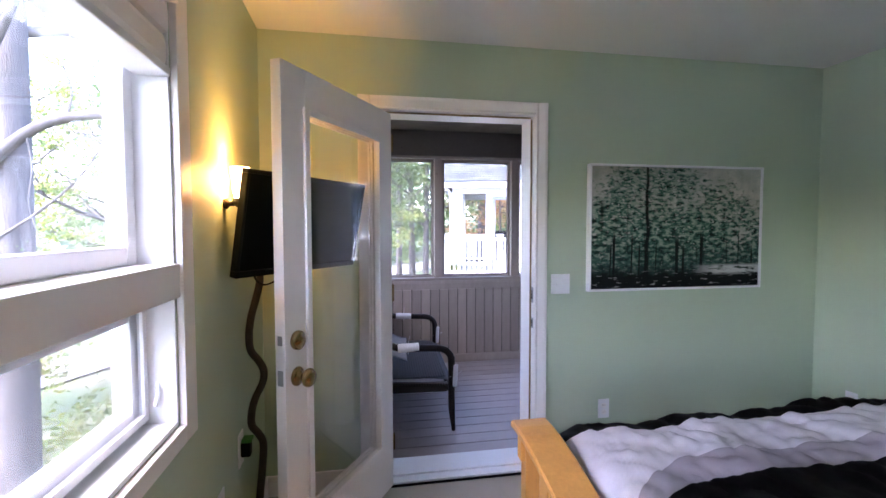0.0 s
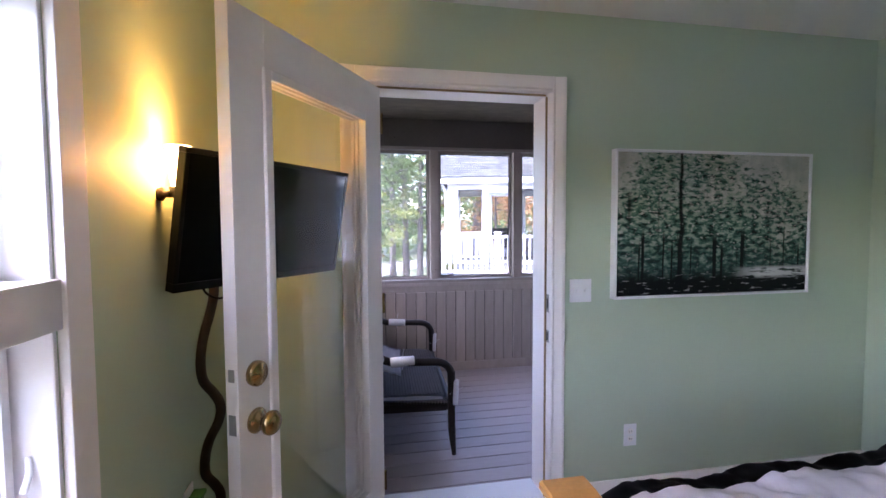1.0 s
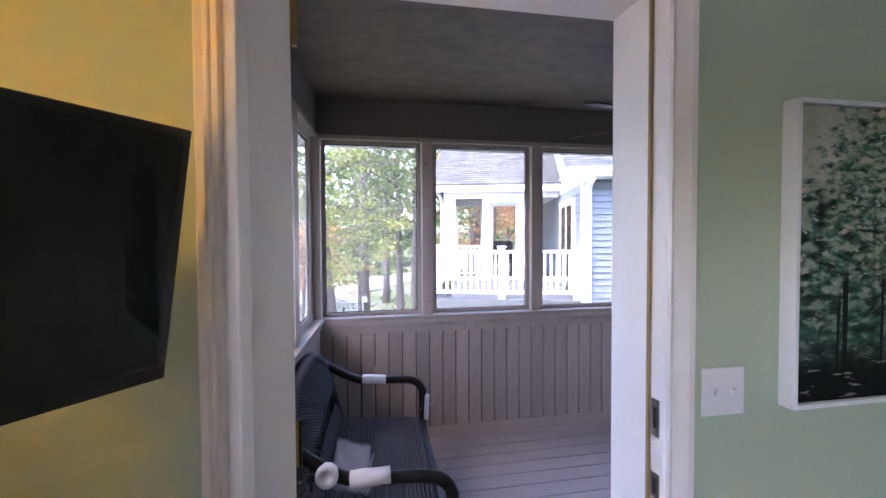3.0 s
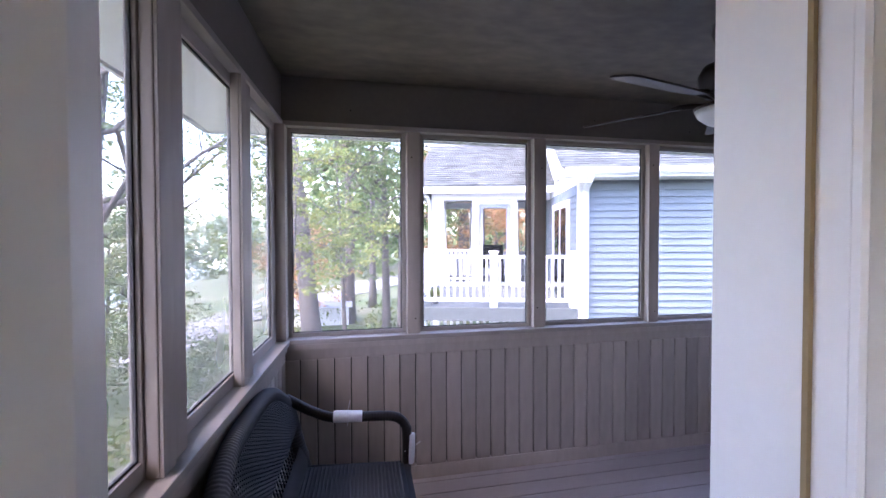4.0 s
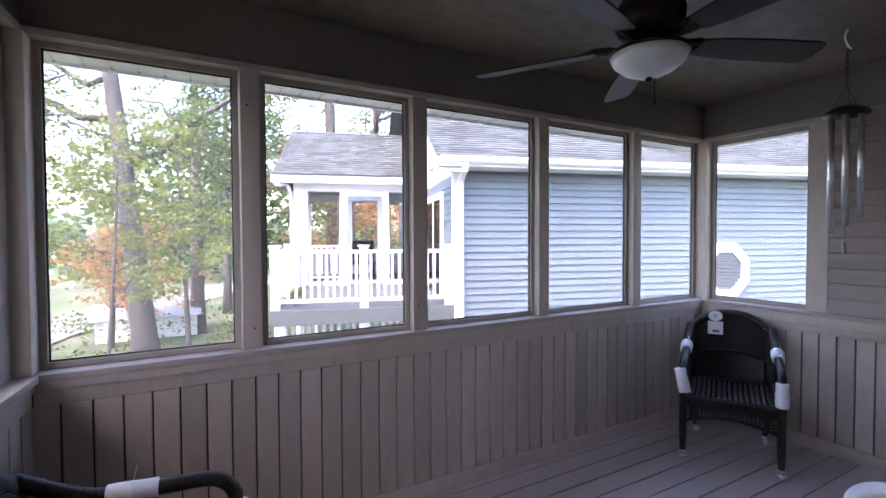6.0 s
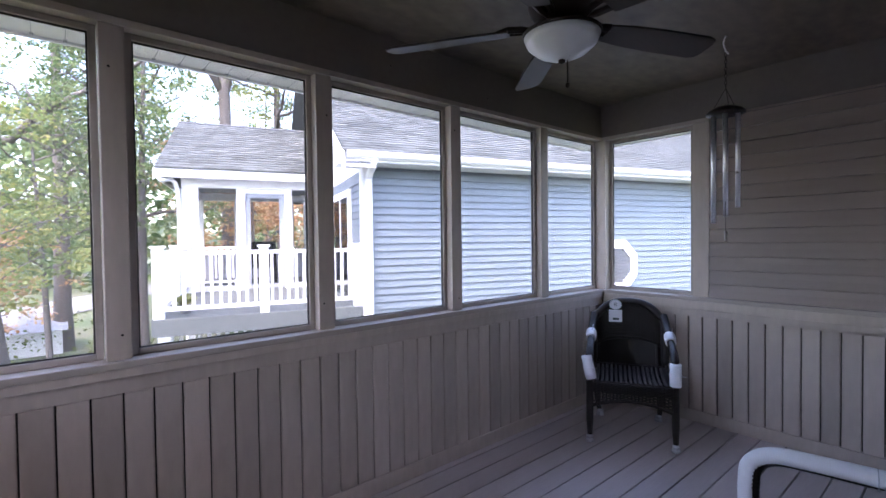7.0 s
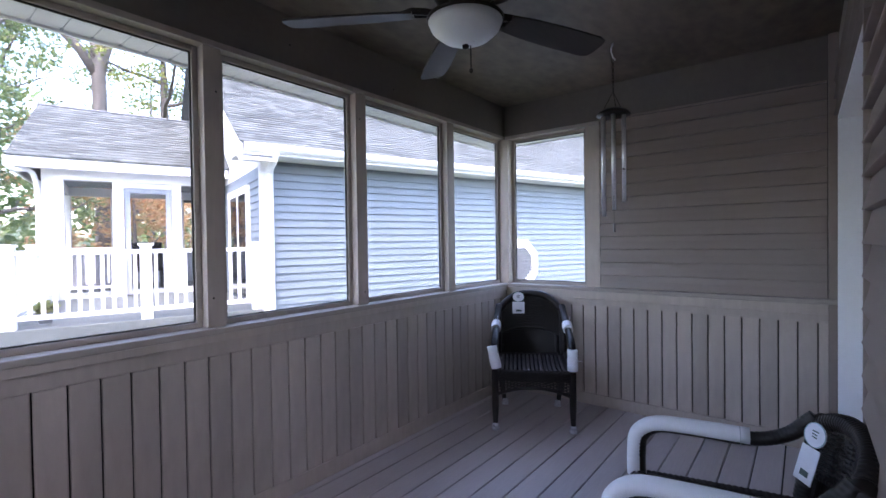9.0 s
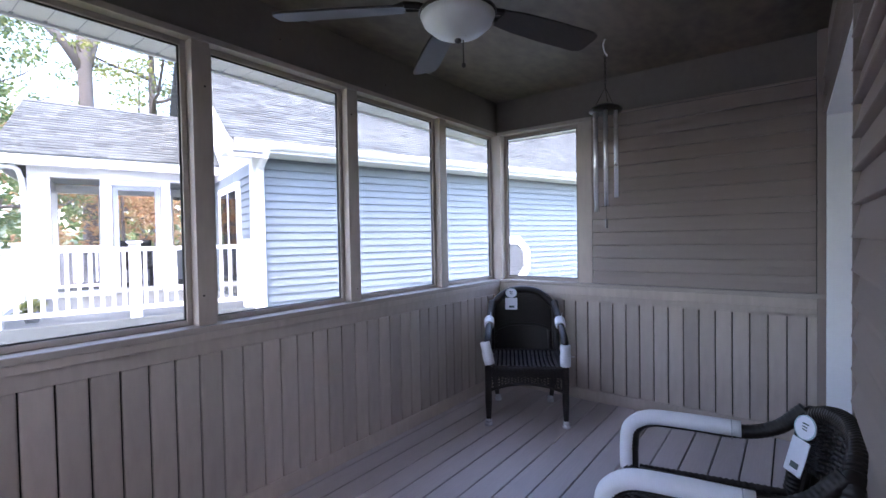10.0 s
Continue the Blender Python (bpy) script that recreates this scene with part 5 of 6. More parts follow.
    # one strong trunk, broken by dabs
    d = math_("ABSOLUTE", math_("SUBTRACT", math_("ADD", x, math_("MULTIPLY", noise_at(3, 1, (0.01, 1, 1)), 0.05)), 0.34), 0)
    wd = math_("ADD", d, math_("MULTIPLY", z, 0.008))
    tk = math_("MULTIPLY", ramp(wd, [(0.011, (1, 1, 1)), (0.018, (0, 0, 0))]), ramp(math_("ADD", dab, math_("MULTIPLY", z, 0.1)), [(0.62, (1, 1, 1)), (0.72, (0.2, 0.2, 0.2))]))
    base = mix(tk, base, (0.008, 0.01, 0.01))
    # dark foot with pale flecks and a pool
    foot = ramp(math_("ADD", z, math_("MULTIPLY", noise_at(9, 3, (2, 1, 1)), 0.12)), [(0.16, (1, 1, 1)), (0.26, (0, 0, 0))])
    fleck = ramp(noise_at(22, 3, (0.8, 1, 2.4), (5, 0, 0)), [(0.6, (0.007, 0.009, 0.009)), (0.68, (0.3, 0.3, 0.28))])
    base = mix(foot, base, fleck)
    px_ = math_("MULTIPLY", ramp(x, [(0.58, (0, 0, 0)), (0.74, (1, 1, 1))]), ramp(math_("ABSOLUTE", math_("SUBTRACT", z, 0.145), 0), [(0.025, (1, 1, 1)), (0.05, (0, 0, 0))]))
    base = mix(math_("MULTIPLY", px_, ramp(noise_at(16, 3, (0.7, 1, 2.6)), [(0.4, (0, 0, 0)), (0.5, (1, 1, 1))])), base, (0.5, 0.5, 0.48))
    l.new(base, b.inputs["Base Color"])
    b.inputs["Roughness"].default_value = 0.6
    b.inputs["Specular IOR Level"].default_value = 0.1
    bp = n.new("ShaderNodeBump")
    bp.inputs["Strength"].default_value = 0.5
    bp.inputs["Distance"].default_value = 0.002
    l.new(dab, bp.inputs["Height"])
    l.new(bp.outputs[0], b.inputs["Normal"])
    return m


picture = tagged(empty("picture"), "wide forest painting in a slim white frame on the green wall", "painting")
AX0, AX1, AZ0, AZ1 = 1.66, 2.817, 1.052, 1.797
part("picture_frame", frame_ring(AX0, AX1, AZ0, AZ1, 0.012, NY - 0.045, NY - 0.002, 0.002), M_WHITE, picture, "thin white float frame")
part("canvas", box((AX0 + 0.014, NY - 0.036, AZ0 + 0.014), (AX1 - 0.014, NY - 0.006, AZ1 - 0.014)), art_mat(), picture, "painted woodland with dark trunks")

switch = tagged(empty("light_switch"), "white double switch plate beside the door casing", "switch")
part("plate", box((1.442, NY - 0.007, 1.04), (1.558, NY - 0.0005, 1.156), 0.003), M_WHITE, switch)
for xx in (1.477, 1.523):
    part("toggle", box((xx - 0.005, NY - 0.016, 1.09), (xx + 0.005, NY - 0.0065, 1.106), 0.002), M_WHITE, switch)


def outlet(m):
    o = tagged(empty("outlet", m), "white wall outlet plate on the green wall", "outlet")
    part("plate", box((-0.036, -0.006, -0.058), (0.036, -0.0005, 0.058), 0.003), M_WHITE, o)
    for z in (-0.02, 0.02):
        s = part("socket", lathe([(0.016, 0), (0.016, 0.002), (0.001, 0.002)], 16, Matrix.Translation((0, -0.006, z)) @ Matrix.Rotation(radians(90), 4, "X")), M_TRIM, o)
        for dx in (-0.006, 0.006):
            # Socket slots are dark slivers in place of shaded openings.
            part("slot", box((dx - 0.001, -0.0088, z - 0.004), (dx + 0.001, -0.0079, z + 0.004)), M_GAP, s)
    return o


outlet(Matrix.Translation((1.786, NY, 0.338)))
outlet(Matrix.Translation((EX, 2.87, 0.37)) @ TURN90.inverted())
ow = outlet(Matrix.Translation((WX, 2.34, 0.42)) @ TURN90)
plug = tagged(empty("power_plug", Matrix.Translation((WX, 2.62, 0.5)) @ TURN90), "dark plug with a green tag in the wall outlet", "plug")
part("plate", box((-0.04, -0.006, -0.07), (0.04, -0.0005, 0.07), 0.003), M_TRIM, plug)
part("body", box((-0.02, -0.045, -0.03), (0.02, -0.0062, 0.03), 0.006), M_BLACK, plug)
M_TAGG = paint("green_tag_plastic", (0.05, 0.2, 0.03), 0.5, 0.1)
part("tag", box((-0.022, -0.05, 0.031), (0.03, -0.01, 0.045), 0.003), M_TAGG, plug, "green plastic tag")

# wall sconce: half bowl of glass, lit
sconce = tagged(empty("wall_sconce", Matrix.Translation((WX, 2.475, 1.57))), "lit frosted glass wall sconce on a dark bracket", "wall lamp")
part("bracket", lathe([(0.018, 0), (0.02, 0.012), (0.01, 0.02), (0.009, 0.056)], 16, Matrix.Translation((0, 0, -0.05)) @ Matrix.Rotation(radians(90), 4, "Y")), M_FANDARK, sconce, smooth=True)
part("cup", lathe([(0.007, -0.07), (0.024, -0.052), (0.028, -0.03), (0.024, -0.03)], 20, Matrix.Translation((0.058, 0, 0))), M_FANDARK, sconce, smooth=True)
sh = part("glass_shade", lathe([(0.02, -0.03), (0.026, 0.0), (0.029, 0.045), (0.035, 0.088), (0.0325, 0.088), (0.027, 0.045), (0.024, 0.0), (0.018, -0.026)], 24, Matrix.Translation((0.058, 0, 0))), M_BULB, sconce, "glowing frosted glass", smooth=True)
lamp_data = bpy.data.lights.new("sconce_bulb", "POINT")
lamp_data.energy = 0.72
lamp_data.color = (1.0, 0.57, 0.14)
lamp_data.shadow_soft_size = 0.025
lb = new("sconce_bulb", lamp_data)
lb.location = (WX + 0.06, 2.475, 1.615)

# television across the corner
tv_a, tv_b = Vector((-0.078, 2.40, 0)), Vector((0.343, 3.0, 0))
tv_d = (tv_b - tv_a).normalized()
TVW = (tv_b - tv_a).length
tv = tagged(empty("television", Matrix.Translation((tv_a.x, tv_a.y, 1.462)) @ Matrix.Rotation(math.atan2(tv_d.y, tv_d.x), 4, "Z") @ Matrix.Rotation(radians(11), 4, "X")), "black flat television tilted on a wall bracket behind the door", "television")
part("bezel", boxes([((0, -0.012, -0.226), (TVW, 0.022, -0.2)), ((0, -0.012, 0.17), (TVW, 0.022, 0.186)), ((0, -0.012, -0.2), (0.014, 0.022, 0.17)), ((TVW - 0.014, -0.012, -0.2), (TVW, 0.022, 0.17))], 0.003), M_BLACK, tv)
part("screen", box((0.014, -0.006, -0.2), (TVW - 0.014, 0.02, 0.17)), M_SCREEN, tv, "switched-off dark screen")
part("back_shell", box((0.14, 0.0225, -0.17), (TVW - 0.1, 0.06, 0.15), 0.012), M_BLACK, tv)
part("bracket", boxes([((TVW / 2 - 0.05, 0.06, -0.05), (TVW / 2 + 0.05, 0.1, 0.05)), ((TVW / 2 - 0.02, 0.1, -0.02), (TVW / 2 + 0.02, 0.36, 0.02))], 0.004), M_BLACK, tv)
part("cable", tube(spline([(0.36, 0.05, -0.2), (0.32, 0.055, -0.255), (0.24, 0.06, -0.29), (0.19, 0.06, -0.28), (0.15, 0.055, -0.24), (0.15, 0.05, -0.16)], 6), 0.004, 6), M_BLACK, tv, smooth=True)

# twisted dark pole below the television
pole = tagged(empty("twisted_pole"), "twisted dark wooden pole standing in the corner", "pole")
px0, py0 = -0.1, 2.72
wav = [(0.018, 0.0, 1.24), (0.018, 0.0, 1.19), (0.0, 0.01, 1.12), (-0.02, 0.0, 1.04), (-0.028, -0.01, 0.96), (-0.024, 0.0, 0.89), (0.006, 0.01, 0.84), (0.026, 0.01, 0.795), (0.022, 0.0, 0.745), (-0.008, -0.01, 0.68), (-0.026, 0.0, 0.615), (-0.026, 0.0, 0.555), (0.0, 0.01, 0.51), (0.018, 0.01, 0.465), (0.014, 0.0, 0.36), (0.0, 0.0, 0.2), (0.004, 0.02, 0.02)]
part("stem", tube(spline([(px0 + a, py0 + c, z) for a, c, z in wav], 6), 0.0165, 10), M_DARKWOOD, pole, smooth=True)
part("foot", lathe([(0.09, 0), (0.09, 0.012), (0.03, 0.03), (0.02, 0.03)], 24, Matrix.Translation((px0, py0 + 0.03, 0.0))), M_DARKWOOD, pole, smooth=True)

# bed with pine footboard
bed = tagged(empty("bed"), "pine bed under a white, grey and black satin comforter", "bed")
FX, BY0, BY1 = 0.94, 0.5, 2.13
NF = 28


def foot_top(y):
    """The footboard's top: level ends, then a swept curve down to the middle."""
    u = min(y - BY0, BY1 - y)
    return 0.75 - 0.075 * min(1, max(0, (u - 0.07) / 0.35)) ** 1.3


def swept(x0, x1, over, under, ya=BY0, yb=BY1):
    """A bar along y that follows the footboard's top."""
    bm = bmesh.new()
    rings = []
    for i in range(NF + 1):
        y = ya + (yb - ya) * i / NF
        z = foot_top(y)
        c = min(0.006, (over - under) / 4)
        rings.append([bm.verts.new((x, y, z + h)) for x, h in ((x0 + c, over), (x1 - c, over), (x1, over - c), (x1, under + c), (x1 - c, under), (x0 + c, under), (x0, under + c), (x0, over - c))])
    for p, q in zip(rings, rings[1:]):
        for k in range(8):
            bm.faces.new((p[k], p[(k + 1) % 8], q[(k + 1) % 8], q[k]))
    bm.faces.new(rings[0])
    bm.faces.new(list(reversed(rings[-1])))
    bmesh.ops.recalc_face_normals(bm, faces=bm.faces)
    return bm


part("cap_rail", swept(FX - 0.07, FX + 0.062, 0.0, -0.026), M_WOOD, bed)
part("upper_rail", swept(FX - 0.028, FX + 0.02, -0.0262, -0.1, BY0 + 0.08, BY1 - 0.08), M_WOOD, bed)
for y in (BY0 + 0.035, BY1 - 0.085):
    part("post", box((FX - 0.045, y, 0), (FX + 0.035, y + 0.05, 0.7235), 0.006), M_WOOD, bed)
    part("corbel", box((FX - 0.06, y + 0.005, 0.64), (FX - 0.045, y + 0.045, 0.7235), 0.004), M_WOOD, bed)
part("lower_rail", box((FX - 0.018, BY0 + 0.085, 0.22), (FX + 0.018, BY1 - 0.085, 0.34), 0.004), M_WOOD, bed)
for i in range(11):
    y = BY0 + 0.15 + i * (BY1 - BY0 - 0.3) / 10
    part("slat", box((FX - 0.01, y - 0.035, 0.34), (FX + 0.01, y + 0.035, foot_top(y) - 0.09), 0.003), M_WOOD, bed)
for y in (BY1 - 0.07, BY0 + 0.04):
    part("side_rail", box((FX + 0.036, y, 0.24), (2.95, y + 0.03, 0.42), 0.004), M_WOOD, bed)
part("headboard", box((2.95, BY0, 0), (3.0, BY1, 1.05), 0.01), M_WOOD, bed)
part("mattress", box((FX + 0.065, BY0 + 0.08, 0.3), (2.94, BY1 - 0.08, 0.56), 0.04), M_SATIN, bed)
# comforter: one rippled sheet in bands of black, white, grey and black
cf = bmesh.new()
NX, NYY = 130, 96
cx0, cx1, cy0, cy1 = FX + 0.066, 2.93, BY0 - 0.03, BY1 + 0.11


def comforter(x, y):
    e = min(1, max(0, min(y - cy0, cy1 - y) / 0.1))
    s = min(1, max(0, (x - cx0) / 0.12))
    edge = math.sin(e * math.pi / 2)
    h = 0.36 + 0.305 * edge + 0.02 * math.sqrt(s) + 0.012 * (x - cx0)
    k = 0.35 + 0.65 * e
    h += 0.03 * noise.noise((x * 2.6, y * 1.2, 3.1)) * k
    h += 0.035 * abs(noise.noise((x * 3.0 + 2.2 * y, y * 3.0 - x * 1.4, 1.0))) * k
    h += 0.024 * (abs(noise.noise((x * 9 + 6 * y, y * 7 - x * 4, 5))) ** 0.7) * k + 0.012 * abs(noise.noise((x * 15 - 9 * y, y * 12 + x * 8, 2))) * k + 0.004 * noise.noise((x * 26, y * 20, 9))
    return h - 0.05 * (1 - s) ** 2


def band_edges(x):
    """Where the bands meet: the near edge, black to grey, grey to white, white to black, the far edge."""
    wob = 0.012 * math.sin(5 * x) + 0.01 * math.sin(11 * x + 1)
    near = 0.24 * (max(0.0, 0.42 - (x - cx0)) / 0.42) ** 2.2
    return (cy0, 1.745 + wob * 0.4 - near * 0.8, 1.858 + wob * 0.5 - near, 2.08 + wob, cy1)


ROWS = (60, 12, 22, 18)
gv, kinds = [], [k for k, n_ in zip((2, 1, 0, 2), ROWS) for _ in range(n_)]
for i in range(NX + 1):
    x = cx0 + (cx1 - cx0) * i / NX
    e = band_edges(x)
    ys_ = [e[b_] + (e[b_ + 1] - e[b_]) * q / n_ for b_, n_ in enumerate(ROWS) for q in range(n_)] + [cy1]
    gv.append([cf.verts.new((x, y, comforter(x, y))) for y in ys_])
for i in range(NX):
    for j in range(sum(ROWS)):
        cf.faces.new((gv[i][j], gv[i + 1][j], gv[i + 1][j + 1], gv[i][j + 1])).material_index = kinds[j]
bmesh.ops.solidify(cf, geom=cf.faces[:], thickness=0.02)
cm = part("comforter", cf, [M_SATIN, M_SATIN_GREY, M_SATIN_BLACK], bed, "white, grey and black satin bands", smooth=True)

# ---- porch things ----
def ribbed(points, radius, every=0.012, amp=0.12, seg=10):
    """A round bar wrapped with strand: its radius swells along the way."""
    ln = sum((Vector(q) - Vector(p)).length for p, q in zip(points, points[1:]))
    pts = spline(points, max(8, int(ln / every * 4 / (len(points) - 1))))
    out, rad, acc = [], [], 0.0
    for i, p in enumerate(pts):
        if i:
            acc += (p - pts[i - 1]).length
        out.append(p)
        rad.append(radius * (1 + amp * math.sin(acc / every * 3.1416)))
    return tube(out, rad, seg)


def foam(parent, p, d, ln, r, label="white foam sleeve"):
    d = Vector(d).normalized()
    p = Vector(p)
    bm = tube([p - d * ln / 2, p - d * ln * 0.49, p - d * ln * 0.25, p + d * ln * 0.25, p + d * ln * 0.49, p + d * ln / 2], [r * 0.9, r, r * 1.06, r * 0.98, r, r * 0.9], 10)
    f = part("foam_sleeve", bm, M_FOAM, parent, label, smooth=True)
    up = (Vector((0, 0.2, 1)) if abs(d.z) < 0.6 else Vector((0.8, 0.6, 0))).normalized()
    part("cable_tie", tube([p + up * r, p + up * (r + 0.05) + d * 0.012], 0.0022, 5), M_FOAM, f)
    part("cable_tie", tube([p - up * r, p - up * (r + 0.018) - d * 0.004], 0.0022, 5), M_FOAM, f)
    part("tie_band", tube([p + r * 1.04 * (math.cos(a) * up + math.sin(a) * up.cross(d)) for a in [k * 0.5236 for k in range(13)]], 0.002, 5), M_FOAM, f)
    return f


def wicker_panel(parent, name, grid_fn, nu, nv, th=0.006, label="", mats=None):
    """Woven strands: upright canes with cross strands going over and under."""
    bm = bmesh.new()
    for j in range(nv + 1):
        pts = []
        for i in range(nu * 2 + 1):
            p, nrm = grid_fn(i / (nu * 2), j / nv)
            pts.append(p + nrm * (th * 0.7 * (1 if (i // 2 + j) % 2 else -1) * (1 if i % 2 else 0)))
        tube(pts, th * 0.55, 4, bm)
    a = part(name, bm, mats or M_WICKER, parent, label)
    bm = bmesh.new()
    for i in range(nu + 1):
        tube([grid_fn(i / nu, j / 10)[0] for j in range(11)], th * 0.6, 4, bm)
    tagged(a, kind="stuff")
    tagged(part("cane", bm, mats or M_WICKER2, a), kind="stuff")
    return a


def sheet_bm(fn, nu, nv, th):
    """A bent sheet from a function of (u, v), with thickness."""
    bm = bmesh.new()
    g = [[bm.verts.new(fn(i / nu, j / nv)) for j in range(nv + 1)] for i in range(nu + 1)]
    for i in range(nu):
        for j in range(nv):
            bm.faces.new((g[i][j], g[i + 1][j], g[i + 1][j + 1], g[i][j + 1]))
    bmesh.ops.solidify(bm, geom=bm.faces[:], thickness=th)
    return bm


def porch_chair(m, width, label, group, foams, wheels=True, seat_mat=None, top=0.93, drop=0.17, recline=0.16, feet_in=0.78, rise=0.0):
    """Dark wicker seat: woven back, seat and apron, rolled arms, four legs. Local +x is the way it faces, y its width."""
    long = width > 0.9
    ch = tagged(empty("wicker_loveseat" if long else "wicker_chair", m), label, "loveseat" if long else "chair", group)
    w = width / 2
    SZ_, AZ = (0.365 if long else 0.42), 0.63
    fx, bx = 0.30, -0.24
    for sx, sy in ((fx, w), (fx, -w), (bx, w), (bx, -w)):
        front = sx > 0
        fy = sy if front else sy * (0.96 if long else feet_in)
        fxx = sx + 0.015 if front else sx + 0.03
        top_z = AZ - 0.07 if front else SZ_ + 0.1
        pts = spline([(fxx, fy, 0.0), (sx, (sy + fy) / 2, 0.2), (sx, sy, top_z)], 8)
        lg = part("leg", tube(pts, [0.014 + 0.011 * min(1, i / 7) for i in range(len(pts))], 10), M_WICKER, ch, smooth=True)
        if wheels:
            fm = Matrix.Translation((fxx, fy, 0.0))
            part("foot_wrap", lathe([(0.014, 0.0), (0.03, 0.006), (0.031, 0.018), (0.021, 0.03), (0.027, 0.042), (0.02, 0.05), (0.016, 0.054)], 7, fm), M_PLASTIC, lg, "crumpled clear film")
    for sy in (w, -w):
        part("arm", ribbed([(fx + 0.0, sy, AZ - 0.14), (fx - 0.01, sy, AZ - 0.06), (fx - 0.07, sy, AZ - 0.01), (fx - 0.2, sy, AZ + rise * 0.35), (bx + 0.16, sy, AZ + 0.005 + rise), (bx + 0.05, sy * 0.985, AZ + 0.045 + rise), (bx - (0.085 if long else 0.03), sy * 0.95, AZ + 0.13 + rise * 0.7)], 0.026, 0.008, 0.02), M_WICKER, ch, smooth=True)
        part("arm_support", ribbed([(fx - 0.03, sy, SZ_ - 0.01), (0.05, sy, SZ_ + 0.0), (bx + 0.02, sy, SZ_ + 0.01)], 0.014, 0.01, 0.1), M_WICKER2, ch, smooth=True)
    part("seat_frame", boxes([((fx - 0.03, -w + 0.02, SZ_ - 0.07), (fx + 0.012, w - 0.02, SZ_)), ((bx - 0.02, -w + 0.02, SZ_ - 0.07), (bx + 0.02, w - 0.02, SZ_)),
                              ((bx + 0.02, -w + 0.005, SZ_ - 0.07), (fx - 0.03, -w + 0.04, SZ_)), ((bx + 0.02, w - 0.04, SZ_ - 0.07), (fx - 0.03, w - 0.005, SZ_))], 0.006), M_WICKER2, ch)
    if not long:
        wicker_panel(ch, "apron", lambda u, v: (Vector((fx + 0.018, -w + 0.02 + (2 * w - 0.04) * u, SZ_ - v * (0.11 + 0.05 * abs(2 * u - 1) ** 2))), Vector((1, 0, 0))), 22, 14, 0.007, "woven strand apron")
        part("apron_edge", ribbed([(fx + 0.018, -w + 0.02, SZ_ - 0.16), (fx + 0.018, -w * 0.5, SZ_ - 0.125), (fx + 0.018, 0, SZ_ - 0.11), (fx + 0.018, w * 0.5, SZ_ - 0.125), (fx + 0.018, w - 0.02, SZ_ - 0.16)], 0.011, 0.01, 0.1), M_WICKER, ch, smooth=True)
    if seat_mat is None:
        ns = 15
        seat = wicker_panel(ch, "seat", lambda u, v: (Vector((bx + (fx - bx) * u, -w + 0.03 + (2 * w - 0.06) * v, SZ_ + 0.004 - 0.03 * math.sin(math.pi * u))), Vector((0, 0, 1))), 16, 20, 0.007, "woven seat under ribs of grey strand")
        s0 = part("strand", tube([(bx + 0.12 + (fx - 0.1 - bx) * i / 6, 0, SZ_ + 0.014 - 0.03 * math.sin(math.pi * i / 6) - 0.02 * (i / 6) ** 8) for i in range(7)], 0.009, 6), M_SEATSTRAND, seat, smooth=True)
        s0.location = (0, -w + 0.05, 0)
        for j in range(1, ns):
            share("strand", s0, seat, Matrix.Translation((0, -w + 0.05 + (2 * w - 0.1) * j / (ns - 1), 0)))
        part("seat_under", box((bx, -w + 0.03, SZ_ - 0.055), (fx - 0.02, w - 0.03, SZ_ - 0.04)), M_WICKER2, ch)
    else:
        part("seat", sheet_bm(lambda u, v: (bx + (fx - 0.02 - bx) * u, -w + 0.03 + (2 * w - 0.06) * v, SZ_ + 0.03 - 0.02 * u ** 6 + 0.012 * math.sin(math.pi * v)), 14, 30, 0.03), seat_mat, ch, "ribbed slate fabric seat", smooth=True)
        bm = bmesh.new()
        for i in range(26):
            x = bx + 0.02 + (fx - 0.05 - bx) * i / 26
            tube([(x, -w + 0.05, SZ_ + 0.034), (x, 0, SZ_ + 0.046), (x, w - 0.05, SZ_ + 0.034)], 0.005, 4, bm)
        part("seat_rib", bm, seat_mat, ch)

    # reclined back with an arched top
    BW = w * 0.97

    def arch(v):
        return top - drop * abs(2 * v - 1) ** (4.0 if long else 2.8)

    def back(u, v):
        y = (2 * v - 1) * BW
        z = SZ_ + 0.03 + (arch(v) - SZ_ - 0.03) * u
        x = bx - 0.02 - recline * (z - SZ_) / 0.5 - (0.015 if long else 0.05) * (1 - (2 * v - 1) ** 2) + 0.03
        return Vector((x, y, z)), Vector((1, 0, 0.3)).normalized()

    if seat_mat is None:
        wicker_panel(ch, "backrest", lambda u, v: back(v * 0.6 + 0.38, u), 15, 26, 0.0075, "woven strand back with an arched top")
        # Lining carried down past the weave, added to keep the open gap dark.
        part("back_lining", sheet_bm(lambda u, v: back(-0.1 + 1.08 * u, v)[0] + Vector((-0.014, 0, 0)), 8, 12, 0.006), M_WICKER, ch)
        for v0 in (0.1, 0.9):
            part("back_upright", tube([back(-0.05, v0)[0], back(0.38, v0)[0]], 0.012, 6), M_WICKER, ch)
        part("back_bar", ribbed([back(0.37, v)[0] for v in (0.0, 0.25, 0.5, 0.75, 1.0)], 0.012, 0.01, 0.1), M_WICKER, ch, smooth=True)
    else:
        def pad(z0, z1, s_, v):
            """A point of a pad that reaches from height z0 to z1, or to the top."""
            h = arch(v) - SZ_ - 0.03
            a = (z0 - SZ_ - 0.03) / h
            c = 1.0 if z1 is None else (z1 - SZ_ - 0.03) / h
            return back(a + (c - a) * s_, 0.02 + 0.96 * v)[0] + Vector((0.012 + 0.02 * math.sin(math.pi * s_), 0, 0))

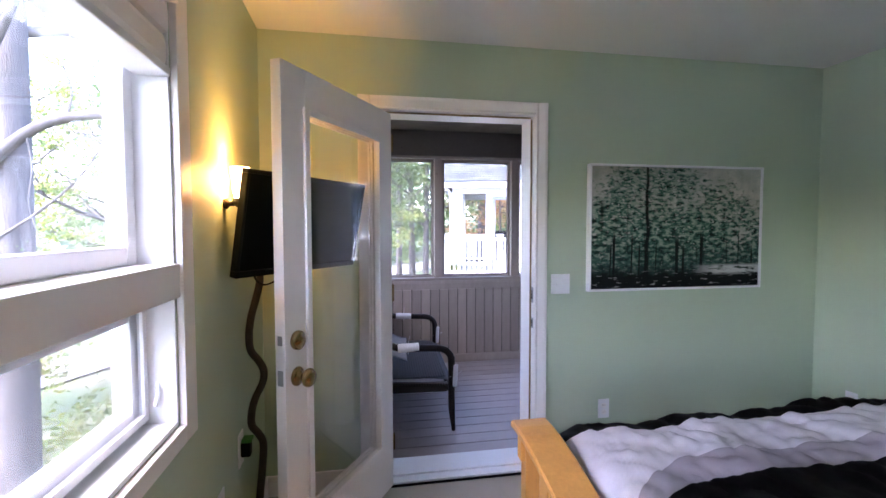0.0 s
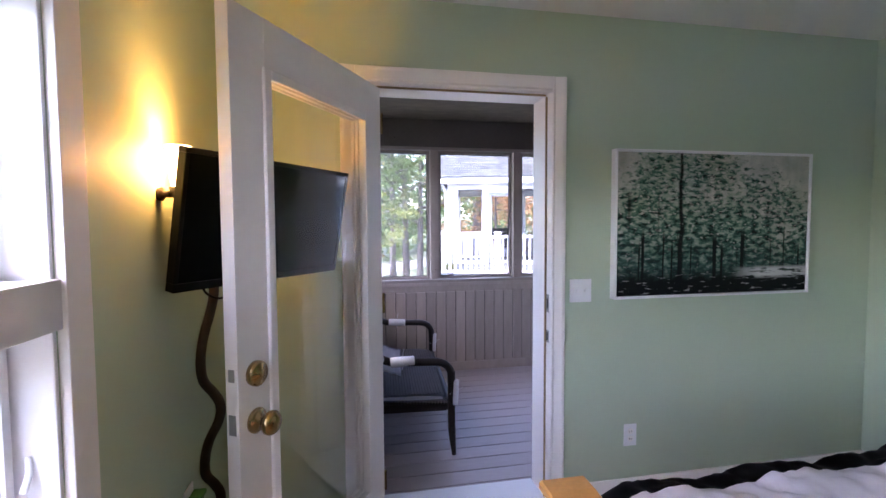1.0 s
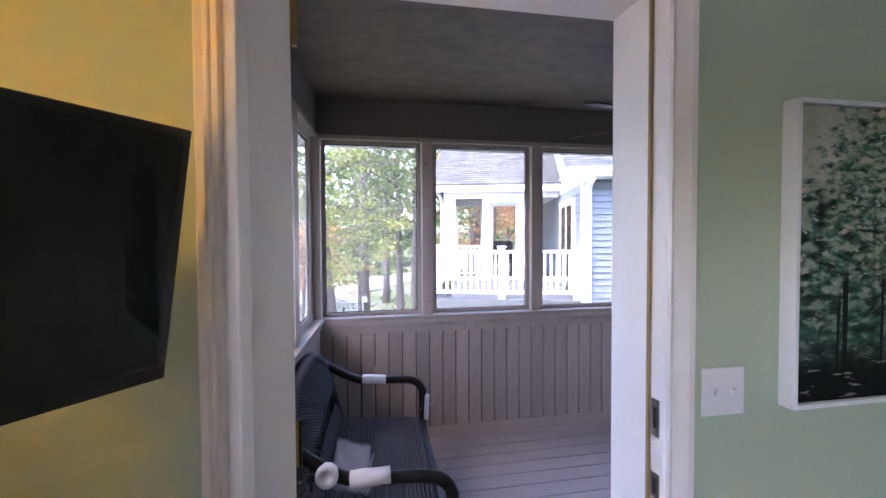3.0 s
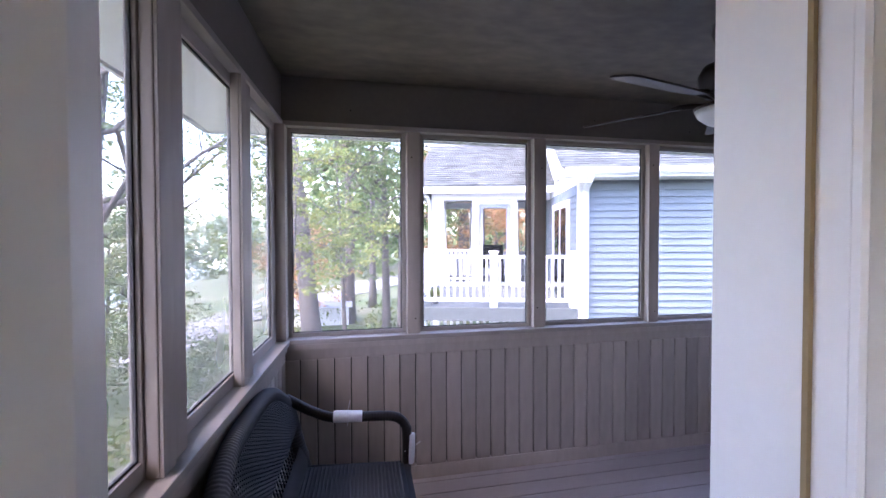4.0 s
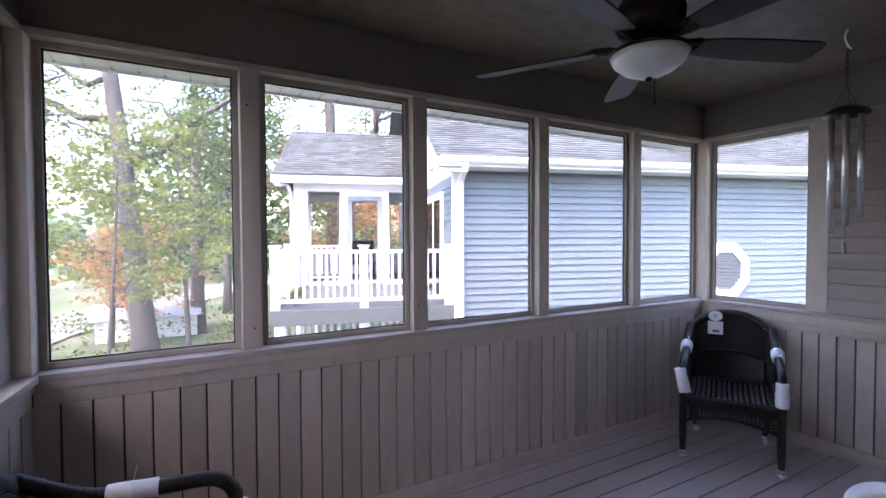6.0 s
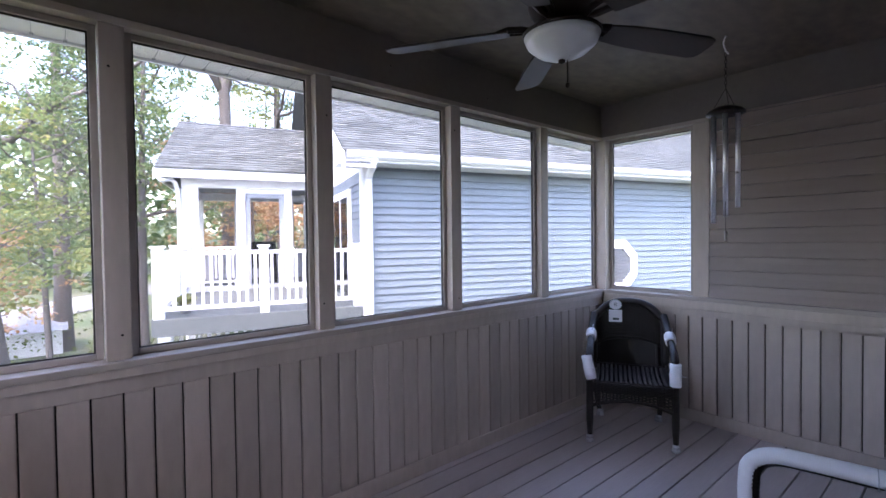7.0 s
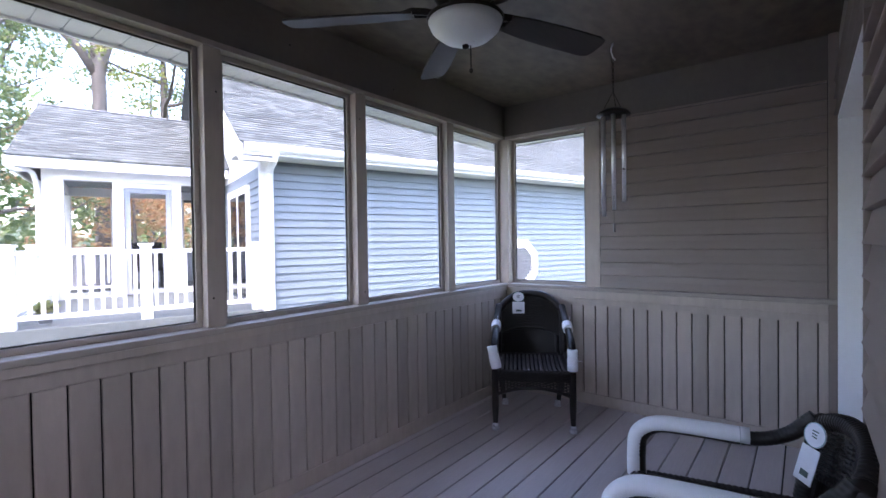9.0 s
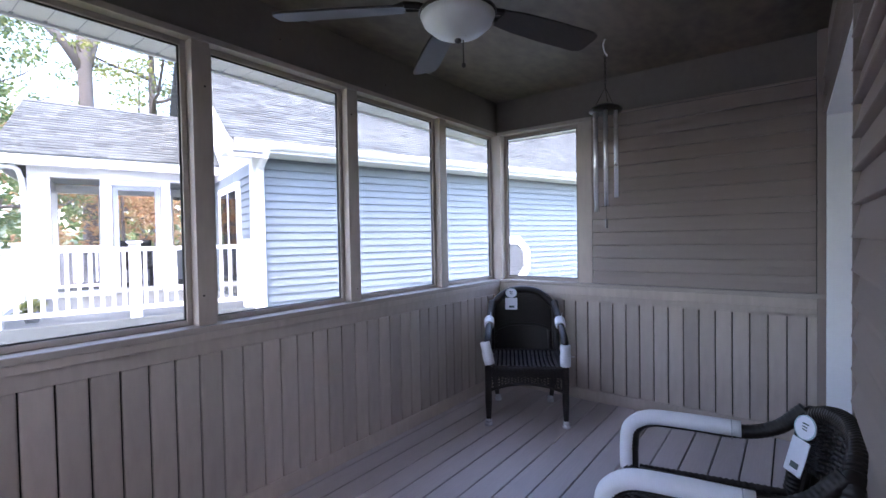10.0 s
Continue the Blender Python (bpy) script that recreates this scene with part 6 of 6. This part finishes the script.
        part("backrest", sheet_bm(lambda u, v: pad(0.58, None, u, v), 10, 26, 0.03), seat_mat, ch, "slate fabric back with an arched top", smooth=True)
        part("lower_pad", sheet_bm(lambda u, v: pad(0.375, 0.505, u, v), 5, 26, 0.03), seat_mat, ch, "slate fabric pad low on the back", smooth=True)
        wicker_panel(ch, "front_weave", lambda u, v: (pad(0.585, None, v * 0.98, u) + Vector((0.004, 0, 0)), Vector((1, 0, 0.2)).normalized()), 64, 38, 0.0042, "slate flat-strand weave", seat_mat)
        wicker_panel(ch, "back_weave", lambda u, v: (back(0.04 + 0.96 * v, u)[0] + Vector((-0.03, 0, 0)), Vector((1, 0, 0.3)).normalized()), 30, 20, 0.007)
    rim = [back(0.0, 0.0)[0], back(0.5, 0.0)[0]] + [back(1.0, v)[0] for v in (0.0, 0.06, 0.16, 0.3, 0.5, 0.7, 0.84, 0.94, 1.0)] + [back(0.5, 1.0)[0], back(0.0, 1.0)[0]]
    part("back_rim", ribbed(rim, 0.037 if long else 0.03, 0.008, 0.035, 10), seat_mat or M_WICKER, ch, smooth=True)
    for f in foams:
        foam(ch, *f)
    return ch, back


def hang_tag(m, w, h, label):
    t = tagged(empty("hang_tag", m), label, "tag", "sale tags")
    part("disc", lathe([(0.001, -0.001), (0.048, -0.001), (0.048, 0.001), (0.001, 0.001)], 24, Matrix.Translation((0, 0, 0.03)) @ Matrix.Rotation(radians(90), 4, "X") @ Matrix.Diagonal((1, 0.85, 1, 1))), M_PAPER, t, "round white card")
    part("ring", tube([(0.046 * math.cos(a), -0.0015, 0.03 + 0.039 * math.sin(a)) for a in [k * 0.3142 for k in range(21)]], 0.0018, 4), M_TEAL, t, "thin teal ring")
    part("print", boxes([((-0.014, -0.0022, 0.04), (0.014, -0.0012, 0.044)), ((-0.012, -0.0022, 0.03), (0.01, -0.0012, 0.034)), ((-0.01, -0.0022, 0.021), (0.012, -0.0012, 0.025))]), M_INK, t, "small unreadable print")
    part("sheet", box((-w / 2, -0.0015, -h), (w / 2, 0.0015, -0.012), 0.0005), M_PAPER, t, "folded pale paper")
    part("print", boxes([((-w * 0.2, -0.0026, -h * 0.85), (w * 0.25, -0.0016, -h * 0.7))]), M_INK, t)
    return t


# loveseat along the left wall, facing east
love_m = Matrix.Translation((0.747, 4.545, PF)) @ Matrix.Rotation(radians(-3.3), 4, "Z")
love, lback = porch_chair(love_m, 1.22, "dark wicker loveseat with slate fabric and white foam sleeves", "wicker furniture", [
    ((-0.015, 0.61, 0.637), (1, 0, -0.04), 0.15, 0.031), ((0.318, 0.61, 0.44), (0.06, 0, 1), 0.16, 0.024),
    ((-0.02, -0.61, 0.637), (1, 0, 0.05), 0.155, 0.033), ((0.32, -0.61, 0.42), (0.06, 0, 1), 0.16, 0.026)], False, M_CUSHION, 0.875, 0.17, 0.13)
# chair in the far corner
c2m = Matrix.Translation((4.244, 5.12, PF)) @ Matrix.Rotation(radians(209.5), 4, "Z")
c2, b2 = porch_chair(c2m, 0.54, "dark wicker armchair with white foam sleeves, wrapped feet", "wicker furniture", [
    ((0.0, 0.27, 0.685), (1, 0, -0.3), 0.1, 0.038), ((0.303, 0.27, 0.51), (0.05, 0, 1), 0.15, 0.037),
    ((0.0, -0.27, 0.685), (1, 0, -0.3), 0.1, 0.038), ((0.303, -0.275, 0.52), (-0.1, -0.22, 1), 0.16, 0.037)], top=0.9, drop=0.15, recline=0.1, rise=0.07)
# chair near the house wall, arms wrapped in long foam
c3m = Matrix.Translation((2.8, 3.665, PF)) @ Matrix.Rotation(radians(98), 4, "Z") @ Matrix.Diagonal((1, 1, 0.955, 1))
c3, b3 = porch_chair(c3m, 0.54, "dark wicker armchair with long white foam on both arms", "wicker furniture", [], top=0.8, drop=0.07, recline=0.08)
for sy in (0.27, -0.27):
    fs = part("foam_sleeve", tube(spline([(0.315, sy, 0.4), (0.315, sy, 0.5), (0.303, sy, 0.58), (0.24, sy, 0.63), (0.12, sy, 0.641), (-0.08, sy, 0.643)], 8), 0.032, 14), M_FOAM, c3, "long white foam sleeve", smooth=True)
    part("cable_tie", tube([(-0.05 + 0.001 * math.sin(a), sy + 0.0375 * math.cos(a), 0.637 + 0.0375 * math.sin(a)) for a in [k * 0.5236 for k in range(13)]], 0.0018, 5), M_PLASTIC, fs)

p = c2m @ (b2(0.9, 0.32)[0] + Vector((0.045, 0, 0)))
hang_tag(Matrix.Translation(p) @ Matrix.Rotation(radians(209.5 + 90), 4, "Z"), 0.1, 0.11, "white sale tags hung on the chair back")
p = c3m @ (b3(0.74, 0.2)[0] + Vector((0.06, 0, 0)))
hang_tag(Matrix.Translation(p) @ Matrix.Rotation(radians(98 + 90 + 26), 4, "Z") @ Matrix.Rotation(radians(-16), 4, "X"), 0.08, 0.13, "white sale tags with a teal ring on the chair back")
ring = tagged(bm_obj("foam_roll", lathe([(0.022, 0.022), (0.022, -0.03), (0.038, -0.03), (0.043, -0.02), (0.043, 0.02), (0.038, 0.03), (0.022, 0.03), (0.022, 0.024)], 20), M_FOAM, smooth=True), "short white foam roll at the back of the loveseat arm", "foam wrap")
ring.matrix_world = Matrix.Translation((0.53, 3.93, 0.575)) @ Matrix.Rotation(radians(80), 4, "X")
bag = bmesh.new()
g = [[bag.verts.new((-0.1 + 0.2 * i / 10, -0.14 + 0.28 * j / 12, 0.012 * noise.noise((i * 0.5, j * 0.4, 2.0)) + 0.03 * (j / 12) ** 2)) for j in range(13)] for i in range(11)]
for i in range(10):
    for j in range(12):
        bag.faces.new((g[i][j], g[i + 1][j], g[i + 1][j + 1], g[i][j + 1]))
bmesh.ops.solidify(bag, geom=bag.faces[:], thickness=0.003)
M_BAG = paint("folded_plastic_film", (0.6, 0.62, 0.72), 0.25, 0.12, 14, 60, 0.4)
sheet = tagged(bm_obj("plastic_bag", bag, M_BAG, smooth=True), "folded clear plastic bag leaning inside the loveseat arm", "plastic bag")
sheet.matrix_world = love_m @ Matrix.Translation((-0.1, -0.45, 0.6)) @ Matrix.Scale(0.8, 4) @ Matrix.Rotation(radians(28), 4, "X") @ Matrix.Rotation(radians(24), 4, "Y")

# ceiling fan
FANX, FANY = 2.505, 4.48
fan = tagged(empty("ceiling_fan", Matrix.Translation((FANX, FANY, PC - 0.018))), "dark bronze ceiling fan with five blades and a frosted bowl", "ceiling fan")
part("canopy", lathe([(0.03, -0.075), (0.06, -0.06), (0.075, -0.02), (0.075, 0.018)], 24), M_FANDARK, fan, smooth=True)
part("downrod", lathe([(0.014, -0.17), (0.014, -0.07)], 12), M_FANDARK, fan, smooth=True)
part("motor", lathe([(0.06, -0.325), (0.1, -0.31), (0.125, -0.27), (0.13, -0.215), (0.11, -0.175), (0.03, -0.16)], 32), M_FANDARK, fan, smooth=True)
part("light_kit", lathe([(0.145, -0.375), (0.148, -0.365), (0.1, -0.345), (0.06, -0.325)], 32), M_FANDARK, fan, smooth=True)
part("bowl", lathe([(0.004, -0.462), (0.05, -0.455), (0.095, -0.435), (0.13, -0.405), (0.142, -0.376), (0.136, -0.376)], 32), M_BOWL, fan, "frosted white glass bowl", smooth=True)
part("finial", lathe([(0.002, -0.478), (0.012, -0.474), (0.014, -0.464), (0.006, -0.458)], 14), M_FANDARK, fan, smooth=True)
part("pull_chain", tube([(0.02, -0.01, -0.46), (0.021, -0.01, -0.55)], 0.0025, 5), M_FANDARK, fan)
part("pull_knob", lathe([(0.002, -0.566), (0.008, -0.56), (0.008, -0.55), (0.003, -0.546)], 10, Matrix.Translation((0.021, -0.01, 0))), M_FANDARK, fan, smooth=True)
FAN0 = 50
for k in range(5):
    rot = Matrix.Rotation(radians(FAN0 + 72 * k), 4, "Z")
    tilt = Matrix.Translation((0, 0, -0.335)) @ Matrix.Rotation(radians(-13), 4, "X")
    bm = bmesh.new()
    out = [(0.2, -0.045), (0.3, -0.058), (0.45, -0.066), (0.67, -0.068), (0.705, -0.057), (0.715, -0.03), (0.715, 0.03), (0.705, 0.057), (0.67, 0.068), (0.45, 0.066), (0.3, 0.058), (0.2, 0.045)]
    lo = [bm.verts.new((x, y, -0.004)) for x, y in out]
    hi = [bm.verts.new((x, y, 0.004)) for x, y in out]
    bm.faces.new(hi)
    bm.faces.new(list(reversed(lo)))
    for i in range(len(out)):
        j = (i + 1) % len(out)
        bm.faces.new((lo[i], lo[j], hi[j], hi[i]))
    bmesh.ops.transform(bm, matrix=rot @ tilt, verts=bm.verts)
    bl = part("blade", bm, M_BLADE, fan, "dark wood grain blade")
    bm = tube([(0.1, 0, -0.005), (0.15, 0.02, 0.004), (0.2, 0.025, 0.008), (0.25, 0, 0.008)], [0.012, 0.014, 0.014, 0.008], 6)
    tube([(0.1, 0, -0.005), (0.15, -0.02, 0.004), (0.2, -0.025, 0.008), (0.25, 0, 0.008)], [0.012, 0.014, 0.014, 0.008], 6, bm)
    bmesh.ops.transform(bm, matrix=rot @ tilt, verts=bm.verts)
    part("blade_iron", bm, M_FANDARK, bl)

# wind chime
CHX, CHY = 4.01, 4.41
chime = tagged(empty("wind_chime", Matrix.Translation((CHX, CHY, PC))), "silver tube wind chime with a dark dome hung from the ceiling", "wind chime")
part("hook", tube(spline([(0, 0, 0), (0.0, 0.012, -0.04), (0.016, 0.0, -0.09), (0.0, -0.014, -0.105), (-0.012, 0, -0.085)], 5), 0.0045, 6), M_ALU, chime, smooth=True)
bm = bmesh.new()
for k in range(10):
    z = -0.108 - k * 0.02
    ring = [(0.007 * math.cos(a), 0, 0.014 * math.sin(a)) for a in [q * 0.7854 for q in range(9)]]
    tube([(p[0] * (k % 2), p[0] * (1 - k % 2), z + p[2]) for p in ring], 0.0022, 5, bm)
part("chain", bm, M_FANDARK, chime)
for k in range(3):
    a = k * 2.094
    part("cord", tube([(0, 0, -0.3), (0.06 * math.cos(a), 0.06 * math.sin(a), -0.412)], 0.002, 4), M_FANDARK, chime)
part("dome", lathe([(0.1, -0.452), (0.102, -0.445), (0.092, -0.43), (0.055, -0.41), (0.02, -0.402), (0.002, -0.401)], 28), M_FANDARK, chime, "dark metal dome", smooth=True)
for k, ln in enumerate((0.58, 0.62, 0.55, 0.5, 0.46, 0.53)):
    a = k * 1.047 + 0.3
    x, y = 0.07 * math.cos(a), 0.07 * math.sin(a)
    part("tube", tube([(x, y, -0.46), (x, y, -0.46 - ln)], 0.0125, 12), M_ALU, chime, smooth=True)
    part("cord", tube([(x, y, -0.44), (x, y, -0.462)], 0.0015, 4), M_FANDARK, chime)
part("line", tube([(0, 0, -0.44), (0, 0, -1.13)], 0.0012, 4), M_FANDARK, chime)
part("sail", box((-0.018, -0.004, -1.185), (0.018, 0.004, -1.13), 0.002), M_STEEL, chime)

# ---- pieces: boards, siding, decking ----
def board_bm(w, ln, t=0.016):
    """A tongue and groove board along z with chamfered edges."""
    return box((-w / 2, -t, 0), (w / 2, t * 0.1, ln), 0.0065)


FB, RB, gap = 0.1035, 0.1, 0.006     # board pitch in front, at the sides, joint
first_b = part("board", board_bm(FB - gap, ZA - ZB), M_TAUPE, wall_front)
first_b.location = (PX0 + 0.027, PY1, ZB)
for i in range(1, int((PX1 - PX0) / FB) + 1):
    share("board", first_b, wall_front, Matrix.Translation((PX0 + 0.027 + i * FB, PY1, ZB)))
side_b = part("board", board_bm(RB - gap, ZA - ZB), M_TAUPE, wall_right)
side_b.matrix_local = Matrix.Translation((PX1, 5.55, ZB)) @ TURN90.inverted()
for i in range(23):
    y = 5.55 - i * RB
    if i:
        share("board", side_b, wall_right, Matrix.Translation((PX1, y, ZB)) @ TURN90.inverted())
    share("board", side_b, wall_left, Matrix.Translation((PX0, y + 0.02, ZB)) @ TURN90)


def lap_bm(ln, h=0.1, slot=0.007):
    """A siding course along x: the face leans out towards its lower edge, with a butt below."""
    bm = bmesh.new()
    # Slot above each course is left open to draw a dark lap line.
    pr = [(0.0, h - slot), (-0.003, h - slot), (-0.01, h * 0.55), (-0.023, 0.008), (-0.026, 0.0), (-0.023, -0.002), (0.0, -0.002)]
    a = [bm.verts.new((0, y, z)) for y, z in pr]
    c = [bm.verts.new((ln, y, z)) for y, z in pr]
    for i in range(len(pr)):
        j = (i + 1) % len(pr)
        bm.faces.new((a[i], a[j], c[j], c[i]))
    bm.faces.new(list(reversed(a)))
    bm.faces.new(c)
    bmesh.ops.recalc_face_normals(bm, faces=bm.faces)
    return bm


LAP = 0.102
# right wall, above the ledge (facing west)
# Lap shade is put into the dark tone of this backing.
part("lap_shade_backing", box((PX1, PY0, ZS), (PX1 + 0.1, 4.7595, ZH + 0.0295)), M_LAPSHADE, wall_right)
part("frieze", box((PX1 - 0.021, PY0 + 0.055, ZS + 0.004 + 13 * LAP), (PX1 - 0.0005, 4.755, ZH + 0.0295), 0.002), M_SIDING, wall_right)
l0 = part("siding_course", lap_bm(4.755 - PY0 - 0.055, LAP, 0.003), M_SIDING, wall_right)
l0.matrix_local = Matrix.Translation((PX1 - 0.0005, 4.755, ZS + 0.004)) @ TURN90.inverted()
i = 1
while ZS + 0.004 + (i + 1) * LAP < ZH + 0.03:
    share("siding_course", l0, wall_right, Matrix.Translation((PX1 - 0.0005, 4.755, ZS + 0.004 + i * LAP)) @ TURN90.inverted())
    i += 1
# house wall (facing the porch)
h0 = part("siding_course", lap_bm(SX0 - 0.021 - (DX1 + 0.066), LAP), M_SIDING, wall_house)
ROT180 = Matrix.Rotation(radians(180), 4, "Z")
i = 0
while PF + (i + 1) * LAP < PC:
    m = Matrix.Translation((SX0 - 0.021, PY0 + 0.0005, PF + 0.002 + i * LAP)) @ ROT180
    if i == 0:
        h0.matrix_local = m
    else:
        share("siding_course", h0, wall_house, m)
    i += 1
t0 = part("siding_course", lap_bm(PX1 - 0.031 - (SX0 - 0.021), LAP), M_SIDING, wall_house)
t0.matrix_local = Matrix.Translation((PX1 - 0.031, PY0 + 0.0005, SZ + 0.02)) @ ROT180
for i in (1, 2):
    share("siding_course", t0, wall_house, Matrix.Translation((PX1 - 0.031, PY0 + 0.0005, SZ + 0.02 + i * LAP)) @ ROT180)
# porch decking along x
DB, DY = 0.1437, 3.2744
for i in range(17):
    y0, y1 = max(PY0 + 0.001, DY + i * DB + 0.0042), min(PY1 + 0.015, DY + (i + 1) * DB - 0.0042)
    x0 = PX0 - 0.055 - math.tan(SKEW) * (PY1 - y0)
    part("deck_board", box((x0, y0, PF - 0.025), (PX1 - 0.001, y1, PF), 0.003), M_DECK, porch_floor)
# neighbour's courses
# Thin dark blue sheet added for shade lines between the courses.
part("lap_shade_backing", box((HX + 0.06, HY + 0.0285, -1.0), (14, HY + 0.0299, HZ)), M_LAPSHADE_BLUE, house)
nl = part("siding_course", lap_bm(14, 0.1085, 0.010), M_BLUE, house)
nl.matrix_local = Matrix.Translation((HX + 0.06, HY + 0.029, -1.0))
for i in range(1, 31):
    share("siding_course", nl, house, Matrix.Translation((HX + 0.06, HY + 0.029, -1.0 + i * 0.1085)))
nw = part("siding_course", lap_bm(3.0, 0.1085, 0.010), M_BLUE, house)
mw = Matrix.Translation((HX - 0.0005, HY + 3.14, 0)) @ TURN90.inverted()
nw.matrix_local = Matrix.Translation((0, 0, 0.38)) @ mw
for i in range(1, 18):
    share("siding_course", nw, house, Matrix.Translation((0, 0, 0.38 + i * 0.1085)) @ mw)
